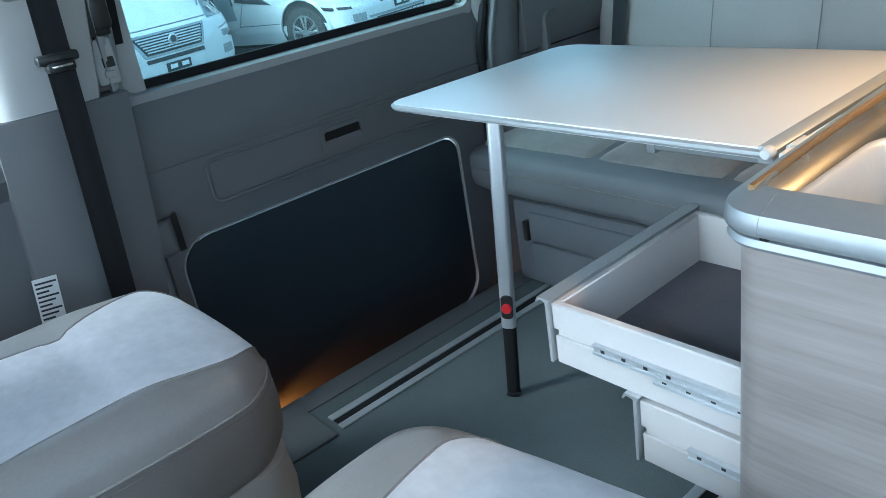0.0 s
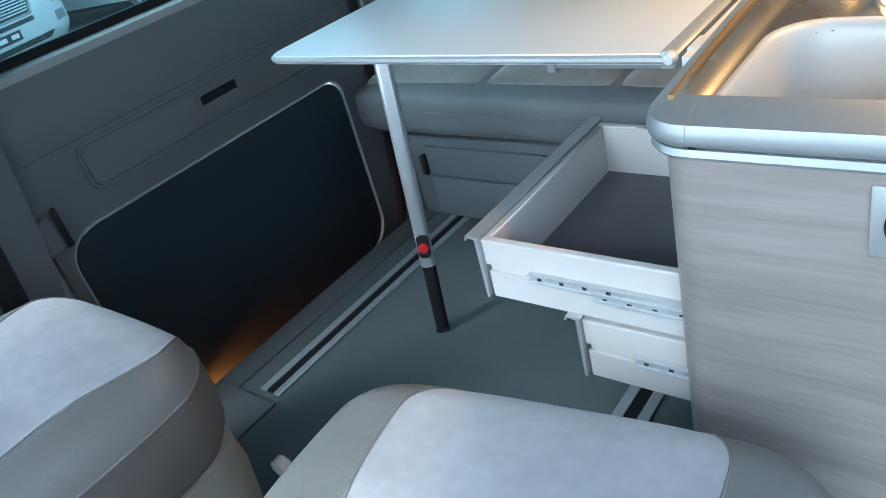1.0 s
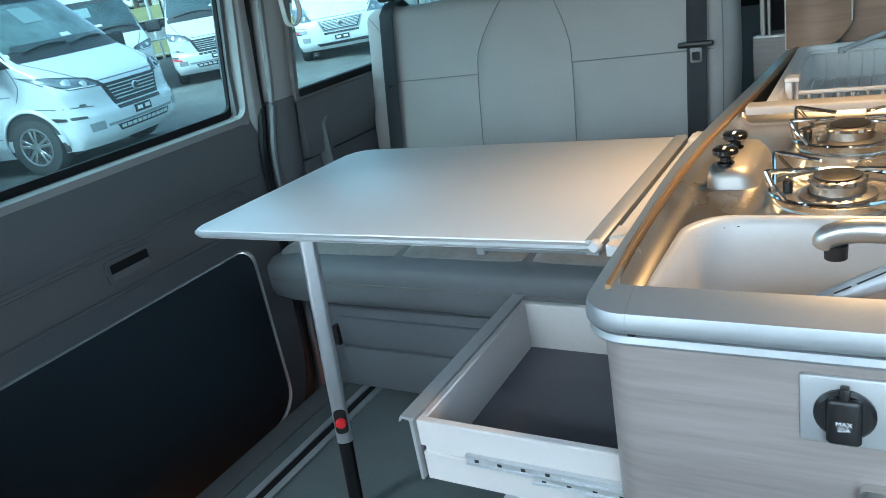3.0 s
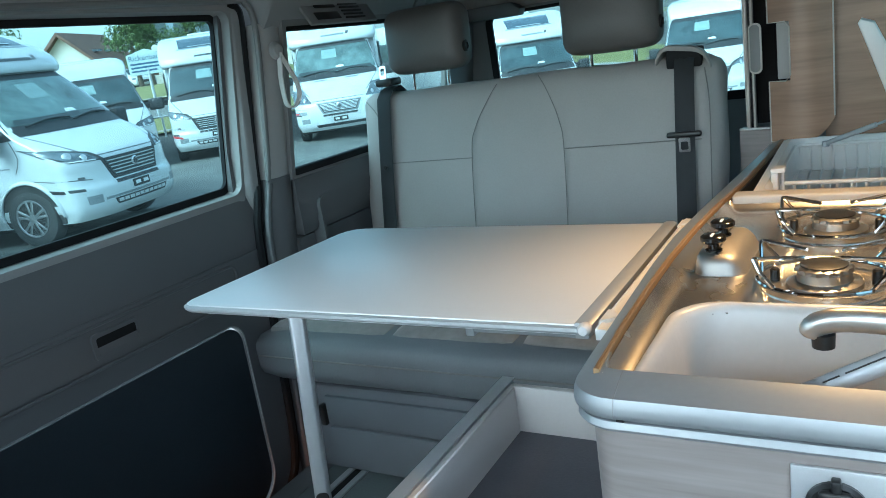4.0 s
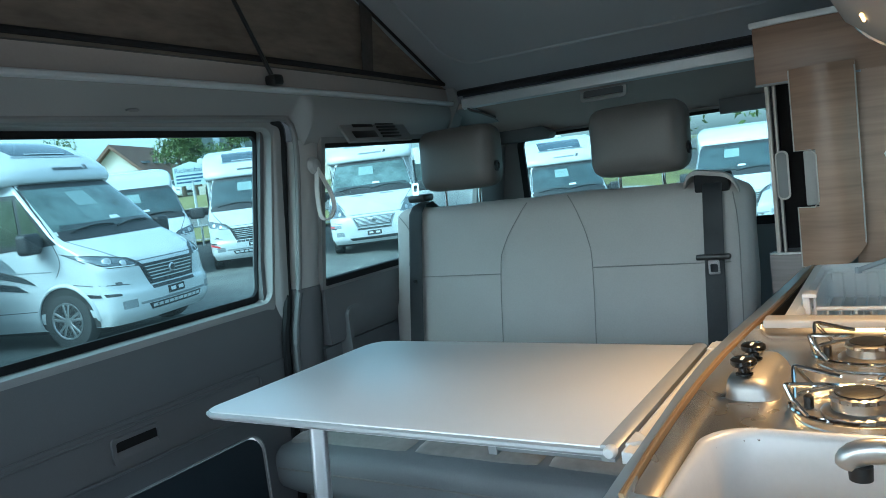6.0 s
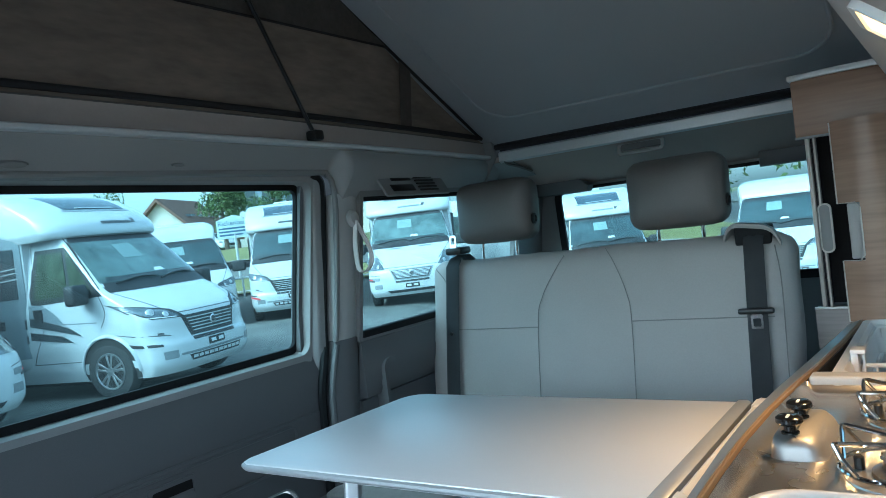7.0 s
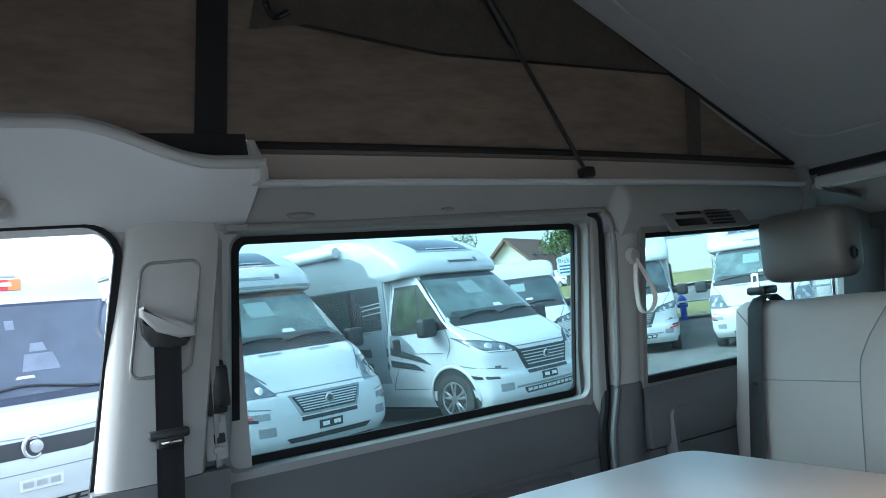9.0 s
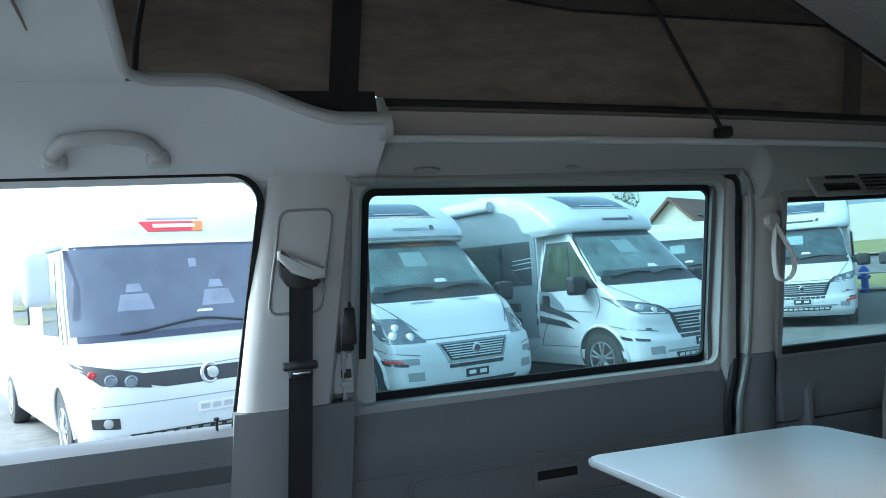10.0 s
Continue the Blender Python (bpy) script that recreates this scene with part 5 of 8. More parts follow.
# hob: two burners, wire pan rests, knob console
def burner(cx, cy):
    e = empty("gas_burner", (cx, cy, HZ), "gas burner with a chrome wire pan rest", "burner", "gas burners")
    z = HZ - 0.008
    bm = nb()
    lathe(bm, [(0, 0), (0.075, 0.0), (0.074, 0.002), (0.05, 0.001), (0, 0.001)], (cx, cy, z), 36)
    part("drip_ring", bm, "steel", e)
    bm = nb()
    lathe(bm, [(0, 0.001), (0.044, 0.001), (0.044, 0.006), (0.036, 0.009), (0.032, 0.009), (0.031, 0.020), (0.0, 0.020)], (cx, cy, z), 32)
    part("burner_base", bm, "steel_dark", e)
    bm = nb()
    prof = []
    k = 32
    lo, hi, tp = [], [], []
    for i in range(k):
        rr = 0.034 if i % 2 else 0.030
        c, s = math.cos(2 * math.pi * i / k), math.sin(2 * math.pi * i / k)
        lo.append(bm.verts.new((cx + rr * c, cy + rr * s, z + 0.0205)))
        hi.append(bm.verts.new((cx + rr * c, cy + rr * s, z + 0.025)))
        tp.append(bm.verts.new((cx + 0.026 * c, cy + 0.026 * s, z + 0.028)))
    for i in range(k):
        j = (i + 1) % k
        bm.faces.new((lo[i], lo[j], hi[j], hi[i]))
        bm.faces.new((hi[i], hi[j], tp[j], tp[i]))
    bm.faces.new(tp)
    bm.faces.new(lo)
    cap = part("burner_cap", bm, "steel_dark", e, "toothed steel burner crown")
    bm = nb()
    lathe(bm, [(0, 0), (0.0275, 0), (0.0275, 0.0012), (0.024, 0.0022), (0, 0.0026)], (cx, cy, z + 0.0277), 32)
    part("cap_plate", bm, "black", cap, "dark enamelled cap")
    for sx in (-1, 1):
        bm = nb()
        lathe(bm, [(0, 0), (0.006, 0), (0.006, 0.016), (0.004, 0.018), (0, 0.018)], (cx + sx * 0.058, cy + 0.012, z), 10)
        part("igniter", bm, "black", e)
    # wire ring with four bent fingers
    rest = nb()
    tube(rest, [(cx + 0.078 * math.cos(a), cy + 0.072 * math.sin(a), z + 0.012) for a in frange(0, 2 * math.pi * 35 / 36, 36)], 0.003, 8, True)
    w = part("wire_ring", rest, "chrome", e, "chrome wire ring")
    for sx in (-1, 1):
        for sy in (-1, 1):
            bm = nb()
            apex = (cx + sx * 0.076, cy + sy * 0.040, z + 0.046)
            inner = (cx + sx * 0.020, cy + sy * 0.017, z + 0.041)
            tube(bm, [(cx + sx * 0.074, cy + sy * 0.012, z + 0.012), (cx + sx * 0.0765, cy + sy * 0.036, z + 0.043), apex, (cx + sx * 0.071, cy + sy * 0.040, z + 0.0465), inner], 0.0029, 8)
            tube(bm, [apex, (cx + sx * 0.068, cy + sy * 0.050, z + 0.032), (cx + sx * 0.052, cy + sy * 0.054, z + 0.012)], 0.0029, 8)
            part("finger", bm, "chrome", w)
    return e


burner(0.620, 1.012)
burner(0.622, 1.254)
e = empty("hob_console", (0.50, 1.2, HZ), "steel console with two black gas knobs", "hob control")
bm = nb()
rows = []
for grow, dz in ((0.016, -0.008), (0.008, -0.0055), (0.003, 0.002), (0.001, 0.014), (-0.002, 0.021), (-0.007, 0.0255), (-0.015, 0.0275)):
    lp = rrect(0.456 - grow * 0.5, 0.520 + grow, 1.042 - grow, 1.205 + grow, 0.022, 6)
    rows.append([bm.verts.new((u, v, HZ - 0.008 + dz - 0.010 * max(0, min(1, (u - 0.504) / 0.02)) * (dz > 0.003))) for u, v in lp])
for A, B in zip(rows, rows[1:]):
    for j in range(len(A)):
        bm.faces.new((A[j], A[(j + 1) % len(A)], B[(j + 1) % len(A)], B[j]))
bm.faces.new(rows[-1])
part("housing", bm, "steel_satin", e)
for cy in (1.070, 1.147):
    bm = nb()
    lathe(bm, [(0, 0), (0.0115, 0), (0.0115, 0.005), (0.008, 0.007), (0.0075, 0.013), (0.0150, 0.0155), (0.0172, 0.0185), (0.0170, 0.0240), (0.014, 0.0265), (0, 0.027)], (0.479, cy, HZ + 0.0165), 28)
    k1 = part("knob", bm, "black_gloss", e, "glossy black gas knob")
    bm = nb()
    bx(bm, 0.477, 0.481, cy - 0.014, cy + 0.002, HZ + 0.0432, HZ + 0.0444, 0.0008, 1)
    part("pointer", bm, "white_print", k1)

# table rail on the aisle side of the kitchen
e = empty("table_rail", (0.385, 1.15, WT - 0.02), "silver table rail along the kitchen edge", "rail")
bm = nb()
prism(bm, [(0.367, TZ - 0.016), (0.367, TZ - 0.001), (0.371, TZ + 0.001), (0.374, TZ - 0.002), (0.404, TZ - 0.002), (0.404, TZ - 0.016)], "y", TY0 - 0.012, TY1 + 0.03, 0.0015)
part("profile", bm, "table", e)
for cy in (TY0 + 0.03, TY1 - 0.01):
    bm = nb()
    prism(bm, [(0.366 + 0.020 * max(0, math.sin(math.pi * i / 10)), cy - 0.022 + 0.044 * i / 10) for i in range(11)], "z", TZ - 0.0025, TZ + 0.003, 0.001, 1)
    part("clip", bm, "white", e, "pale semicircular clip")

# cool box: divider bar, open tub with a wire basket
e = empty("cool_box", (0.65, 1.78, 0.6), "open white cool box set into the worktop", "cool box")
bm = nb()
bx(bm, 0.452, 0.85, 1.396, 1.438, WT - 0.012, WT + 0.007, 0.005, 3)
part("front_bar", bm, "trim_light", e)
bm = nb()
rows = []
for ins, dz in ((-0.022, -0.004), (-0.020, 0.001), (-0.004, 0.002), (0.003, -0.006), (0.012, -0.12), (0.03, -0.14)):
    lp = rrect(0.500 + ins, 0.83 - ins, 1.452 + ins, 1.985 - ins, 0.03, 6)
    rows.append([bm.verts.new((u, v, WT + dz)) for u, v in lp])
for A, B in zip(rows, rows[1:]):
    for j in range(len(A)):
        bm.faces.new((A[j], A[(j + 1) % len(A)], B[(j + 1) % len(A)], B[j]))
bm.faces.new(rows[-1])
part("tub", bm, "white", e, "white plastic tub")
bk = empty("wire_basket", (0.65, 1.8, 0.70), "white coated wire basket hanging in the cool box", "basket")
bm = nb()
tube(bm, [(u, v, WT - 0.012) for u, v in rrect(0.505, 0.82, 1.57, 1.975, 0.02, 4)], 0.0042, 8, True)
part("upper_wire", bm, "white", bk)
bm = nb()
tube(bm, [(u, v, WT - 0.072) for u, v in rrect(0.510, 0.815, 1.575, 1.97, 0.02, 4)], 0.003, 8, True)
part("lower_wire", bm, "white", bk)
for k in range(13):
    x = 0.515 + k * 0.024
    bm = nb()
    tube(bm, [(x, 1.975, WT - 0.012), (x, 1.97, WT - 0.072), (x, 1.575, WT - 0.072), (x, 1.57, WT - 0.012)], 0.0026, 6)
    part("wire", bm, "white", bk)
bm = nb()
bx(bm, 0.500, 0.513, 1.545, 1.572, WT - 0.020, WT + 0.020, 0.003)
bx(bm, 0.500, 0.526, 1.540, 1.577, WT + 0.014, WT + 0.023, 0.003)
bx(bm, 0.516, 0.522, 1.566, 1.574, WT - 0.080, WT + 0.016, 0.002)
part("hanger", bm, "white", bk)

# drawers pulled out into the aisle
def drawer(xf, y0, y1, z0, z1, back, name_label):
    e = empty("drawer", (xf, y0, z0), name_label, "drawer", "open drawers")
    w = 0.013
    zg0, zg1 = z0 + (z1 - z0) * 0.47, z0 + (z1 - z0) * 0.57
    bm = nb()
    bx(bm, xf + 0.004, back, y0, y0 + w, zg1, z1, 0.002, 1)
    bx(bm, xf + 0.010, back, y0 + 0.004, y0 + w, zg0, zg1)
    bx(bm, xf + 0.006, back, y0, y0 + w, z0, zg0, 0.002, 1)
    part("side", bm, "drawer", e, "cream white side")
    bm = nb()
    bx(bm, xf + 0.004, back, y1 - w, y1, z0, z1, 0.002, 1)
    part("side", bm, "drawer", e, "cream white side")
    bm = nb()
    bx(bm, xf + 0.004, xf + 0.016, y0 + w, y1 - w, z0, z1, 0.002, 1)
    part("front", bm, "drawer", e)
    bm = nb()
    bx(bm, xf + 0.016, back, y0 + w, y1 - w, z0 + 0.004, z0 + 0.012)
    part("bottom", bm, "mat", e, "anthracite ribbed mat")
    bm = nb()
    bx(bm, back - w, back, y0 + w, y1 - w, z0 + 0.012, z1, 0.002, 1)
    part("back", bm, "drawer", e)
    bm = nb()
    prism(bm, [(xf - 0.001, z0 + 0.002), (xf - 0.001, z1 + 0.002), (xf - 0.012, z1 + 0.004), (xf - 0.016, z1 - 0.002), (xf - 0.018, z1 - 0.001), (xf - 0.014, z1 + 0.007), (xf + 0.008, z1 + 0.007), (xf + 0.004, z1 + 0.001), (xf + 0.003, z0 + 0.002)], "y", y0 - 0.006, y1 + 0.006)
    part("grip_profile", bm, "alu", e, "aluminium grip profile")
    for (xs, zz, th) in ((xf + 0.075, zg0 + 0.004, 0.006), (xf + 0.165, zg0 - 0.006, 0.008)):
        bm = nb()
        bx(bm, xs, back, y0 - 0.008, y0 + 0.0, zz - 0.006, zz - 0.003, 0.0005, 1)
        bx(bm, xs, back, y0 - 0.008, y0 + 0.0, zz + 0.006, zz + 0.009, 0.0005, 1)
        bx(bm, xs, back, y0 - 0.004, y0 - 0.0005, zz - 0.003, zz + 0.006)
        s1 = part("runner", bm, "galv", e, "zinc plated drawer runner")
        for k in range(8):
            bm = nb()
            bx(bm, xs + 0.012 + k * 0.016, xs + 0.018 + k * 0.016, y0 - 0.0055, y0 - 0.004, zz - 0.001, zz + 0.004, 0.0005, 1)
            part("ball_slot", bm, "galv" if k % 2 else "black", s1)
    bm = nb()
    lathe(bm, [(0, 0), (0.006, 0), (0.005, 0.003), (0, 0.004)], (xf + 0.21, y1 - w, (z0 + z1) / 2 + 0.01), 12, Matrix.Rotation(radians(90), 4, "X"))
    part("screw", bm, "chrome", e)
    return e


drawer(0.147, 0.686, 1.040, 0.437, 0.530, 0.60, "cream white drawer pulled out, empty, with a dark mat")
drawer(0.281, 0.686, 1.040, 0.335, 0.430, 0.66, "cream white lower drawer pulled out less far")

# corner cupboard behind the kitchen, with its open roller front and curved door
cup = empty("corner_cupboard", (0.62, 2.2, 0.74), "oak corner cupboard with a half open sliding door", "cupboard")
CY = 2.05
bm = nb()
prism(bm, [(0.372, CY), (0.46, CY - 0.012), (0.60, CY - 0.01), (0.855, CY + 0.02), (0.855, CY + 0.04), (0.372, CY + 0.04)], "z", 1.188, 1.325, 0.002, 1)
part("fascia", bm, "wood_dark", cup, "oak fascia")
bm = nb()
bx(bm, 0.372, 0.60, CY - 0.012, CY + 0.02, 1.183, 1.188)
part("fascia_edge", bm, "piping", cup)
bm = nb()
prism(bm, [(0.366, CY - 0.004), (0.46, CY - 0.020), (0.60, CY - 0.020), (0.855, CY + 0.01), (0.855, CY + 0.05), (0.366, CY + 0.05)], "z", 1.3255, 1.340, 0.003)
part("top_strip", bm, "rail_silver", cup, "silver strip")
bm = nb()
bx(bm, 0.568, 0.855, CY - 0.006, CY + 0.036, 0.60, 1.188)
part("wall_panel", bm, "wood_dark", cup, "oak wall panel")
bm = nb()
prism(bm, [(0.372, CY), (0.42, CY - 0.008), (0.50, CY - 0.004), (0.50, CY + 0.05), (0.372, CY + 0.05)], "z", 0.60, 0.765, 0.002, 1)
part("base_panel", bm, "wood", cup, "pale base panel")
bm = nb()
tube(bm, [(0.373, CY - 0.001, 0.767), (0.42, CY - 0.009, 0.767), (0.47, CY - 0.006, 0.767)], 0.003, 6)
part("base_edge", bm, "white", cup)
# inside and roller side are near black to stand for the cupboard's shade
bm = nb()
bx(bm, 0.385, 0.60, CY + 0.10, CY + 0.12, 0.765, 1.188)
part("inside", bm, "canvas_band", cup, "black sheet for the shade inside the cupboard")
bm = nb()
bx(bm, 0.388, 0.398, CY + 0.012, CY + 0.035, 0.766, 1.187, 0.002)
bx(bm, 0.405, 0.411, CY + 0.012, CY + 0.035, 0.766, 1.187, 0.002)
part("roller_edge", bm, "edge_band", cup, "aluminium edge of the roller front")
bm = nb()
sheet(bm, frange(0.399, 0.404, 2), frange(0.768, 1.186, 3), lambda x, z: (x, CY + 0.02, z), (0, 0.4, 0))
part("roller_side", bm, "canvas_band", cup)
bm = nb()
prism(bm, rrect(0.403, 0.430, 0.903, 1.020, 0.012, 4), "y", CY + 0.0, CY + 0.018, 0.003)
part("roller_grip", bm, "trim_mid", cup, "taupe grip")
bm = nb()
ring(bm, rrect(0.402, 0.432, 0.901, 1.022, 0.013, 4), rrect(0.405, 0.428, 0.905, 1.018, 0.010, 4), lambda u, v: (u, CY - 0.003, v), (0, 0.006, 0), 1)
part("grip_rim", bm, "edge_band", cup, "pale rim of the grip")
# curved door with a notched grip
bm = nb()


def door_y(x):
    return CY - 0.028 - 0.03 * math.sin(max(0, min(1, (x - 0.44) / 0.17)) * math.pi)


x_d0, x_d1, n0, n1 = 0.450, 0.589, 0.882, 1.018
sheet(bm, frange(x_d0, x_d1, 14), frange(n1, 1.212, 4), lambda x, z: (x, door_y(x), z), (0, 0.012, 0))
sheet(bm, frange(x_d0 + 0.048, x_d1, 10), frange(n0, n1, 4), lambda x, z: (x, door_y(x), z), (0, 0.012, 0))
sheet(bm, frange(x_d0, x_d1, 14), frange(0.735, n0, 6), lambda x, z: (x, door_y(x), z + 0.05 * max(0, (x - 0.515) / 0.074) ** 2.5 * (n0 - z) / (n0 - 0.735)), (0, 0.012, 0))
d1 = part("curved_door", bm, "wood_dark", cup, "curved oak door")
bm = nb()
g0, g1 = x_d0 + 0.038, x_d0 + 0.048
tube(bm, [(x_d0, door_y(x_d0), 1.21), (x_d0, door_y(x_d0), n1)] + [(x, door_y(x) - 0.001, z) for x, z in ((g0, n1), (g1, n1 - 0.012), (g1, n0 + 0.012), (g0, n0))] + [(x_d0, door_y(x_d0), n0), (x_d0, door_y(x_d0), 0.737)] + [(x, door_y(x), 0.736) for x in frange(x_d0 + 0.02, 0.51, 4)], 0.0018, 6)
tube(bm, [(x_d1, door_y(x_d1) - 0.001, 1.20), (x_d1, door_y(x_d1) - 0.001, 0.79)], 0.0018, 6)
part("door_edge", bm, "edge_band", d1, "pale edge band")
bm = nb()
bx(bm, x_d0 + 0.018, x_d0 + 0.05, CY - 0.024, CY - 0.006, n0 + 0.002, n1 - 0.002, 0.003)
part("grip_cup", bm, "trim_light", d1, "grey grip recess")
# raised lid on its stay and light console over the kitchen
lid = empty("hob_cover", (0.80, 1.3, 0.76), "pale worktop lid raised against the side wall", "cover")
lm = Matrix.Translation((0.80, 0, 0.76)) @ Matrix.Rotation(radians(-22), 4, "Y")
bm = nb()
bx(bm, -0.012, 0.006, 1.05, 1.62, 0.0, 0.245, 0.004, m=lm)
part("lid_panel", bm, "trim_mid", lid)
bm = nb()
bx(bm, -0.016, -0.012, 1.58, 1.625, 0.06, 0.245, 0.001, 1, m=lm)
part("lid_edge", bm, "alu_soft", lid)
bm = nb()
tube(bm, [(0.5745, 1.92, 0.741), (0.674, 1.86, 0.785)], 0.0055, 10)
tube(bm, [(0.674, 1.86, 0.785), (0.73, 1.826, 0.810)], 0.0028, 8)
tube(bm, [(0.5740, 1.92, 0.734), (0.5742, 1.92, 0.746)], 0.0075, 10)
part("stay", bm, "stay_grey", lid, "metal lid stay")
con = empty("light_console", (0.72, 1.4, 1.25), "pale console with a warm lamp over the kitchen", "console")
bm = nb()
prism(bm, [(0.60, 1.335), (0.585, 1.30), (0.60, 1.25), (0.66, 1.20), (0.74, 1.17), (0.855, 1.16), (0.855, 1.335)], "y", 0.66, 1.60, 0.015, 3)
part("console_body", bm, "trim_light", con)
bm = nb()
tube(bm, spline([(0.605, 1.602, 1.262), (0.635, 1.606, 1.222), (0.68, 1.608, 1.192), (0.74, 1.608, 1.172)], 5), 0.006, 8)
part("end_lip", bm, "chrome", con, "bright metal lip")
bm = nb()
prism(bm, [(0.645, 1.006), (0.650, 1.013), (0.672, 1.004), (0.790, 0.745), (0.735, 0.745)], "y", 1.66, 1.74, 0.003)
part("bracket", bm, "white", lid, "white corner bracket")
bm = nb()
mm = Matrix.Translation((0.6515, 0.80, 1.2062)) @ Matrix.Rotation(radians(-50.2), 4, "Y")
bx(bm, -0.006, 0.0, -0.055, 0.055, -0.020, 0.020, 0.003, m=mm)
part("lamp_diffuser", bm, "warm_lamp", con, "glowing warm lamp cover")
bm = nb()
ring(bm, rrect(-0.062, 0.062, -0.027, 0.027, 0.008, 4), rrect(-0.055, 0.055, -0.020, 0.020, 0.004, 4), lambda u, v: mm @ Vector((-0.008, u, v)), mm.to_3x3() @ Vector((0.008, 0, 0)), 1)
part("lamp_frame", bm, "white", con, "pale lamp frame")
bm = nb()
m2 = Matrix.Translation((0.642, 1.24, 1.2142)) @ Matrix.Rotation(radians(-50.2), 4, "Y")
bx(bm, -0.004, 0.0, -0.04, 0.04, -0.0022, 0.0022, 0.001, 1, m=m2)
part("strip_lamp", bm, "warm_lamp", con, "narrow glowing strip")
lamp = bpy.data.lights.new("kitchen_lamp", "AREA")
lamp.shape, lamp.size, lamp.size_y, lamp.energy, lamp.color = "RECTANGLE", 0.14, 0.05, 0.72, (1.0, 0.50, 0.18)
lamp.spread = radians(130)
lo = new("kitchen_lamp", lamp)
lo.matrix_world = look((0.66, 1.24, 1.185), (0.61, 1.10, 0.70))
# courtesy lamp low at the entry step
e = empty("step_lamp", (-0.745, 0.575, -0.04), "small amber step lamp beside the entry", "lamp")
bm = nb()
bx(bm, -0.752, -0.738, 0.55, 0.585, -0.10, -0.03, 0.003)
part("housing", bm, "black", e)
sl = bpy.data.lights.new("step_light", "AREA")
sl.size, sl.spread, sl.energy, sl.color = 0.03, radians(70), 0.11, (1.0, 0.24, 0.03)
so = new("step_light", sl)
so.matrix_world = look((-0.770, 0.592, -0.060), (-0.83, 0.78, -0.108))

# ---- rear bench ----
bench = empty("rear_bench", (-0.2, 1.75, 0), "grey rear bench with leather and alcantara covers", "bench seat")
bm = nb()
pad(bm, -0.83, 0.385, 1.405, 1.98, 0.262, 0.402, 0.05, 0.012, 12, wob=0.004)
part("seat_cushion", bm, "bench_shaded", bench, "grey leather seat cushion, table shade in its colour")
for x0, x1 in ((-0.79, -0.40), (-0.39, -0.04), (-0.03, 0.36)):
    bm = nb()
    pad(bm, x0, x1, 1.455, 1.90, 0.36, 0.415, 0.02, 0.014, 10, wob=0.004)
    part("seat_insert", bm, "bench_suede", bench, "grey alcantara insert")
bm = nb()
tube(bm, [(x, 1.4035, 0.345) for x in frange(-0.79, 0.36, 8)], 0.0025, 6)
part("seat_seam", bm, "seam_soft", bench)
bm = nb()
bx(bm, -0.69, 0.40, 1.445, 1.95, 0.0, 0.255, 0.012)
part("base_box", bm, "bench_base", bench, "felt covered base")
for z0, z1 in ((0.012, 0.135), (0.142, 0.228)):
    bm = nb()
    bx(bm, -0.62, 0.40, 1.432, 1.447, z0, z1, 0.006)
    part("base_panel", bm, "bench_base", bench)
bm = nb()
bx(bm, -0.64, -0.622, 1.425, 1.45, 0.14, 0.20, 0.004)
part("base_lever", bm, "black", bench)
# backrest in its leaning frame
bb = Matrix.Translation((0, 1.885, 0.40)) @ Matrix.Rotation(radians(-11), 4, "X")


def back_pad(x0, x1, z0, z1, y0, y1, r, crown, mat, name, label="", wob=0.003, parent=None):
    """A cushion whose swelling side faces the front of the van."""
    q = nb()
    turn = bb @ Matrix.Rotation(radians(90), 4, "X")
    pad(q, x0, x1, z0, z1, -y1, -y0, r, crown, 30, turn, wob)
    return part(name, q, mat, parent or bench, label)


back_pad(-0.735, 0.348, 0.0, 0.588, 0.0, 0.12, 0.045, 0.012, "bench", "backrest", "", 0.005)

def on_back(x, z, off=-0.012):
    s = (1 - ((x + 0.175) / 0.56) ** 2) * (1 - ((z - 0.294) / 0.294) ** 2)
    return bb @ Vector((x, off - 0.012 * max(0, s), z))


for pts in ([(-0.335, 0.02), (-0.335, 0.36), (-0.32, 0.45), (-0.275, 0.53), (-0.25, 0.565)], [(-0.055, 0.02), (-0.055, 0.36), (-0.068, 0.45), (-0.10, 0.53), (-0.125, 0.575)], [(-0.62, 0.364), (-0.335, 0.364)], [(-0.055, 0.372), (0.30, 0.372)],
            [(-0.66, 0.40), (-0.655, 0.50), (-0.70, 0.56)], [(0.322, 0.02), (0.322, 0.30), (0.320, 0.46), (0.310, 0.545)]):
    bm = nb()
    tube(bm, spline([on_back(x, z) for x, z in pts], 5), 0.0014, 6)
    part("seam", bm, "seam_soft", bench)
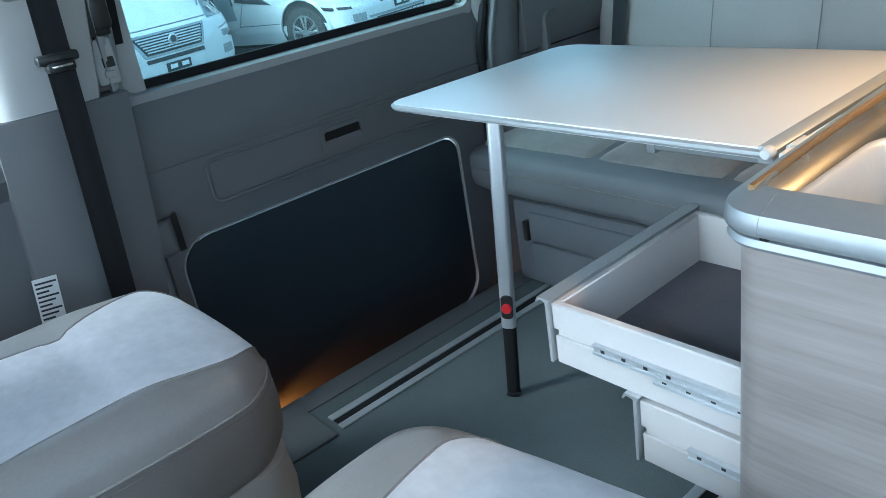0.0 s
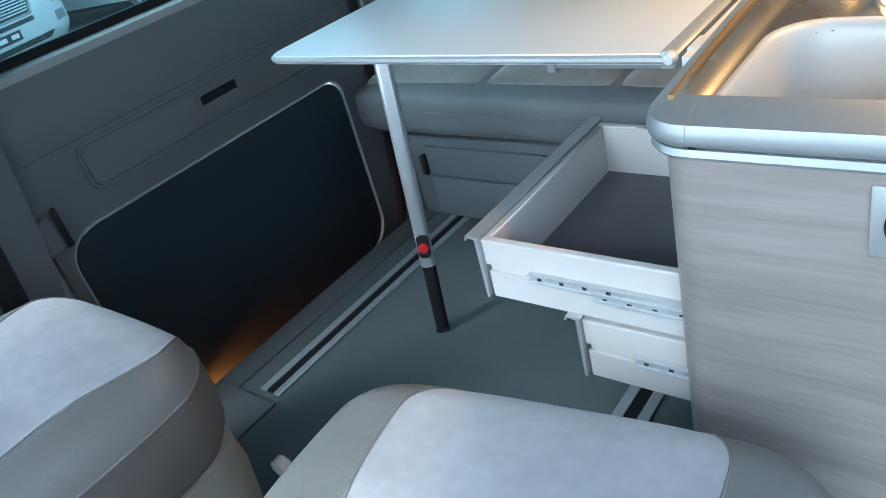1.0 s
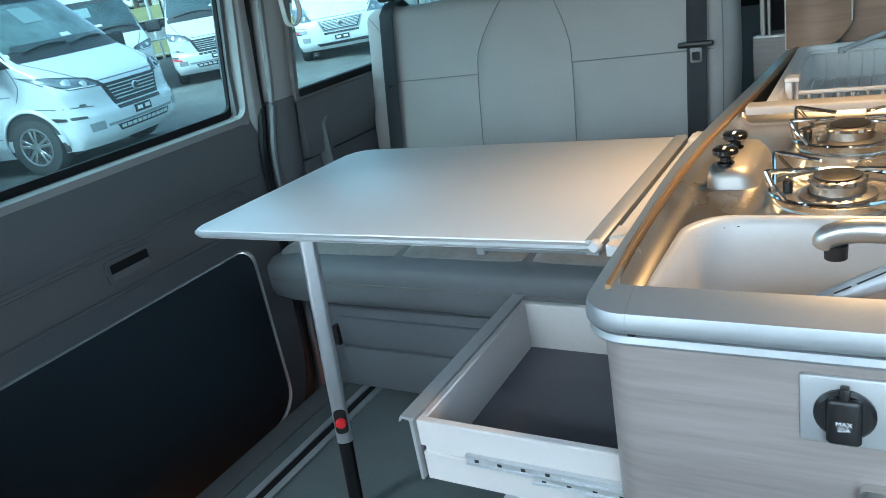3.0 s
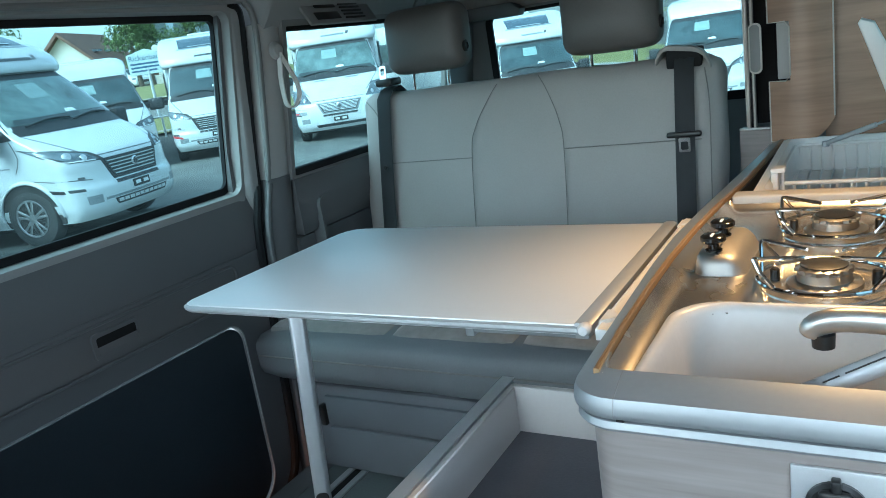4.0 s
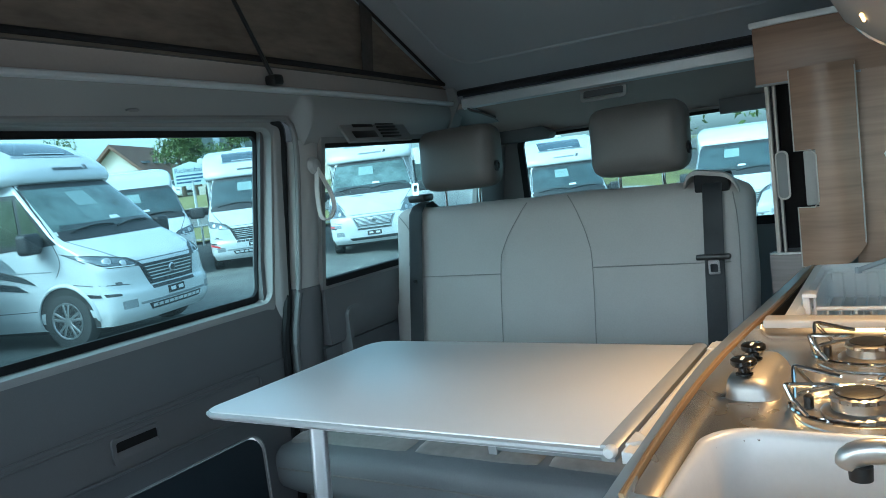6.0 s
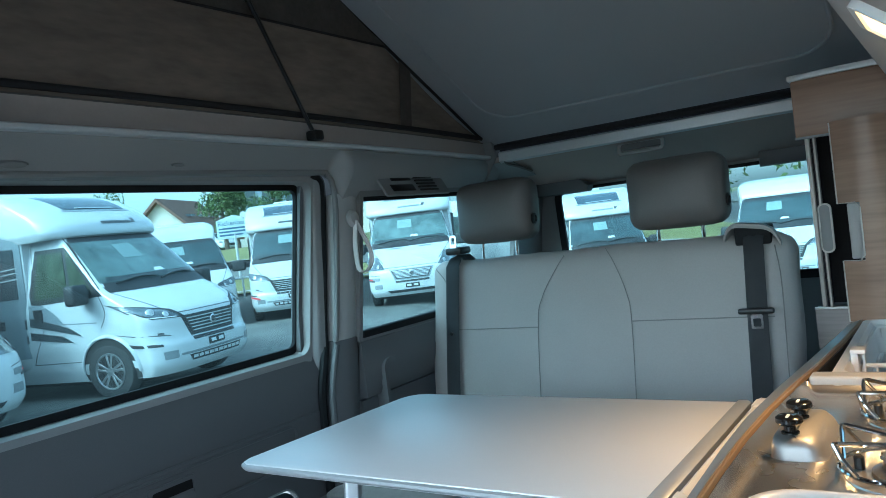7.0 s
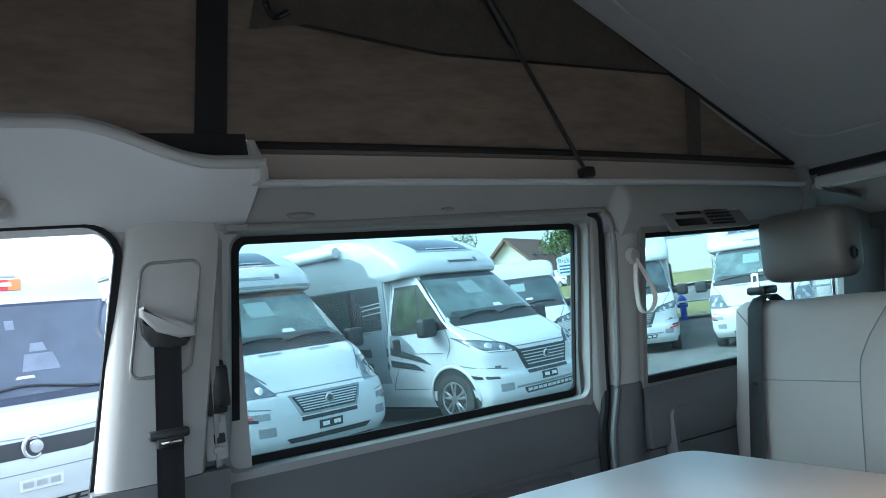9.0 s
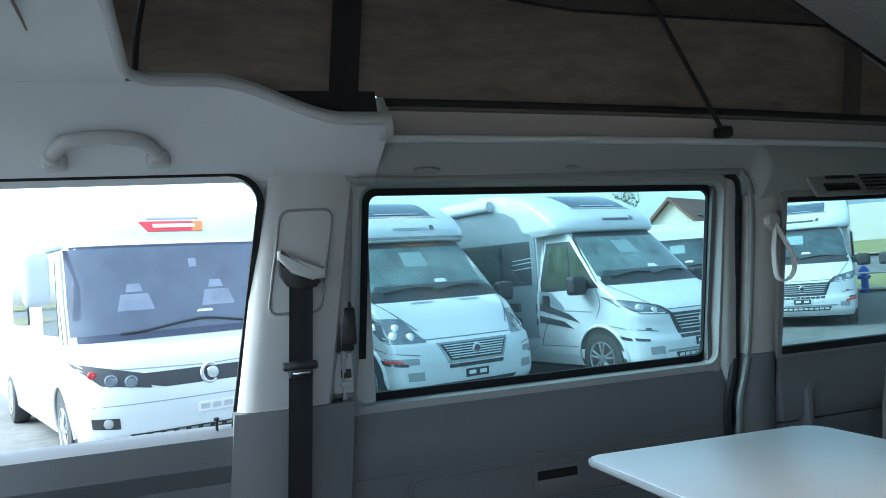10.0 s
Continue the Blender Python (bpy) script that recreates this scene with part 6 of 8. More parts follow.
# headrests
def headrest(cx, zb):
    e = empty("headrest", (cx, 2.03, 0.98), "grey leather headrest on chrome posts on the bench", "headrest", "bench headrests")
    q = nb()
    mm = Matrix.Translation((cx, 2.045, zb)) @ Matrix.Rotation(radians(-4), 4, "X") @ Matrix.Rotation(radians(90), 4, "X")
    pad(q, -0.132, 0.132, -0.005, 0.185, -0.055, 0.05, 0.04, 0.014, 10, mm, 0.002)
    part("cushion", q, "leather_dark", e)
    bm = nb()
    lathe(bm, [(0, 0), (0.017, 0), (0.017, 0.005), (0.011, 0.007), (0.010, 0.003), (0, 0.003)], (cx + 0.1305, 2.035, zb + 0.055), 18, Matrix.Rotation(radians(90), 4, "Y"))
    part("release_knob", bm, "black", e)
    for sx in (-0.06, 0.06):
        bm = nb()
        tube(bm, spline([(cx + sx, 2.045, zb + 0.02), (cx + sx, 2.04, zb - 0.02), (cx + sx + 0.004, 2.03, zb - 0.06), (cx + sx + 0.006, 2.02, zb - 0.09)], 4), 0.0055, 10)
        part("post", bm, "chrome", e, "chrome post")


headrest(-0.492, 1.018)
headrest(0.068, 1.005)
# belts on the bench
def bench_belt(x, clip, label):
    e = empty("bench_belt", (x, 1.9, 0.6), label, "seat belt", "bench belts")
    bm = nb()
    pts = [on_back(x, z, -0.018) for z in frange(0.02, 0.56, 14)] + [bb @ Vector((x, 0.004, 0.590)), bb @ Vector((x, 0.045, 0.592 if clip else 0.606)), bb @ Vector((x, 0.10, 0.585))]
    rows = [[bm.verts.new(p + Vector((u, 0.0012 * math.cos(u * 260), 0))) for u in frange(-0.024, 0.024, 5)] for p in pts]
    for A, B in zip(rows, rows[1:]):
        for j in range(4):
            bm.faces.new((A[j], A[j + 1], B[j + 1], B[j]))
    bmesh.ops.solidify(bm, geom=bm.faces[:], thickness=0.0022)
    part("webbing", bm, "belt_grey", e)
    if clip:
        p = on_back(x, clip, -0.024)
        bm = nb()
        bx(bm, p.x - 0.042, p.x + 0.042, p.y - 0.012, p.y + 0.004, p.z + 0.004, p.z + 0.018, 0.005)
        part("tongue_cover", bm, "black", e)
        bm = nb()
        ring(bm, rrect(p.x - 0.013, p.x + 0.015, p.z - 0.032, p.z + 0.004, 0.004, 3), rrect(p.x - 0.008, p.x + 0.010, p.z - 0.026, p.z - 0.006, 0.003, 3), lambda u, v: (u, p.y - 0.009, v), (0, 0.002, 0), 1)
        part("tongue", bm, "chrome", e)
        bm = nb()
        sheet(bm, frange(-1, 1, 17), frange(0, 1, 7), lambda u, v: (x - 0.004 + 0.060 * u + 0.006 * u * (1 - v), 1.962 + 0.09 * v + 0.014 * u * u, 1.002 - 0.008 * (1 - v) ** 2 - 0.026 * v * v - 0.040 * abs(u) ** 5 - 0.010 * u), (0, 0.003, -0.011))
        part("guide_arch", bm, "bench", e, "padded grey belt guide")
        bm = nb()
        bx(bm, x - 0.046, x + 0.040, 1.985, 2.035, 0.940, 0.988, 0.006)
        part("guide_slot", bm, "rubber", e)
    else:
        bm = nb()
        bx(bm, x - 0.03, x + 0.03, 1.985, 2.05, 0.988, 1.012, 0.008)
        part("guide", bm, "black", e)
        bm = nb()
        ring(bm, rrect(x - 0.012, x + 0.012, 1.008, 1.05, 0.006, 3), rrect(x - 0.007, x + 0.007, 1.022, 1.043, 0.004, 3), lambda u, v: (u, 1.99 + 0.1 * (v - 1.0), v), (0, 0.003, 0), 1)
        part("tongue", bm, "chrome", e)
        p = on_back(x, 0.352, -0.021)
        bm = nb()
        lathe(bm, [(0, 0), (0.006, 0), (0.006, 0.003), (0, 0.004)], p, 10, Matrix.Rotation(radians(90), 4, "X"))
        part("stop_button", bm, "black", e)
    return e


bench_belt(-0.632, 0, "dark grey seat belt on the bench, tongue at the top")
bench_belt(0.262, 0.375, "dark grey seat belt on the bench with its tongue halfway")

# ---- turned front seats ----
def front_seat(cx, yf, w, label, turn=0, narrow=0.62, widen=0.20, shift=0.07):
    e = empty("captain_chair", (cx, yf - 0.25, 0), label, "seat", "front seats")
    h = w / 2
    zb, zt, r, crease = 0.425, 0.486, 0.075, yf - 0.225
    rows = [(yf - 0.54 + (0.54 - r) * i / 26, 0.0) for i in range(26)] + [(yf - r + r * math.sin(a), a) for a in frange(0, math.pi / 2, 12)]

    def seam_w(y):
        """Share of the half width that the insert takes: narrowest at the crease."""
        d = y - crease
        return narrow + (widen * min(1.0, d / 0.17) ** 0.8 if d > 0 else 0.14 * min(1.0, -d / 0.25))

    def seam_s(y):
        """Sideways shift of the insert, fading towards the front edge."""
        return shift * max(0.0, min(1.0, (yf - y) / 0.2))

    def top(q, y, a):
        """The cushion's surface; q from -1 to 1 across it, y along it, a the turn over the front edge."""
        hw = h - 0.085 * (1 - math.cos(a)) - 0.018 * max(0.0, (y - crease) / 0.215) ** 2
        k = abs(q)
        fall = (1 - max(0.0, (k - 0.74) / 0.26) ** 2.4) ** 0.5 if k < 1 else 0.0
        z = (zt - zb) * fall
        bol = 0.014 - 0.010 * max(0.0, min(1.0, (y - crease) / 0.15))
        z += bol * math.exp(-((k - 0.80) / 0.13) ** 2)
        z += 0.010 * (1 - k * k) * max(0.0, min(1.0, (y - crease) / 0.05)) * (1 - max(0, (y - crease) / 0.215) ** 3)
        if k < seam_w(y) + 0.02:
            z -= 0.008 * math.exp(-((y - crease) / 0.011) ** 2) * min(1.0, (seam_w(y) + 0.02 - k) / 0.1)
        z *= max(0.0, math.cos(a)) ** 0.75
        x = cx + hw * q
        z += 0.0025 * noise.noise(Vector((x * 9, y * 9, 1.5))) * math.cos(a) * fall
        return Vector((x, y - 0.022 * k ** 3 * math.cos(a) * (y > yf - 0.3) * max(0, (y - yf + 0.3) / 0.3), zb + z))

    def strip_part(lo, hi, n, mat, name, lab):
        q = nb()
        G = [[q.verts.new(top(lo(y) + (hi(y) - lo(y)) * (1 - (1 - j / (n - 1)) ** 1.0), y, a)) for j in range(n)] for y, a in rows]
        for A, B in zip(G, G[1:]):
            for j in range(n - 1):
                q.faces.new((A[j], A[j + 1], B[j + 1], B[j]))
        bmesh.ops.solidify(q, geom=q.faces[:], thickness=0.006)
        return part(name, q, mat, e, lab)

    strip_part(lambda y: seam_s(y) - seam_w(y), lambda y: seam_s(y) + seam_w(y), 25, "suede", "insert", "light grey alcantara insert")
    strip_part(lambda y: -1.0, lambda y: seam_s(y) - seam_w(y), 16, "leather", "side_bolster", "padded leather side bolster")
    strip_part(lambda y: seam_s(y) + seam_w(y), lambda y: 1.0, 16, "leather", "side_bolster", "padded leather side bolster")
    for sg in (-1, 1):
        q = nb()
        tube(q, [top(seam_s(y) + sg * seam_w(y), y, a) + Vector((0, 0, 0.0002)) for y, a in rows[:-2]], 0.0016, 6)
        part("insert_seam", q, "seam_soft", e)
    # leather side wall below the piping, following the same plan
    edge = [top(-1.0, y, a) for y, a in rows] + [top(q, rows[-1][0], math.pi / 2) for q in frange(-0.95, 0.95, 20)] + [top(1.0, y, a) for y, a in reversed(rows)]
    q = nb()
    wall = []
    for dz, g in ((0.0, 0.0), (-0.02, 0.004), (-0.06, 0.006), (-0.10, 0.002), (-0.13, -0.012), (-0.14, -0.03)):
        wall.append([q.verts.new((cx + (p.x - cx) * (1 + g / h), p.y + g * 0.8, p.z + dz)) for p in edge])
    for A, B in zip(wall, wall[1:]):
        for j in range(len(edge) - 1):
            q.faces.new((A[j], A[j + 1], B[j + 1], B[j]))
    part("cushion_side", q, "leather_dark", e, "taupe leather side")
    q = nb()
    tube(q, [p + Vector((0, 0, 0.0)) for p in edge], 0.0028, 6)
    part("piping", q, "seam_soft", e)
    q = nb()
    tube(q, [Vector((cx + (p.x - cx) * 1.012, p.y + 0.003, p.z - 0.010)) for p in edge], 0.0008, 5)
    part("stitching", q, "seam", e)
    q = nb()
    loops = []
    for z, g in ((0.285, -0.030), (0.305, -0.018), (0.302, -0.008), (0.24, -0.004), (0.15, -0.010), (0.0, -0.03)):
        loops.append([q.verts.new((u, v, z)) for u, v in rrect(cx - h - g, cx + h + g, yf - 0.50 - g, yf - 0.012 + g, 0.075, 8)])
    for A, B in zip(loops, loops[1:]):
        for j in range(len(A)):
            q.faces.new((A[j], A[(j + 1) % len(A)], B[(j + 1) % len(A)], B[j]))
    q.faces.new(loops[0])
    q.faces.new(loops[-1])
    part("seat_box", q, "trim_mid", e, "grey plastic seat box")
    q = nb()
    lathe(q, [(0, 0), (0.016, 0), (0.016, 0.018), (0.010, 0.022), (0, 0.022)], (cx + h - 0.03, yf + 0.002, 0.19), 14, Matrix.Rotation(radians(-90), 4, "X"))
    part("tilt_knob", q, "trim_light", e)
    q = nb()
    lean = Matrix.Translation((cx, yf - 0.63, 0.42)) @ Matrix.Rotation(radians(16), 4, "X") @ Matrix.Rotation(radians(-90), 4, "X")
    pad(q, -h + 0.01, h - 0.01, -0.60, 0.0, 0.0, 0.11, 0.05, 0.01, 9, lean)
    part("backrest", q, "leather", e)
    if turn:
        e.rotation_euler = (0, 0, radians(turn))
    return e


front_seat(-0.378, 0.438, 0.475, "turned passenger seat with grey leather and pale alcantara insert", 0, 0.64, 0.18)
front_seat(0.405, 0.530, 0.565, "turned driver seat with grey leather and pale alcantara insert", 9, 0.56, 0.07, 0.0)


# ---- outside: yard, parked motorhomes, houses, trees ----
GZ = -0.55


def ground_z(x, y):
    """Level yard, rising bank to the north-west, lower behind the tailgate."""
    d = -0.77 * x + 0.64 * y
    rise = max(0.0, d - 21.0)
    dip = max(0.0, min(1.0, (y - 10.5) / 5.5)) * max(0.0, min(1.0, (x + 9.2) / 2.6))
    return GZ + min(0.095 * rise, 1.95) - 0.68 * dip


bm = nb()
gx = [-900, -300, -120, -80] + frange(-64, 24, 45) + [60, 150, 900]
gy = [-900, -200, -60] + frange(-24, 72, 49) + [120, 300, 900]
V = [[bm.verts.new((x, y, ground_z(x, y) + 0.006 * noise.noise(Vector((x * 0.4, y * 0.4, 0))))) for y in gy] for x in gx]
for i in range(len(gx) - 1):
    for j in range(len(gy) - 1):
        bm.faces.new((V[i][j], V[i + 1][j], V[i + 1][j + 1], V[i][j + 1]))
solid("ground", bm, "asphalt", "worn grey asphalt yard", "ground", "structure")


def strip(name, d0, d1, mat, label, cat, lift=0.02, w=60):
    """A band across the bank, between two distances from the van."""
    bm = nb()
    def at(d, s):
        x, y = -0.77 * d - 0.64 * s, 0.64 * d - 0.77 * s
        return (x, y, ground_z(x, y) + lift + 0.01 * noise.noise(Vector((x, y, 3))))
    sheet(bm, frange(d0, d1, 8), frange(-w, w, 40), at, (0, 0, -0.01))
    return solid(name, bm, mat, label, cat, "structure")


strip("grass_verge", 24.5, 28.2, "grass", "dry yellow grass verge", "grass", 0.05)
strip("kerb", 24.2, 24.5, "kerb", "pale concrete kerb", "kerb", 0.14)
strip("road_kerb", 34.0, 34.3, "kerb", "pale concrete kerb beside the road", "kerb", 0.14)
strip("meadow", 34.4, 75.0, "grass", "grass bank beyond the road", "grass", 0.08, 90)


# a vehicle hull: sections along its length, squared ellipses
class Shell:
    def __init__(self, sections, power=5.0):
        self.sec, self.p = sections, power

    def at(self, s):
        S = self.sec
        if s <= S[0][0]:
            return S[0][1:]
        for a, b in zip(S, S[1:]):
            if s <= b[0]:
                t = (s - a[0]) / (b[0] - a[0])
                return tuple(p + (q - p) * t for p, q in zip(a[1:], b[1:]))
        return S[-1][1:]

    def side(self, s, z):
        z0, z1, hw = self.at(s)
        q = min(1.0, abs((z - (z0 + z1) / 2) / ((z1 - z0) / 2)))
        return hw * (1 - q ** self.p) ** (1 / self.p)

    def top(self, s, y):
        z0, z1, hw = self.at(s)
        q = min(1.0, abs(y / hw))
        return (z0 + z1) / 2 + (z1 - z0) / 2 * (1 - q ** self.p) ** (1 / self.p)

    def front(self, y, z):
        lo, hi = self.sec[0][0], self.sec[-1][0]
        for _ in range(26):
            m = (lo + hi) / 2
            z0, z1, hw = self.at(m)
            if abs(y / hw) ** self.p + abs((z - (z0 + z1) / 2) / ((z1 - z0) / 2)) ** self.p <= 1:
                hi = m
            else:
                lo = m
        return hi

    def build(self, bm, m, k=40, fine=3):
        rows = []
        ss = []
        for a, b in zip(self.sec, self.sec[1:]):
            ss += [a[0] + (b[0] - a[0]) * i / fine for i in range(fine)]
        ss.append(self.sec[-1][0])
        for s in ss:
            z0, z1, hw = self.at(s)
            row = []
            for i in range(k):
                c, sn = math.cos(2 * math.pi * i / k), math.sin(2 * math.pi * i / k)
                e = 2 / self.p
                row.append(bm.verts.new(m @ Vector((-s, hw * math.copysign(abs(c) ** e, c), (z0 + z1) / 2 + (z1 - z0) / 2 * math.copysign(abs(sn) ** e, sn)))))
            rows.append(row)
        for A, B in zip(rows, rows[1:]):
            for j in range(k):
                bm.faces.new((A[j], A[(j + 1) % k], B[(j + 1) % k], B[j]))
        bm.faces.new(rows[0])
        bm.faces.new(rows[-1])

    def patch(self, bm, m, quad, kind, off=0.006, nu=8, nv=8, thick=0.02, sgn=1):
        """A plate lying on the shell: quad in (s, z) for side, (s, y) for top, (y, z) for front."""
        def uv(a, b):
            p = [(1 - a) * (1 - b), a * (1 - b), a * b, (1 - a) * b]
            return sum(w * q[0] for w, q in zip(p, quad)), sum(w * q[1] for w, q in zip(p, quad))
        def at(a, b):
            u, v = uv(a, b)
            if kind == "side":
                return m @ Vector((-u, sgn * (self.side(u, v) + off), v))
            if kind == "top":
                return m @ Vector((-u + off * 0.6, v, self.top(u, v) + off))
            return m @ Vector((-self.front(u, v) + off, u, v))
        d = {"side": Vector((0, -sgn, 0)), "top": Vector((-0.6, 0, -0.8)), "front": Vector((-1, 0, 0))}[kind]
        sheet(bm, frange(0, 1, nu), frange(0, 1, nv), at, (m.to_3x3() @ d) * thick)



def smooth_steps(pts, n=4):
    """Points through the given pairs, denser."""
    return [(p.x, p.y) for p in spline([(a, b, 0) for a, b in pts], n)]


class Nose:
    """A vehicle front: a profile of (set-back, height) bowed across the width, running on into the sides.

    A place on it is (a, z): a from -1 to 1 goes across the front, past 1 it counts metres back along the side.
    """
    def __init__(self, prof, widths, bow, back, power=2.7):
        self.prof, self.widths, self.bow, self.back, self.power = prof, widths, bow, back, power

    def lerp(self, pts, z):
        if z <= pts[0][1]:
            return pts[0][0]
        for p, q in zip(pts, pts[1:]):
            if z <= q[1]:
                return p[0] + (q[0] - p[0]) * (z - p[1]) / max(1e-6, q[1] - p[1])
        return pts[-1][0]

    def half(self, z):
        return self.lerp(self.widths, z)

    def at(self, a, z, off=0.0):
        k = min(1.0, abs(a))
        sg = 1 if a >= 0 else -1
        dep = self.lerp(self.bow, z)
        p = self.power
        s0 = self.lerp(self.prof, z) + dep * (1 - (1 - k ** p) ** (1 / 2.1))
        h = self.half(z)
        if abs(a) <= 1:
            nx, ny = (1 - k ** 6), k ** 6
            return Vector((-s0 + off * nx, sg * (h * k + off * ny), z + off * 0.35))
        return Vector((-(s0 + abs(a) - 1), sg * (h + off), z))

    def side_a(self, s, z):
        """The a of a place on the side that lies s behind the front."""
        return 1 + max(0.0, s - self.lerp(self.prof, z) - self.lerp(self.bow, z))

    def build(self, bm, m, z0, z1, na=22, nb_=10):
        zs = sorted({z for _, z in self.prof if z0 <= z <= z1} | {z0, z1})
        acr = [math.sin(math.pi / 2 * i / na) for i in range(-na, na + 1)]
        rows = []
        for z in zs:
            edge = self.lerp(self.prof, z) + self.lerp(self.bow, z)
            run = [1 + (self.back - edge) * i / nb_ for i in range(1, nb_ + 1)]
            rows.append([bm.verts.new(m @ self.at(a, z)) for a in [-r for r in reversed(run)] + acr + run])
        for A, B in zip(rows, rows[1:]):
            for j in range(len(A) - 1):
                bm.faces.new((A[j], A[j + 1], B[j + 1], B[j]))
        bm.faces.new([r[0] for r in rows] + [r[-1] for r in reversed(rows)])
        bm.faces.new(rows[0])
        bm.faces.new(rows[-1])

    def patch(self, bm, m, quad, off=0.006, nu=10, nv=8, thick=0.014):
        """A plate lying on the surface; quad holds four (a, z), counted round."""
        F, B = [], []
        for i in range(nu):
            u = i / (nu - 1)
            f, bk = [], []
            for j in range(nv):
                v = j / (nv - 1)
                w = [(1 - u) * (1 - v), u * (1 - v), u * v, (1 - u) * v]
                a, z = sum(c * q[0] for c, q in zip(w, quad)), sum(c * q[1] for c, q in zip(w, quad))
                f.append(bm.verts.new(m @ self.at(a, z, off)))
                bk.append(bm.verts.new(m @ self.at(a, z, off - thick)))
            F.append(f)
            B.append(bk)
        for i in range(nu - 1):
            for j in range(nv - 1):
                bm.faces.new((F[i][j], F[i + 1][j], F[i + 1][j + 1], F[i][j + 1]))
                bm.faces.new((B[i][j], B[i][j + 1], B[i + 1][j + 1], B[i + 1][j]))
            for j in (0, nv - 1):
                bm.faces.new((F[i][j], F[i + 1][j], B[i + 1][j], B[i][j]))
        for j in range(nv - 1):
            for i in (0, nu - 1):
                bm.faces.new((F[i][j], F[i][j + 1], B[i][j + 1], B[i][j]))


CAB_MODERN = Nose(
    smooth_steps([(0.10, 0.24), (0.02, 0.34), (0.0, 0.46), (0.0, 0.60), (0.035, 0.68), (0.05, 0.80), (0.06, 0.93), (0.10, 1.005), (0.19, 1.075), (0.40, 1.20), (0.64, 1.325), (0.73, 1.39), (0.94, 1.60), (1.20, 1.86), (1.42, 2.07), (1.52, 2.15)]),
    [(0.95, 0.24), (1.0, 0.4), (1.025, 0.7), (1.03, 1.0), (1.02, 1.25), (1.0, 1.4), (0.93, 1.8), (0.84, 2.15)],
    [(0.26, 0.24), (0.32, 0.5), (0.36, 0.8), (0.36, 1.0), (0.30, 1.1), (0.24, 1.3), (0.20, 1.6), (0.16, 2.15)], 2.75)
CAB_OLDER = Nose(
    smooth_steps([(0.10, 0.24), (0.02, 0.34), (0.0, 0.46), (0.0, 0.58), (0.012, 0.70), (0.05, 0.83), (0.12, 0.90), (0.20, 0.98), (0.34, 1.12), (0.50, 1.25), (0.68, 1.345), (0.75, 1.40), (0.96, 1.61), (1.21, 1.86), (1.42, 2.07), (1.52, 2.15)]),
    [(0.95, 0.24), (1.0, 0.4), (1.02, 0.7), (1.03, 1.0), (1.02, 1.25), (1.0, 1.4), (0.93, 1.8), (0.84, 2.15)],
    [(0.26, 0.24), (0.30, 0.5), (0.34, 0.8), (0.36, 1.0), (0.30, 1.15), (0.24, 1.3), (0.20, 1.6), (0.16, 2.15)], 2.75)
ROOF_CAP = Nose(
    smooth_steps([(1.56, 2.11), (1.45, 2.125), (1.42, 2.17), (1.435, 2.25), (1.50, 2.34), (1.72, 2.50), (2.08, 2.68), (2.55, 2.81), (3.2, 2.88)]),
    [(1.02, 2.11), (1.06, 2.2), (1.07, 2.5), (1.05, 2.7), (0.98, 2.88)],
    [(0.34, 2.11), (0.36, 2.35), (0.30, 2.88)], 3.6)
ONE_PIECE = Nose(
    smooth_steps([(0.16, 0.27), (0.05, 0.36), (0.02, 0.48), (0.0, 0.62), (0.01, 0.78), (0.05, 0.95), (0.12, 1.07), (0.24, 1.16), (0.34, 1.22), (0.42, 1.45), (0.54, 1.80), (0.66, 2.12), (0.72, 2.20), (0.84, 2.40), (1.05, 2.60), (1.45, 2.74), (2.1, 2.82)]),
    [(1.08, 0.27), (1.12, 0.6), (1.14, 1.0), (1.15, 1.6), (1.14, 2.3), (1.10, 2.6), (1.02, 2.82)],
    [(0.36, 0.27), (0.42, 0.7), (0.44, 1.0), (0.36, 1.25), (0.30, 1.8), (0.30, 2.82)], 7.2, 3.0)


def wheel(e, m, s, y, r=0.362):
    """A tyre on a dark alloy rim with pale spokes, axis across the vehicle."""
    out = 1 if y > 0 else -1
    turn = m @ Matrix.Translation((-s, y, r)) @ Matrix.Rotation(radians(-90 * out), 4, "X")
    bm = nb()
    lathe(bm, [(r * 0.62, -0.10), (r * 0.9, -0.11), (r, -0.08), (r, 0.075), (r * 0.96, 0.098), (r * 0.80, 0.110), (r * 0.64, 0.104)], (0, 0, 0), 40, turn)
    w = part("wheel", bm, "tyre", e, "black tyre with alloy rim")
    bm = nb()
    lathe(bm, [(0, 0.03), (r * 0.60, 0.03), (r * 0.62, 0.10), (r * 0.60, 0.10), (r * 0.56, 0.06), (0, 0.05)], (0, 0, 0), 36, turn)
    part("rim_bowl", bm, "plastic_dark", w)
    bm = nb()
    lathe(bm, [(r * 0.585, 0.095), (r * 0.65, 0.100), (r * 0.645, 0.112), (r * 0.60, 0.112), (r * 0.585, 0.104)], (0, 0, 0), 40, turn)
    part("rim_lip", bm, "rim", w)
    for k in range(5):
        for d in (-0.20, 0.20):
            bm = nb()
            a = 2 * math.pi * k / 5 + d + 0.3
            bx(bm, 0.05, r * 0.60, -0.016, 0.016, 0.075, 0.108, 0.004, 1, turn @ Matrix.Rotation(a, 4, "Z"))
            part("spoke", bm, "rim", w)
    bm = nb()
    lathe(bm, [(0, 0.06), (0.062, 0.06), (0.056, 0.108), (0, 0.112)], (0, 0, 0), 18, turn)
    part("hub", bm, "rim", w)


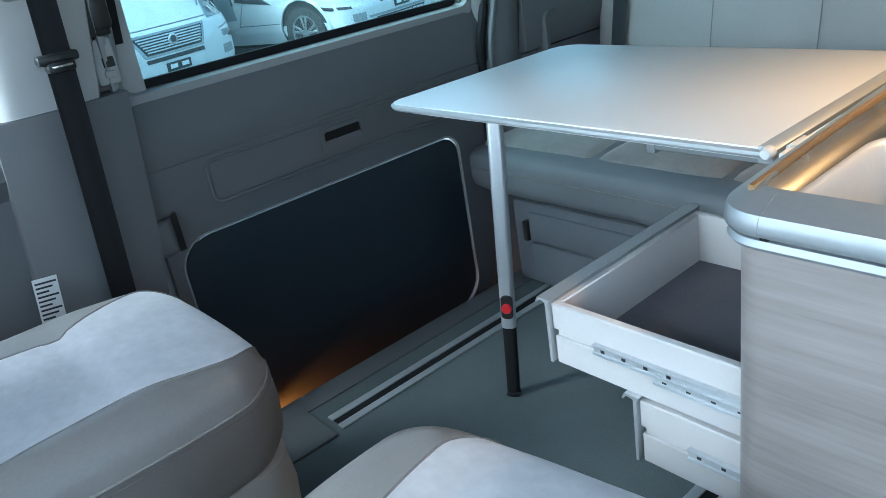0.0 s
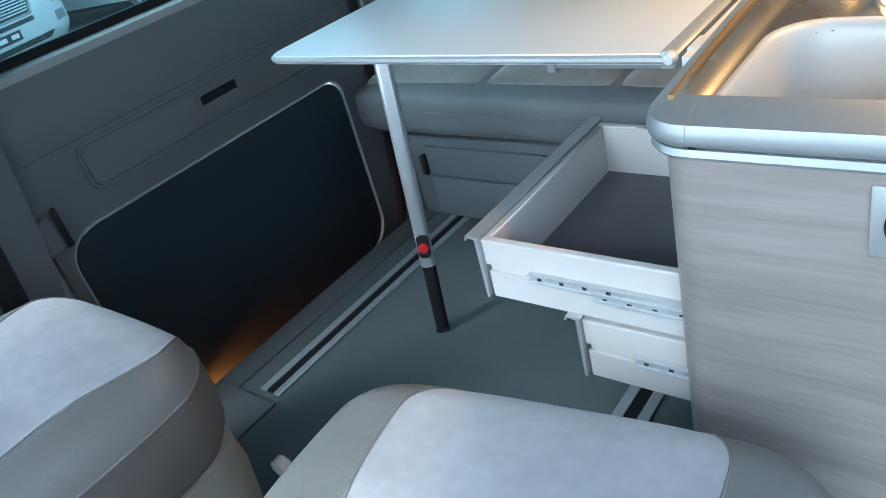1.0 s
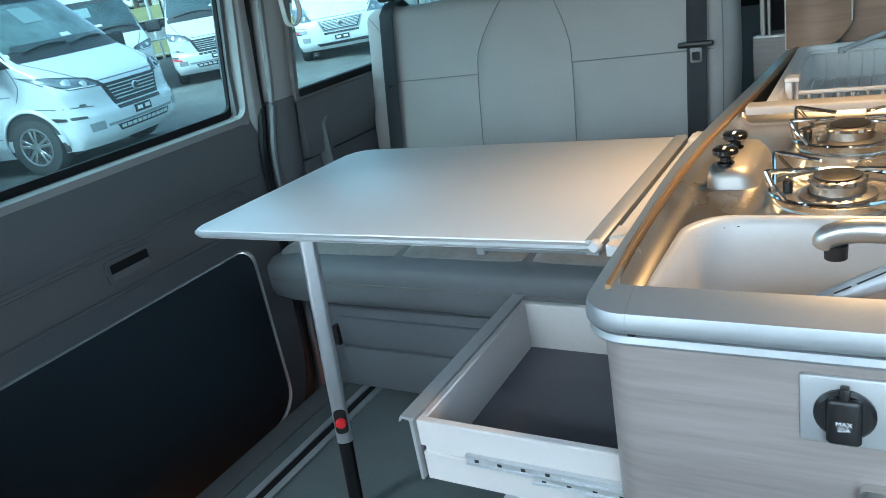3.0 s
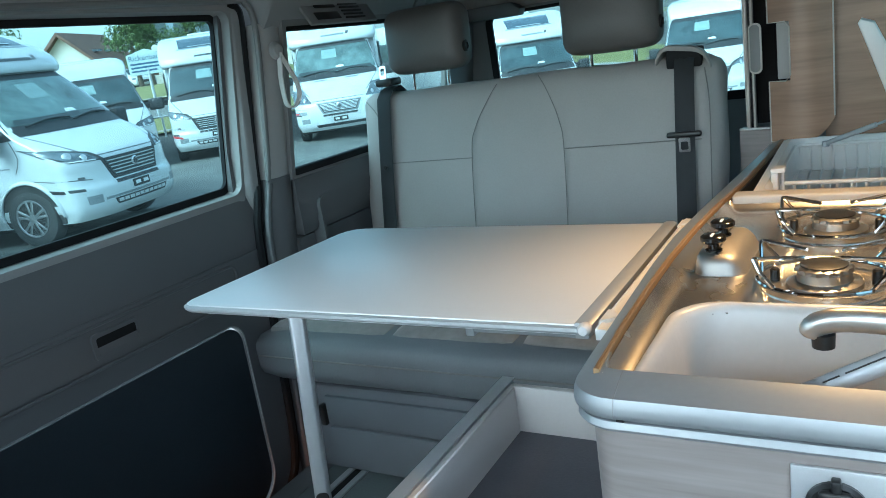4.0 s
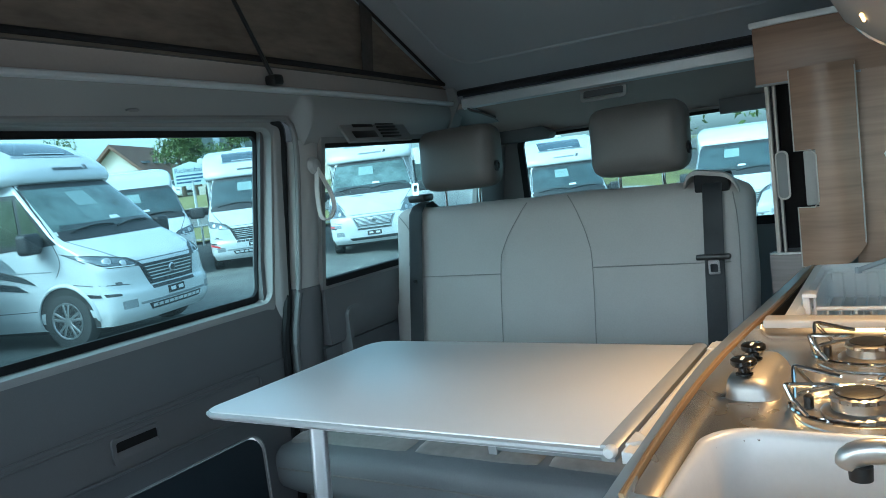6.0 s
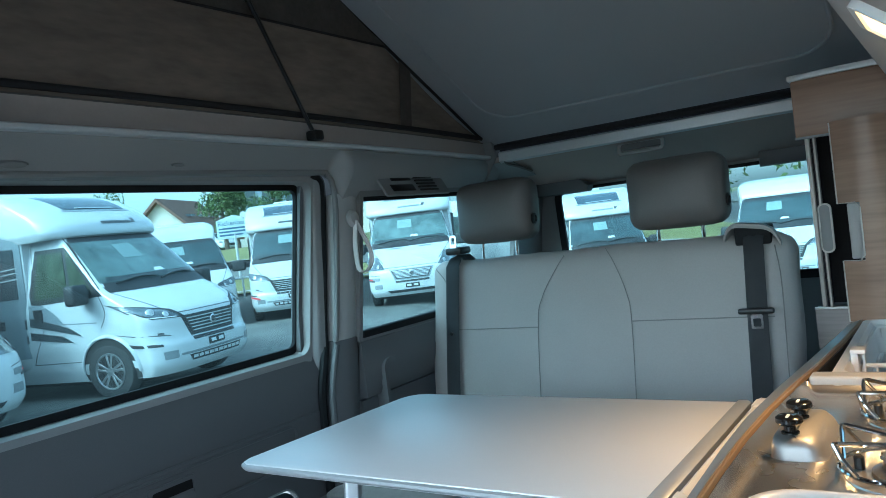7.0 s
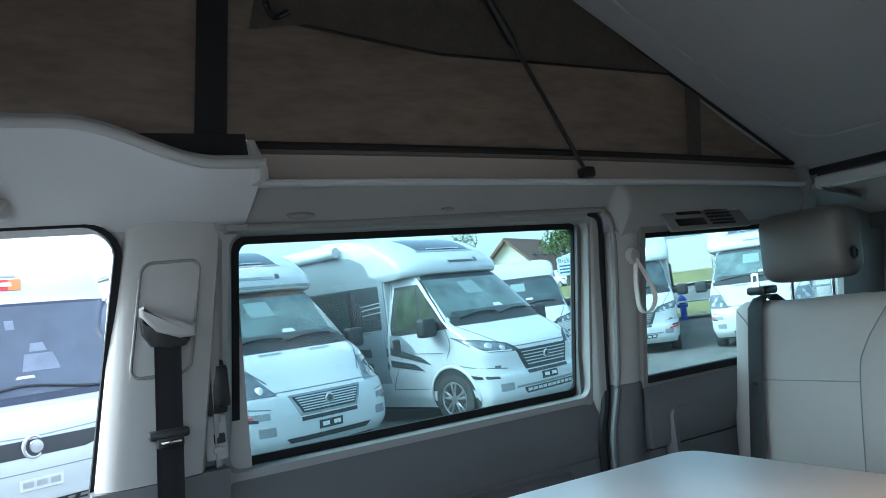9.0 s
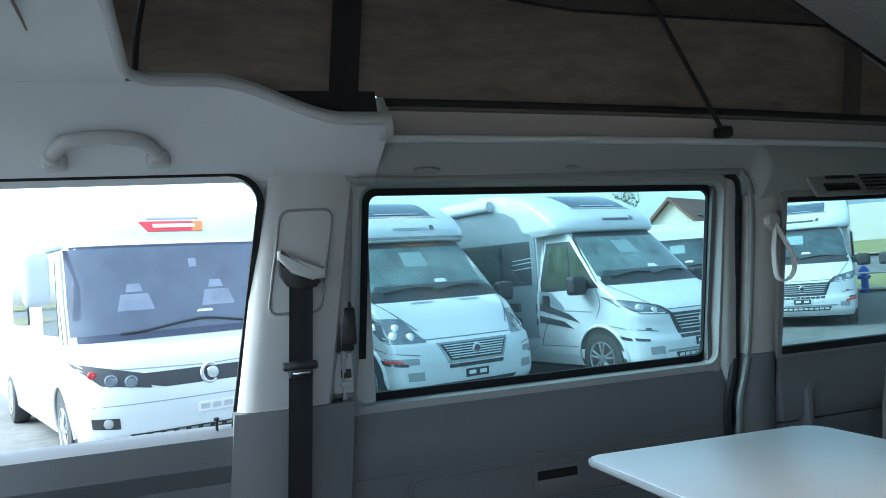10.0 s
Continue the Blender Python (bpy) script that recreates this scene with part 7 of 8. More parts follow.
def arch(e, m, nose, s, sg, r):
    """Dark wheel housing let into the vehicle side, with a body coloured flare."""
    pts = [(s + r * math.cos(a), max(0.25, 0.355 + r * math.sin(a))) for a in frange(-0.3, math.pi + 0.3, 28)]
    def on(u, v, off):
        return m @ nose.at(sg * nose.side_a(u, v), v, off)
    bm = nb()
    front_v = [bm.verts.new(on(u, v, 0.006)) for u, v in pts]
    back_v = [bm.verts.new(on(u, v, -0.05)) for u, v in pts]
    bm.faces.new(front_v)
    bm.faces.new(list(reversed(back_v)))
    for a in range(len(pts)):
        b = (a + 1) % len(pts)
        bm.faces.new((front_v[a], back_v[a], back_v[b], front_v[b]))
    w = part("wheel_arch", bm, "tyre", e, "dark wheel arch")
    bm = nb()
    tube(bm, [on(s + (u - s) * 1.03, 0.355 + (v - 0.355) * 1.03, 0.006) for u, v in pts[2:-2]], 0.020, 8, flat=1.4)
    part("arch_flare", bm, "paint", w)


def motorhome(at, heading, label, modern=True, body="low", stripe="grey", screen="windscreen", full=True, band=False):
    """A parked motorhome on a van cab; at is its front centre on the ground."""
    m = Matrix.Translation(at) @ Matrix.Rotation(radians(heading), 4, "Z")
    e = empty("motorhome", at, label, "motorhome", "parked motorhomes")
    nose = CAB_MODERN if modern else CAB_OLDER
    bm = nb()
    nose.build(bm, m, 0.24, 2.15)
    c = part("cab", bm, "paint", e, "white cab")

    def put(name, quad, mat, parent=c, off=0.006, nu=10, nv=6, thick=0.014, lab="", on=nose):
        bm = nb()
        on.patch(bm, m, quad, off, nu, nv, thick)
        return part(name, bm, mat, parent, lab)

    def side(name, quad, mat, sg, parent=c, off=0.006, nu=8, nv=6, lab="", on=nose):
        return put(name, [(sg * on.side_a(u, v), v) for u, v in quad], mat, parent, off, nu, nv, 0.014, lab, on)

    # windscreen with its black border, wipers and sheets behind the glass
    put("screen_border", [(-0.99, 1.40), (0.99, 1.40), (0.965, 2.125), (-0.965, 2.125)], "plastic_dark", off=0.004, nu=24, nv=10)
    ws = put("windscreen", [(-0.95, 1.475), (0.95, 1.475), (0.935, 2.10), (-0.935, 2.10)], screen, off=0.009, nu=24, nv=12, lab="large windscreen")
    put("sun_strip", [(-0.93, 2.045), (0.93, 2.045), (0.93, 2.10), (-0.93, 2.10)], "plastic_dark", ws, 0.011, 20, 2, 0.004)
    put("dashboard", [(-0.88, 1.48), (0.88, 1.48), (0.84, 1.545), (-0.84, 1.545)], "dash_seen", ws, 0.011, 20, 3, 0.004, "dashboard behind the glass")
    put("scuttle", [(-0.93, 1.345), (0.93, 1.345), (0.95, 1.425), (-0.95, 1.425)], "plastic_dark", off=0.007, nu=20, nv=4)
    put("price_sheet", [(-0.30, 1.78), (0.08, 1.78), (0.08, 1.98), (-0.30, 1.98)], "sheet_seen", ws, 0.013, 4, 3, 0.003, "pale price sheet")
    put("sheet_on_dash", [(0.02, 1.555), (0.22, 1.555), (0.20, 1.60), (0.05, 1.60)], "paper", ws, 0.013, 3, 2, 0.003)
    for a0, a1 in ((-0.78, -0.05), (-0.02, 0.72)):
        bm = nb()
        tube(bm, [m @ nose.at(a0 + (a1 - a0) * t, 1.445 + 0.055 * math.sin(t * 2.4), 0.026) for t in frange(0, 1, 8)], 0.011, 6)
        part("wiper", bm, "plastic_dark", c)
    # bonnet edges
    for sg in (-1, 1):
        put("bonnet_gap", [(sg * 0.62, 1.0), (sg * 0.645, 1.0), (sg * 0.93, 1.345), (sg * 0.915, 1.345)], "gap_line", off=0.002, nu=2, nv=10)
    put("bonnet_gap", [(-0.63, 0.985), (0.63, 0.985), (0.63, 0.997), (-0.63, 0.997)] if modern else [(-0.68, 0.885), (0.68, 0.885), (0.68, 0.897), (-0.68, 0.897)], "gap_line", off=0.002, nu=16, nv=2)
    for sg in (-1, 1):
        # side window in its black frame, door lines, handle
        side("side_window_frame", [(0.84, 1.32), (2.05, 1.28), (2.02, 2.0), (1.42, 2.0)], "plastic_dark", sg, off=0.004)
        side("side_window", [(1.03, 1.38), (1.37, 1.37), (1.49, 1.945), (1.455, 1.945)], "window_seen", sg, off=0.010, lab="quarter window")
        side("side_window", [(1.43, 1.37), (1.99, 1.35), (1.96, 1.945), (1.545, 1.945)], "window_seen", sg, off=0.010, lab="side window with pale curtains behind")
        side("door_gap", [(2.125, 0.50), (2.138, 0.50), (2.10, 2.05), (2.088, 2.05)], "gap_line", sg, off=0.002, nu=2, nv=10)
        side("door_gap", [(0.93, 0.92), (0.943, 0.92), (0.935, 1.31), (0.922, 1.31)], "gap_line", sg, off=0.002, nu=2)
        side("door_gap", [(1.32, 0.50), (2.13, 0.50), (2.13, 0.51), (1.32, 0.51)], "gap_line", sg, off=0.002, nv=2)
        # shading of the door's crease laid on as a flat grey strip
        side("crease_shade", [(1.0, 0.985), (2.10, 1.02), (2.10, 1.035), (1.0, 1.0)], "paint_grey", sg, off=0.003, nv=2)
        side("door_handle", [(1.88, 1.06), (2.03, 1.06), (2.03, 1.23), (1.88, 1.23)], "plastic_dark", sg, off=0.016, nu=4, nv=4)
        arch(c, m, nose, 0.88, sg, 0.44)
        put("bumper_strip", [(sg * 0.86, 0.60), (sg * 1.26, 0.635), (sg * 1.26, 0.69), (sg * 0.86, 0.63)], "plastic_dark", off=0.008, nu=12, nv=3)
        put("bumper_gap", [(sg * 0.72, 0.715), (sg * 1.30, 0.80), (sg * 1.30, 0.812), (sg * 0.72, 0.727)], "gap_line", off=0.002, nu=14, nv=2)
        put("fog_recess", [(sg * 0.70, 0.43), (sg * 0.88, 0.43), (sg * 0.88, 0.53), (sg * 0.70, 0.53)], "paint_grey", off=0.004, nu=6, nv=4)
        if modern:
            hs = put("headlight_housing", [(sg * 0.47, 0.925), (sg * 0.90, 0.955), (sg * 1.18, 1.205), (sg * 0.60, 1.05)], "plastic_dark", off=0.006, nu=16, nv=6)
            put("headlight", [(sg * 0.56, 0.945), (sg * 0.895, 0.978), (sg * 1.13, 1.185), (sg * 0.66, 1.04)], "headlight", off=0.011, nu=16, nv=6, lab="clear headlight")
            for a_, z_, rr in ((0.73, 0.99, 0.045), (0.87, 1.035, 0.055)):
                bm = nb()
                p = nose.at(sg * a_, z_, 0.012)
                lathe(bm, [(0, 0), (rr, 0), (rr * 0.8, 0.006), (0, 0.008)], (0, 0, 0), 14, m @ Matrix.Translation(p) @ Matrix.Rotation(radians(sg * 42), 4, "Z") @ Matrix.Rotation(radians(70), 4, "Y"))
                part("reflector", bm, "rim", hs)
            put("day_light", [(sg * 0.60, 0.938), (sg * 0.90, 0.962), (sg * 0.90, 0.975), (sg * 0.60, 0.951)], "paper", hs, 0.013, 8, 2, 0.003)
            put("air_vent", [(sg * 0.80, 0.735), (sg * 0.87, 0.74), (sg * 0.87, 0.775), (sg * 0.80, 0.77)], "gap_line", off=0.005, nu=4, nv=3)
        else:
            hs = put("headlight", [(sg * 0.60, 0.865), (sg * 0.98, 0.865), (sg * 1.16, 1.17), (sg * 0.76, 1.15)], "headlight", off=0.010, nu=14, nv=8, lab="tall clear headlight")
            for a_, z_, rr in ((0.76, 0.93, 0.06), (0.91, 0.955, 0.06), (0.86, 1.045, 0.055), (1.01, 1.07, 0.05)):
                bm = nb()
                p = nose.at(sg * a_, z_, 0.011)
                lathe(bm, [(0, 0), (rr, 0), (rr * 0.8, 0.006), (0, 0.008)], (0, 0, 0), 14, m @ Matrix.Translation(p) @ Matrix.Rotation(radians(sg * 48), 4, "Z") @ Matrix.Rotation(radians(60), 4, "Y"))
                part("reflector", bm, "rim", hs)
            put("indicator_field", [(sg * 0.74, 0.62), (sg * 1.12, 0.63), (sg * 1.12, 0.70), (sg * 0.74, 0.69)], "paint_grey", off=0.007, nu=10, nv=3)
            put("indicator", [(sg * 0.90, 0.645), (sg * 1.12, 0.65), (sg * 1.12, 0.68), (sg * 0.90, 0.67)], "decal_red", off=0.011, nu=6, nv=2)
            put("bonnet_slot", [(sg * 0.20, 1.30), (sg * 0.50, 1.30), (sg * 0.50, 1.325), (sg * 0.20, 1.325)], "paint_grey", off=0.004, nu=5, nv=2)
        # two-part mirror on its arm
        bm = nb()
        pad(bm, -1.15, -0.97, sg * 1.235 - 0.13, sg * 1.235 + 0.13, 1.24, 1.50, 0.05, 0, 6, m)
        mi = part("mirror", bm, "plastic_dark", c, "black door mirror")
        bm = nb()
        bx(bm, -1.24, -1.06, sg * 1.10 - 0.14, sg * 1.10 + 0.14, 1.30, 1.44, 0.03, 2, m)
        part("mirror_arm", bm, "plastic_dark", mi)
    # grille with its bars and round badge
    if modern:
        gz0, gz1, g0, g1 = 0.695, 0.915, 0.40, 0.50
    else:
        gz0, gz1, g0, g1 = 0.625, 0.820, 0.36, 0.46
    sur = put("grille_surround", [(-g0 - 0.03, gz0 - 0.025), (g0 + 0.03, gz0 - 0.025), (g1 + 0.04, gz1 + 0.025), (-g1 - 0.04, gz1 + 0.025)], "plastic_dark" if modern else "paint_grey", off=0.007, nu=14, nv=6)
    g = put("grille", [(-g0, gz0), (g0, gz0), (g1, gz1), (-g1, gz1)], "plastic_dark", off=0.012, nu=14, nv=6, lab="dark grille")
    for k in range(5 if modern else 6):
        z = gz0 + 0.022 + k * (gz1 - gz0 - 0.05) / (4 if modern else 5)
        w = g0 + (g1 - g0) * (z - gz0) / (gz1 - gz0) - 0.02
        put("grille_bar", [(-w, z), (w, z), (w, z + 0.013), (-w, z + 0.013)], "galv", g, 0.020, 12, 2, 0.006)
    zc = (gz0 + gz1) / 2 + 0.012
    bm = nb()
    lathe(bm, [(0, 0), (0.062, 0), (0.062, 0.010), (0.048, 0.018), (0, 0.016)], (0, 0, 0), 24, m @ Matrix.Translation(nose.at(0, zc, 0.018)) @ Matrix.Rotation(radians(90), 4, "Y"))
    bd = part("badge", bm, "chrome_far", g, "round silver badge")
    bm = nb()
    lathe(bm, [(0, 0), (0.044, 0), (0.04, 0.006), (0, 0.008)], (0, 0, 0), 20, m @ Matrix.Translation(nose.at(0, zc, 0.032)) @ Matrix.Rotation(radians(90), 4, "Y"))
    part("badge_field", bm, "plastic_dark" if modern else "paint_dark", bd)
    zs0 = gz0 - 0.085
    for k in range(9):
        y = (-0.44 + k * 0.11) * (0.86 if modern else 0.78)
        put("air_slot", [(y - 0.042, zs0), (y + 0.042, zs0), (y + 0.042, zs0 + 0.042), (y - 0.042, zs0 + 0.042)], "plastic_dark", off=0.008, nu=3, nv=2)
    zp = 0.50 if modern else 0.41
    pl = put("number_plate", [(-0.17, zp), (0.15, zp), (0.15, zp + 0.095), (-0.17, zp + 0.095)], "print", off=0.014, nu=4, nv=2, lab="dark plate with pale bars")
    for y in (-0.085, 0.07):
        put("plate_bar", [(y - 0.05, zp + 0.025), (y + 0.045, zp + 0.025), (y + 0.045, zp + 0.07), (y - 0.05, zp + 0.07)], "paper", pl, 0.019, 2, 2, 0.004)
    lg = put("lower_grille", [(-0.50, 0.355), (0.50, 0.355), (0.54, 0.435), (-0.54, 0.435)] if modern else [(-0.55, 0.31), (0.55, 0.31), (0.60, 0.37), (-0.60, 0.37)], "plastic_dark", off=0.008, nu=14, nv=3)
    if modern:
        for k in range(10):
            y = -0.45 + k * 0.10
            put("grille_bar", [(y - 0.038, 0.375), (y + 0.038, 0.375), (y + 0.038, 0.415), (y - 0.038, 0.415)], "paint", lg, 0.013, 2, 2, 0.006)
        put("bumper_lip", [(-0.66, 0.445), (0.66, 0.445), (0.66, 0.475), (-0.66, 0.475)], "paint_grey", off=0.006, nu=14, nv=2)
    bm = nb()
    bx(bm, -2.7, -0.5, -0.85, 0.85, 0.18, 0.30, 0.02, 1, m)
    part("underbody", bm, "tyre", e, "dark underbody")
    for s_ in (0.88, 4.75):
        for sg in (-1, 1):
            if full or s_ < 2:
                wheel(e, m, s_, sg * 0.925)
    if body == "van":
        hull = Shell([(1.60, 2.06, 2.16, 0.84), (1.72, 1.95, 2.36, 0.90), (1.95, 1.7, 2.50, 0.94), (2.3, 0.9, 2.56, 0.99), (2.5, 0.30, 2.58, 1.02), (5.95, 0.30, 2.58, 1.02), (6.0, 0.4, 2.5, 0.98)], 9)
        bm = nb()
        hull.build(bm, m, 44, 3)
        b = part("van_body", bm, "paint", e, "white panel van body")
        for sg in (-1, 1):
            bm = nb()
            hull.patch(bm, m, [(3.0, 1.4), (4.3, 1.4), (4.3, 2.0), (3.0, 2.0)], "side", 0.012, 8, 8, 0.02, sg)
            part("living_window", bm, "windscreen", b)
        return e
    box = Shell([(2.12, 0.46, 2.30, 0.99), (2.22, 0.40, 2.52, 1.035), (2.40, 0.36, 2.66, 1.05), (2.75, 0.34, 2.82, 1.07), (3.6, 0.34, 2.87, 1.12), (6.9, 0.34, 2.89, 1.14), (7.0, 0.45, 2.80, 1.10)], 16)
    bm = nb()
    box.build(bm, m, 64, 2)
    b = part("living_body", bm, "paint", e, "white living body")
    bm = nb()
    ROOF_CAP.build(bm, m, 2.11, 2.88)
    cp = part("roof_cap", bm, "paint", e, "white low roof cap")
    rw = put("roof_window", [(-0.52, 2.52), (0.52, 2.52), (0.56, 2.755), (-0.56, 2.755)], "roof_glass", cp, 0.010, 12, 8, 0.02, "dark roof window", ROOF_CAP)
    put("roof_window_handle", [(-0.32, 2.533), (0.32, 2.533), (0.32, 2.548), (-0.32, 2.548)], "galv", rw, 0.018, 8, 2, 0.006, "", ROOF_CAP)
    put("roof_window_lip", [(-0.58, 2.485), (0.58, 2.485), (0.55, 2.515), (-0.55, 2.515)], "paint_grey", cp, 0.006, 12, 3, 0.014, "", ROOF_CAP)
    put("cap_shadow_gap", [(-0.94, 2.128), (0.94, 2.128), (0.94, 2.138), (-0.94, 2.138)], "gap_line", cp, 0.003, 20, 2, 0.014, "", ROOF_CAP)
    put("lettering_bar", [(-0.22, 2.285), (0.30, 2.285), (0.30, 2.325), (-0.22, 2.325)], "paint_dark" if stripe != "none" else "paint_grey", cp, 0.006, 8, 2, 0.006, "", ROOF_CAP)
    put("lettering_bar", [(0.32, 2.29), (0.39, 2.29), (0.41, 2.36), (0.35, 2.36)], "paint_dark", cp, 0.006, 3, 2, 0.006, "", ROOF_CAP)

    def wall(name, quad, mat, sg, parent=b, off=0.012, nu=10, nv=6, lab=""):
        bm = nb()
        box.patch(bm, m, quad, "side", off, nu, nv, 0.02, sg)
        return part(name, bm, mat, parent, lab)

    for sg in (-1, 1):
        if stripe == "grey":
            for s0, s1, t0, t1 in ((2.14, 2.42, 2.14, 2.40), (2.42, 2.78, 2.40, 2.56), (2.78, 3.6, 2.56, 2.62), (3.6, 6.85, 2.62, 2.62)):
                wall("decor_field", [(s0, 0.60), (s1, 0.60), (s1, t1), (s0, t0)], "decor_silver", sg, off=0.014)
            wall("decor_field", [(2.22, 1.40), (4.6, 1.36), (4.6, 2.08), (2.22, 2.06)], "paint_dark", sg, off=0.020)
            for z_ in (1.66, 1.74, 1.80):
                wall("decor_line", [(2.20, z_), (2.62, z_ - 0.03), (2.62, z_ - 0.018), (2.20, z_ + 0.014)], "paint", sg, off=0.024, nv=2)
            wall("decor_stripe", [(2.16, 0.99), (6.8, 1.10), (6.8, 1.22), (2.16, 1.12)], "paint_dark", sg, off=0.024)
            wall("decor_stripe", [(2.16, 0.80), (6.8, 0.98), (6.8, 1.04), (2.16, 0.90)], "paint_dark", sg, off=0.024)
            side("decor_stripe", [(1.26, 0.84), (2.11, 1.02), (2.11, 1.13), (1.46, 0.96)], "paint_dark", sg, off=0.008)
            side("decor_stripe", [(1.40, 0.76), (2.11, 0.84), (2.11, 0.94), (1.58, 0.86)], "paint_dark", sg, off=0.008)
            side("decor_field", [(1.55, 1.00), (2.11, 1.12), (2.11, 1.30), (1.86, 1.28)], "decor_silver", sg, off=0.005)
        elif stripe == "red":
            wall("decor_stripe", [(2.62, 1.02), (6.8, 1.14), (6.8, 1.22), (2.62, 1.14)], "decal_red", sg)
            put("decor_stripe", [(sg * 0.80, 0.52), (sg * 1.30, 0.64), (sg * 1.30, 0.69), (sg * 0.80, 0.56)], "decal_red", off=0.012, nu=12, nv=2)
        w = wall("living_window_frame", [(2.85, 1.42), (4.05, 1.42), (4.05, 2.04), (2.85, 2.04)], "plastic_dark", sg, off=0.030)
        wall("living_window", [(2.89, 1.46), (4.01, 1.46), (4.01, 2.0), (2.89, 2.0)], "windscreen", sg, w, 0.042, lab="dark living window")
        wall("living_window", [(5.2, 1.5), (6.1, 1.5), (6.1, 2.0), (5.2, 2.0)], "windscreen", sg, off=0.035)
        wall("skirt", [(2.60, 0.36), (6.9, 0.36), (6.9, 0.60), (2.60, 0.60)], "paint", sg, off=0.030)
        wall("marker_light", [(2.9, 0.56), (3.0, 0.56), (3.0, 0.60), (2.9, 0.60)], "decal_orange", sg, off=0.042, nu=2, nv=2)
    if band:
        put("cap_band", [(-0.98, 2.165), (0.98, 2.165), (0.97, 2.20), (-0.97, 2.20)], "paint_grey", cp, 0.007, 20, 2, 0.012, "", ROOF_CAP)
    bm = nb()
    tube(bm, [m @ Vector((-3.0, -1.15, 2.68)), m @ Vector((-6.6, -1.15, 2.68))], 0.085, 14)
    part("awning_case", bm, "paint", e, "white awning case")
    bm = nb()
    bx(bm, -4.6, -3.9, -0.35, 0.35, 2.86, 2.96, 0.03, 2, m)
    part("roof_hatch", bm, "paint", e)
    return e


def integrated(at, heading, label):
    """A motorhome with a flat one-piece front."""
    m = Matrix.Translation(at) @ Matrix.Rotation(radians(heading), 4, "Z")
    e = empty("motorhome", at, label, "motorhome", "parked motorhomes")
    nose = ONE_PIECE
    bm = nb()
    nose.build(bm, m, 0.27, 2.82)
    b = part("body", bm, "paint", e, "white body")

    def put(name, quad, mat, parent=b, off=0.006, nu=12, nv=6, thick=0.014, lab=""):
        bm = nb()
        nose.patch(bm, m, quad, off, nu, nv, thick)
        return part(name, bm, mat, parent, lab)

    def side(name, quad, mat, sg, parent=b, off=0.006, nu=8, nv=6, lab=""):
        return put(name, [(sg * nose.side_a(u, v), v) for u, v in quad], mat, parent, off, nu, nv, 0.014, lab)

    put("screen_border", [(-1.06, 1.225), (1.06, 1.225), (1.05, 2.155), (-1.05, 2.155)], "screen_edge", off=0.004, nu=30, nv=10)
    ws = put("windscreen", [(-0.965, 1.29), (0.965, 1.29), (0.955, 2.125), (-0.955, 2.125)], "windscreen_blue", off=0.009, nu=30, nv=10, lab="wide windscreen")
    # pale seats and a sheet behind the glass
    for a0 in (-0.62, 0.08):
        put("seat_seen", [(a0, 1.50), (a0 + 0.30, 1.50), (a0 + 0.26, 1.66), (a0 + 0.04, 1.66)], "seat_seen", ws, 0.011, 6, 4, 0.003, "pale seat behind the glass")
        put("seat_seen", [(a0 + 0.08, 1.68), (a0 + 0.22, 1.68), (a0 + 0.20, 1.76), (a0 + 0.10, 1.76)], "seat_seen", ws, 0.011, 4, 3, 0.003)
    put("sheet_seen", [(0.02, 1.44), (0.17, 1.44), (0.16, 1.465), (0.04, 1.465)], "paper", ws, 0.012, 4, 2, 0.003)
    put("sheet_seen", [(0.02, 1.90), (0.09, 1.90), (0.09, 1.99), (0.02, 1.99)], "seat_seen", ws, 0.012, 3, 2, 0.003)
    for a0, a1 in ((-0.62, 0.10), (0.0, 0.70)):
        bm = nb()
        tube(bm, [m @ nose.at(a0 + (a1 - a0) * t, 1.33 - 0.045 * math.cos(t * 3) * (1 if a0 < -0.1 else -1), 0.026) for t in frange(0, 1, 8)], 0.011, 6)
        part("wiper", bm, "plastic_dark", b)
    for sg in (-1, 1):
        # headlight band sweeping up to the sides
        hs = put("headlight", [(sg * 0.48, 0.790), (sg * 0.84, 0.845), (sg * 1.03, 1.065), (sg * 0.55, 0.932)], "plastic_dark", off=0.007, nu=14, nv=6, lab="dark headlight unit")
        for a_, z_, rr in ((0.63, 0.865, 0.058), (0.77, 0.885, 0.058), (0.89, 0.945, 0.035)):
            bm = nb()
            lathe(bm, [(0, 0), (rr, 0), (rr, 0.012), (rr * 0.72, 0.02), (rr * 0.6, 0.008), (0, 0.012)], (0, 0, 0), 18, m @ Matrix.Translation(nose.at(sg * a_, z_, 0.008)) @ Matrix.Rotation(radians(sg * 22 * a_), 4, "Z") @ Matrix.Rotation(radians(88), 4, "Y"))
            part("headlamp", bm, "headlight" if rr > 0.04 else "decal_red", hs)
        fg = put("fog_recess", [(sg * 0.74, 0.445), (sg * 0.93, 0.46), (sg * 0.93, 0.555), (sg * 0.74, 0.545)], "plastic_dark", off=0.007, nu=8, nv=4)
        bm = nb()
        lathe(bm, [(0, 0), (0.045, 0), (0.04, 0.012), (0, 0.016)], (0, 0, 0), 16, m @ Matrix.Translation(nose.at(sg * 0.82, 0.503, 0.008)) @ Matrix.Rotation(radians(sg * 20), 4, "Z") @ Matrix.Rotation(radians(90), 4, "Y"))
        part("fog_lamp", bm, "rim", fg)
        side("side_window", [(0.95, 1.3), (1.85, 1.3), (1.85, 2.05), (1.02, 2.05)], "windscreen", sg)
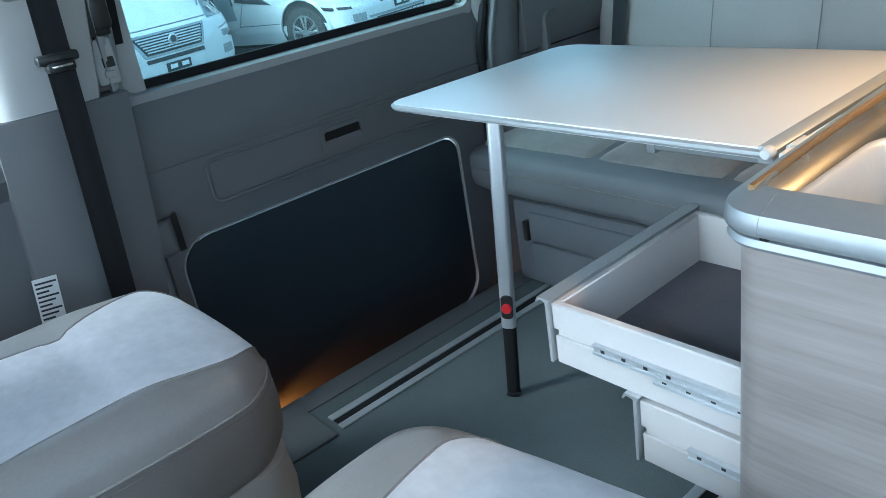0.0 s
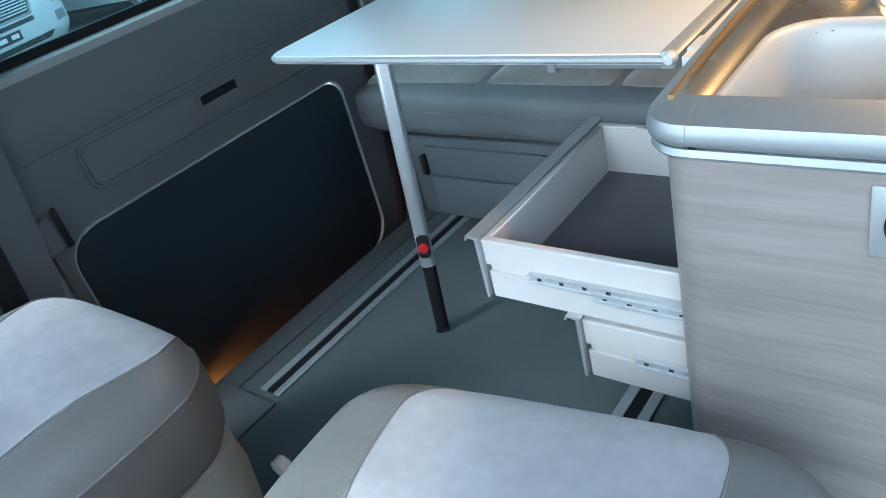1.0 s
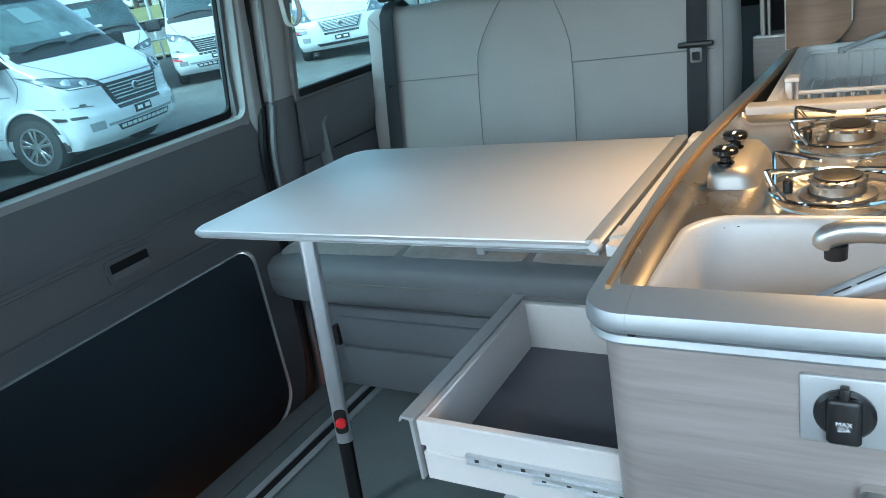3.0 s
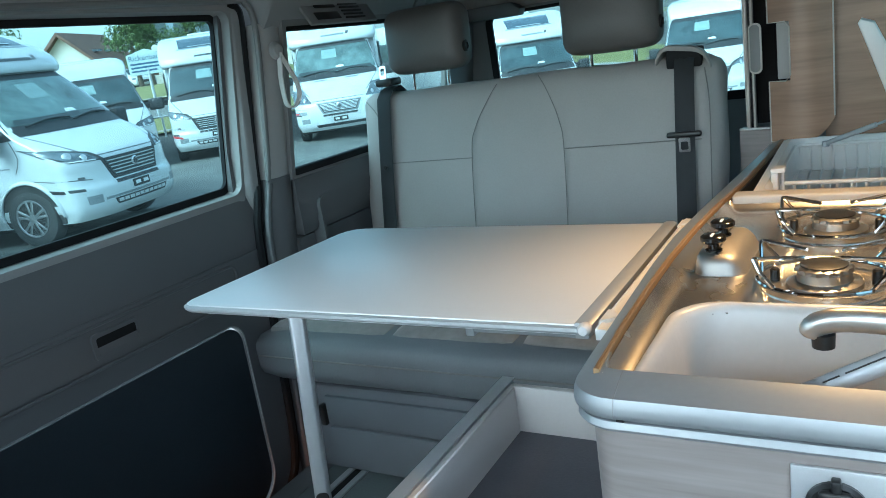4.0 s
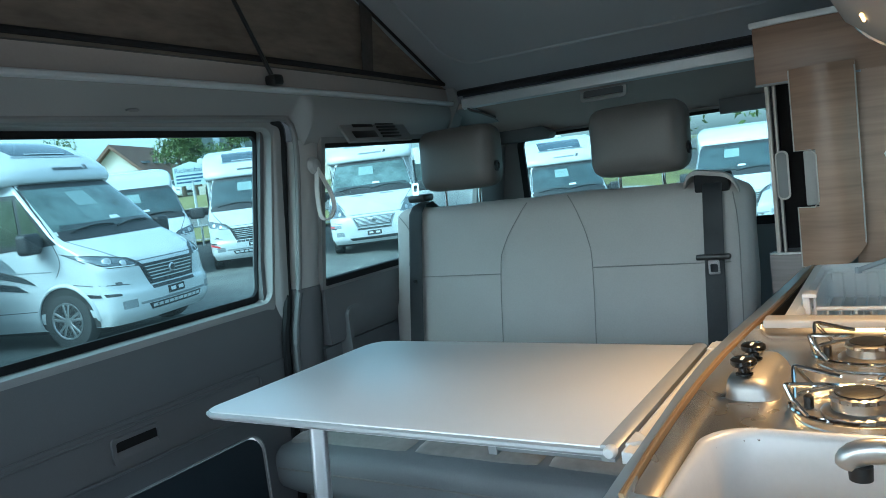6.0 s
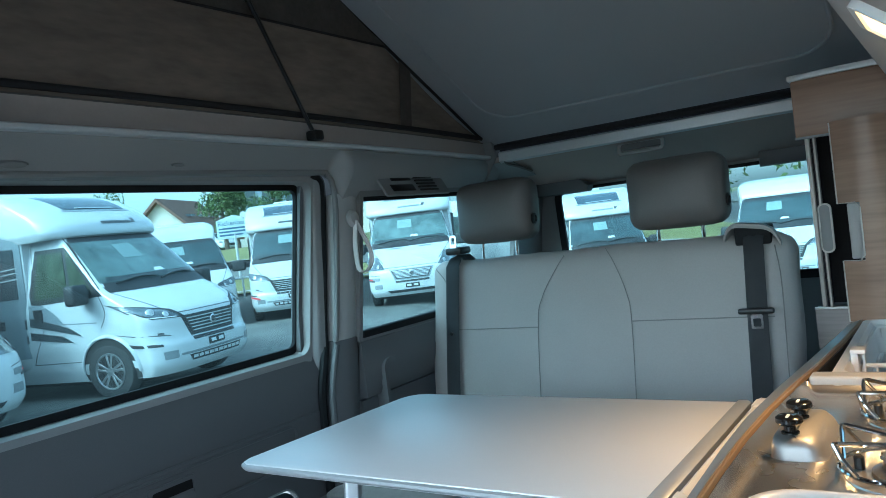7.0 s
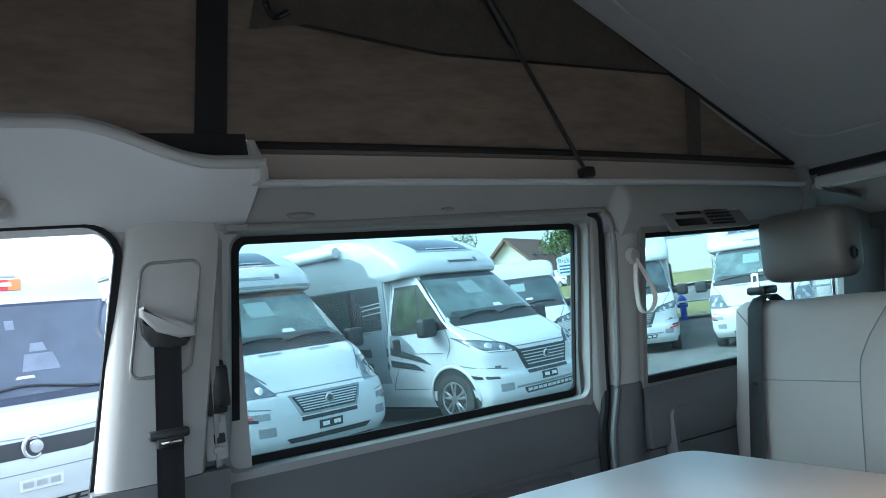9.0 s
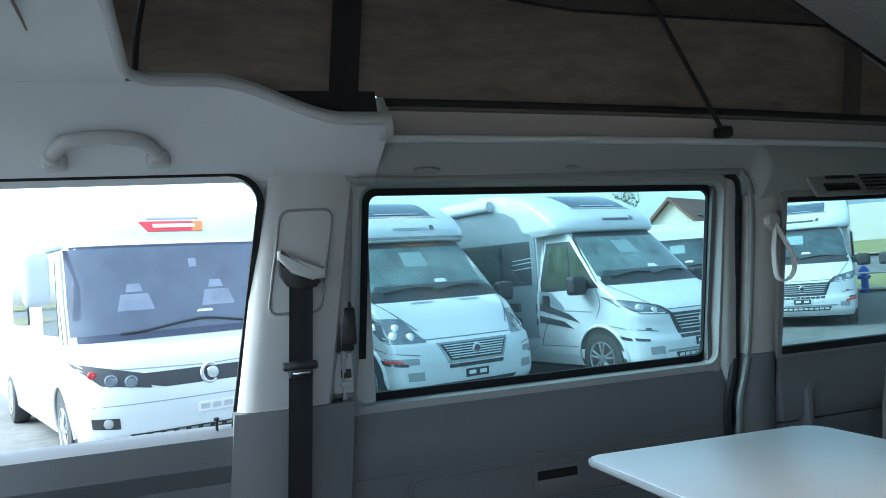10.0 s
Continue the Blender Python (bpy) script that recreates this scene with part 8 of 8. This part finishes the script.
        side("living_window", [(2.8, 1.4), (4.1, 1.4), (4.1, 2.05), (2.8, 2.05)], "windscreen", sg, off=0.02)
        side("skirt_line", [(1.8, 0.62), (7.0, 0.62), (7.0, 0.635), (1.8, 0.635)], "paint_grey", sg, off=0.004, nv=2)
        arch(b, m, nose, 1.10, sg, 0.45)
        bm = nb()
        pad(bm, -0.50, -0.34, sg * 1.40 - 0.11, sg * 1.40 + 0.11, 1.60, 2.10, 0.06, 0, 6, m)
        mi = part("mirror", bm, "paint", e, "white hanging mirror")
        bm = nb()
        tube(bm, [m @ Vector((-0.85, sg * 1.12, 2.16)), m @ Vector((-0.42, sg * 1.38, 2.08))], 0.035, 8)
        part("mirror_arm", bm, "paint", mi)
        for s_ in (1.10, 5.1):
            wheel(e, m, s_, sg * 1.02)
    put("grille_band", [(-0.50, 0.815), (0.50, 0.815), (0.55, 0.925), (-0.55, 0.925)], "plastic_dark", off=0.006, nu=20, nv=6, lab="dark smile shaped band")
    put("grille_band_lower", [(-0.38, 0.785), (0.38, 0.785), (0.50, 0.818), (-0.50, 0.818)], "plastic_dark", off=0.006, nu=16, nv=3)
    put("nose_seam", [(-0.98, 0.985), (0.0, 0.942), (0.0, 0.952), (-0.98, 0.995)], "paint_grey", off=0.004, nu=14, nv=2)
    put("nose_seam", [(0.0, 0.942), (0.98, 0.985), (0.98, 0.995), (0.0, 0.952)], "paint_grey", off=0.004, nu=14, nv=2)
    bm = nb()
    tube(bm, [m @ (nose.at(0, 0.86, 0.02) + Vector((0.0, -0.01 + 0.080 * math.cos(a), 0.092 * math.sin(a)))) for a in frange(0.75, 5.5, 22)], [0.008 + 0.010 * math.sin(math.pi * i / 21) for i in range(22)], 8)
    part("badge", bm, "chrome_far", b, "curved silver badge")
    bm = nb()
    lathe(bm, [(0, 0), (0.058, 0), (0.054, 0.010), (0, 0.014)], (0, 0, 0), 22, m @ Matrix.Translation(nose.at(0.015, 0.86, 0.012)) @ Matrix.Rotation(radians(90), 4, "Y"))
    part("badge_disc", bm, "chrome_far", b)
    put("bumper_seam", [(-1.0, 0.655), (1.0, 0.655), (1.0, 0.664), (-1.0, 0.664)], "paint_grey", off=0.003, nu=24, nv=2)
    lg = put("lower_grille", [(-0.64, 0.325), (0.64, 0.325), (0.68, 0.385), (-0.68, 0.385)], "plastic_dark", off=0.007, nu=16, nv=3)
    for k in range(12):
        y = -0.58 + k * 0.105
        put("grille_bar", [(y - 0.03, 0.345), (y + 0.03, 0.345), (y + 0.03, 0.37), (y - 0.03, 0.37)], "galv", lg, 0.012, 2, 2, 0.005)
    pl = put("number_plate", [(-0.13, 0.50), (0.19, 0.50), (0.19, 0.60), (-0.13, 0.60)], "paper", off=0.014, nu=4, nv=2)
    for y in (-0.07, 0.03, 0.13):
        put("plate_bar", [(y - 0.036, 0.525), (y + 0.036, 0.525), (y + 0.036, 0.575), (y - 0.036, 0.575)], "galv", pl, 0.019, 2, 2, 0.004)
    br = put("brand_field", [(-0.27, 2.29), (0.22, 2.29), (0.25, 2.40), (-0.34, 2.40)], "decal_red", off=0.008, nu=8, nv=3, lab="red decal field")
    put("brand_field_end", [(0.12, 2.29), (0.22, 2.29), (0.25, 2.40), (0.15, 2.40)], "decal_orange", br, 0.010, 3, 3, 0.004)
    put("brand_bar", [(-0.22, 2.33), (0.16, 2.33), (0.16, 2.37), (-0.22, 2.37)], "paper", br, 0.012, 6, 2, 0.003)
    put("brand_bar", [(-0.26, 2.425), (0.22, 2.425), (0.22, 2.445), (-0.26, 2.445)], "paint_grey", off=0.006, nu=8, nv=2)
    return e


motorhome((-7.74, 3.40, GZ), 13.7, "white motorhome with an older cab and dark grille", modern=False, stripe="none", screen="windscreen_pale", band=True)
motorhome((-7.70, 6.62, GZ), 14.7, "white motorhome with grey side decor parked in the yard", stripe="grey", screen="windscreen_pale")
integrated((-6.80, 0.335, GZ), 18, "white flat fronted motorhome with a red decal")
motorhome((-12.11, 12.46, GZ), -45, "white motorhome with red bumper stripes", stripe="red", full=False)
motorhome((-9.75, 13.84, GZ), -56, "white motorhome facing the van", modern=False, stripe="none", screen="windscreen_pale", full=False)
motorhome((-13.5, 10.7, GZ), -30, "white panel van camper behind the motorhomes", body="van", full=False)
motorhome((-2.8, 18.7, ground_z(-2.8, 18.7)), -82, "white panel van camper behind the tailgate", body="van", full=False)
motorhome((-6.5, 17.9, ground_z(-6.5, 17.9)), -60, "white motorhome behind the tailgate", stripe="none", full=False)
motorhome((-9.6, 21.5, GZ), -20, "white camper standing farther back", body="van", full=False)


# small car parked beyond the road
cm = Matrix.Translation((-41.2, 35.4, ground_z(-41.2, 35.4))) @ Matrix.Rotation(radians(-10), 4, "Z")
car = empty("car", (-41.2, 35.4, ground_z(-41.2, 35.4)), "small white hatchback parked on the grass", "car")
hull = Shell([(0.0, 0.35, 0.6, 0.6), (0.08, 0.25, 0.74, 0.74), (0.4, 0.22, 0.86, 0.82), (0.95, 0.22, 0.98, 0.84), (1.5, 0.22, 1.40, 0.80), (2.6, 0.22, 1.46, 0.80), (3.4, 0.25, 1.25, 0.80), (3.6, 0.35, 0.9, 0.7)], 4)
bm = nb()
hull.build(bm, cm, 28, 2)
cb = part("body", bm, "paint", car)
for nm, quad, kind, mt in (("windscreen", [(1.02, -0.62), (1.45, -0.55), (1.45, 0.55), (1.02, 0.62)], "top", "windscreen"), ("grille", [(-0.35, 0.42), (0.35, 0.42), (0.4, 0.58), (-0.4, 0.58)], "front", "plastic_dark")):
    bm = nb()
    hull.patch(bm, cm, quad, kind, 0.01, 6, 6, 0.02)
    part(nm, bm, mt, cb)
for sg in (-1, 1):
    bm = nb()
    hull.patch(bm, cm, [(1.3, 0.95), (3.1, 0.95), (3.0, 1.32), (1.6, 1.32)], "side", 0.01, 6, 6, 0.02, sg)
    part("side_window", bm, "windscreen", cb)
    bm = nb()
    hull.patch(bm, cm, [(0.1, 0.62), (0.4, 0.66), (0.45, 0.78), (0.15, 0.72)], "side", 0.01, 4, 4, 0.02, sg)
    part("headlight", bm, "headlight", cb)
    for s in (0.7, 2.95):
        wheel(car, cm, s, sg * 0.74, 0.29)


# houses
def house(at, turn, w, d, hw, hr, wall, label):
    m = Matrix.Translation(at) @ Matrix.Rotation(radians(turn), 4, "Z")
    e = empty("house", at, label, "house", "houses")
    bm = nb()
    prism(bm, [(-w / 2, -2), (w / 2, -2), (w / 2, hw), (0, hr), (-w / 2, hw)], "y", -d / 2, d / 2, m=m)
    b = part("wall", bm, wall, e, smooth=False)
    bm = nb()
    o = 0.5
    k = (hr - hw) / (w / 2)
    prism(bm, [(-w / 2 - o, hw - o * k), (0, hr), (w / 2 + o, hw - o * k), (w / 2 + o, hw - o * k + 0.25), (0, hr + 0.28), (-w / 2 - o, hw - o * k + 0.25)], "y", -d / 2 - o, d / 2 + o, m=m)
    rf = part("roof", bm, "tiles", e, "brown tiled roof", smooth=False)
    for sy in (-1, 1):
        for x in (-w * 0.25, w * 0.25):
            for z in (hw - 0.1, hw - 1.8):
                bm = nb()
                bx(bm, x - 0.5, x + 0.5, sy * d / 2 - 0.04, sy * d / 2 + 0.04, z, z + 1.2, m=m)
                part("window", bm, "windscreen", e)
    for sx in (-1, 1):
        for y in frange(-d * 0.3, d * 0.3, 3):
            bm = nb()
            bx(bm, sx * w / 2 - 0.04, sx * w / 2 + 0.04, y - 0.5, y + 0.5, hw - 1.6, hw - 0.55, m=m)
            part("window", bm, "windscreen", e)
            bm = nb()
            xx = sx * w * 0.25
            bx(bm, xx - 0.4, xx + 0.4, y - 0.35, y + 0.35, hr - (hr - hw) * 0.5 + 0.2, hr - (hr - hw) * 0.5 + 0.36, m=m)
            part("roof_light", bm, "headlight", rf)
    return e


house((-50.2, 38.1, ground_z(-50.2, 38.1)), 30, 6.2, 7.0, 1.4, 4.3, "plaster", "cream gabled house with a brown tiled roof")
e = empty("office_building", (-50.9, 57.6, 1.4), "blue grey flat roofed building with window bands", "building")
om = Matrix.Translation((-50.9, 57.6, ground_z(-50.9, 57.6))) @ Matrix.Rotation(radians(45), 4, "Z")
bm = nb()
bx(bm, -10, 10, -6, 6, -2, 8.2, 0.05, 1, om)
part("wall", bm, "plaster_grey", e)
bm = nb()
bx(bm, -10.3, 10.3, -6.3, 6.3, 8.2, 8.6, 0.05, 1, om)
part("roof", bm, "kerb", e)
bm = nb()
bx(bm, -10.1, 10.1, -6.1, 6.1, -2, 3.3, 0.05, 1, om)
part("ground_floor", bm, "plaster", e, "white ground floor")
for z in (4.0, 6.2):
    for k in range(9):
        bm = nb()
        bx(bm, -9.2 + k * 2.1, -7.7 + k * 2.1, -6.06, -5.95, z, z + 1.5, m=om)
        part("window", bm, "windscreen", e)
        bm = nb()
        bx(bm, -9.2 + k * 2.1, -7.7 + k * 2.1, 5.95, 6.06, z, z + 1.5, m=om)
        part("window", bm, "windscreen", e)


# trees: tapered trunk, limbs, crown of many small leaf blades
def tree(at, h, r, seed, label):
    rnd = random.Random(seed)
    e = empty("tree", at, label, "tree", "trees")
    A = Vector(at)
    bm = nb()
    top = A + Vector((rnd.uniform(-0.3, 0.3), rnd.uniform(-0.3, 0.3), h * 0.75))
    tube(bm, [A - Vector((0, 0, 0.3)), A.lerp(top, 0.4), top], [h * 0.03, h * 0.02, h * 0.006], 8)
    tips = []
    for k in range(14):
        b0 = A.lerp(top, rnd.uniform(0.3, 0.95))
        a = rnd.uniform(0, 6.28)
        tip = b0 + Vector((math.cos(a), math.sin(a), rnd.uniform(0.2, 0.9))) * r * rnd.uniform(0.45, 0.9)
        tube(bm, [b0, b0.lerp(tip, 0.5) + Vector((0, 0, 0.1)), tip], [h * 0.009, h * 0.006, h * 0.002], 5)
        tips.append(tip)
    part("trunk", bm, "bark", e)
    verts, faces = [], []
    for tip in tips + [top, A.lerp(top, 0.85)]:
        cr = r * rnd.uniform(0.35, 0.6)
        for k in range(170):
            d = Vector((rnd.gauss(0, 1), rnd.gauss(0, 1), rnd.gauss(0, 0.8))).normalized() * cr * rnd.random() ** 0.4
            p = tip + d
            a, b = Vector((rnd.gauss(0, 1), rnd.gauss(0, 1), rnd.gauss(0, 1))).normalized(), Vector((rnd.gauss(0, 1), rnd.gauss(0, 1), rnd.gauss(0, 1))).normalized()
            s = rnd.uniform(0.10, 0.2) * h / 7
            i = len(verts)
            verts += [p - a * s, p + b * s * 0.5, p + a * s, p - b * s * 0.5]
            faces.append((i, i + 1, i + 2, i + 3))
    me = bpy.data.meshes.new("crown")
    me.from_pydata([tuple(v) for v in verts], [], faces)
    me.materials.append(M["leaves"])
    ob = new("crown", me)
    ob.parent = e
    ob.matrix_parent_inverse = home(e)
    return e


def tz(x, y):
    return (x, y, ground_z(x, y))


tree(tz(-37.6, 31.9), 5.6, 1.2, 3, "slim leafy tree beside the gabled house")
tree(tz(-39.6, 34.6), 5.2, 1.0, 4, "slim leafy tree beside the gabled house")
tree(tz(-42.6, 40.8), 6.0, 1.5, 5, "leafy tree in front of the office building")
tree(tz(-62, 38), 7.0, 2.6, 9, "leafy green tree behind the gabled house")
tree(tz(-30, 52), 8.0, 2.8, 6, "leafy green tree beyond the road")
tree(tz(-20, 44), 8.0, 3.0, 7, "leafy green tree beyond the yard")
tree(tz(-9, 36), 8.0, 3.2, 8, "leafy green tree behind the parked vans")
tree(tz(-3, 34), 7.5, 3.2, 10, "leafy green tree behind the parked vans")
tree(tz(3, 36), 8.0, 3.2, 11, "leafy green tree behind the parked vans")

# hedge as one mass of leaf blades
rnd = random.Random(21)
verts, faces = [], []
for k in range(8000):
    d, s_, hgt = 43 + rnd.gauss(0, 0.4), rnd.uniform(0.6, 16), rnd.random() ** 0.7 * 1.35
    x, y = -0.77 * d - 0.64 * s_, 0.64 * d - 0.77 * s_
    p = Vector((x, y, ground_z(x, y) + hgt))
    a, b = Vector((rnd.gauss(0, 1), rnd.gauss(0, 1), rnd.gauss(0, 1))).normalized(), Vector((rnd.gauss(0, 1), rnd.gauss(0, 1), rnd.gauss(0, 1))).normalized()
    i = len(verts)
    verts += [p - a * 0.16, p + b * 0.09, p + a * 0.16, p - b * 0.09]
    faces.append((i, i + 1, i + 2, i + 3))
me = bpy.data.meshes.new("hedge")
me.from_pydata([tuple(v) for v in verts], [], faces)
me.materials.append(M["leaves"])
tagged(new("hedge", me), "green hedge beyond the road", "hedge", kind="stuff")

# sign on a post, hydrant, low rail fence
sp = Vector((-21.37, 18.8, 0))
sz = ground_z(sp.x, sp.y)
e = empty("sign", (sp.x, sp.y, sz), "pale sign board with a place name on a steel post", "sign")
face = math.degrees(math.atan2(-sp.y, 0.7 - sp.x)) + 90
smt = Matrix.Translation((sp.x, sp.y, 2.13)) @ Matrix.Rotation(radians(face), 4, "Z")
bm = nb()
prism(bm, [(-0.62, -0.42), (0.62, -0.42), (0.62, 0.26), (0.0, 0.44), (-0.62, 0.26)], "y", -0.03, 0.03, 0.01, 1, smt)
part("board", bm, "sign", e)
text_mesh("Rickenbach", 0.25, smt @ Matrix.Translation((0, -0.035, 0.14)) @ Matrix.Rotation(radians(90), 4, "X"), "sign_blue", e)
for k in range(3):
    bm = nb()
    bx(bm, -0.54, 0.50 - 0.1 * k, -0.036, -0.031, -0.08 - k * 0.12, -0.02 - k * 0.12, m=smt)
    part("print_bar", bm, "sign_blue", e)
bm = nb()
tube(bm, [(sp.x, sp.y, sz - 0.2), (sp.x, sp.y, 1.9)], 0.05, 10)
part("post", bm, "galv", e)
hx, hy = -16.2, 18.6
hp = (hx, hy, ground_z(hx, hy))
e = empty("hydrant", hp, "blue hydrant standing in the grass", "hydrant")
bm = nb()
lathe(bm, [(0, 0), (0.14, 0), (0.14, 0.08), (0.10, 0.1), (0.10, 0.55), (0.15, 0.57), (0.15, 0.62), (0.10, 0.72), (0.03, 0.78), (0, 0.78)], hp, 16)
part("barrel", bm, "blue", e)
for a in (0, 120, 240):
    bm = nb()
    lathe(bm, [(0, 0), (0.06, 0), (0.06, 0.17), (0, 0.18)], (0, 0, 0), 12, Matrix.Translation(Vector(hp) + Vector((0, 0, 0.45))) @ Matrix.Rotation(radians(a), 4, "Z") @ Matrix.Rotation(radians(90), 4, "Y"))
    part("outlet", bm, "blue", e)
e = empty("rail_fence", (-19, 19, 0), "low steel rail fence along the verge", "fence")
prev = None
for k in range(12):
    d, s_ = 24.0, -14 + 2.2 * k
    x, y = -0.77 * d - 0.64 * s_, 0.64 * d - 0.77 * s_
    z = ground_z(x, y)
    bm = nb()
    tube(bm, [(x, y, z - 0.1), (x, y, z + 0.65)], 0.035, 8)
    part("post", bm, "galv", e)
    if prev:
        bm = nb()
        tube(bm, [prev, (x, y, z + 0.6)], 0.03, 8)
        part("rail", bm, "galv", e)
    prev = (x, y, z + 0.6)
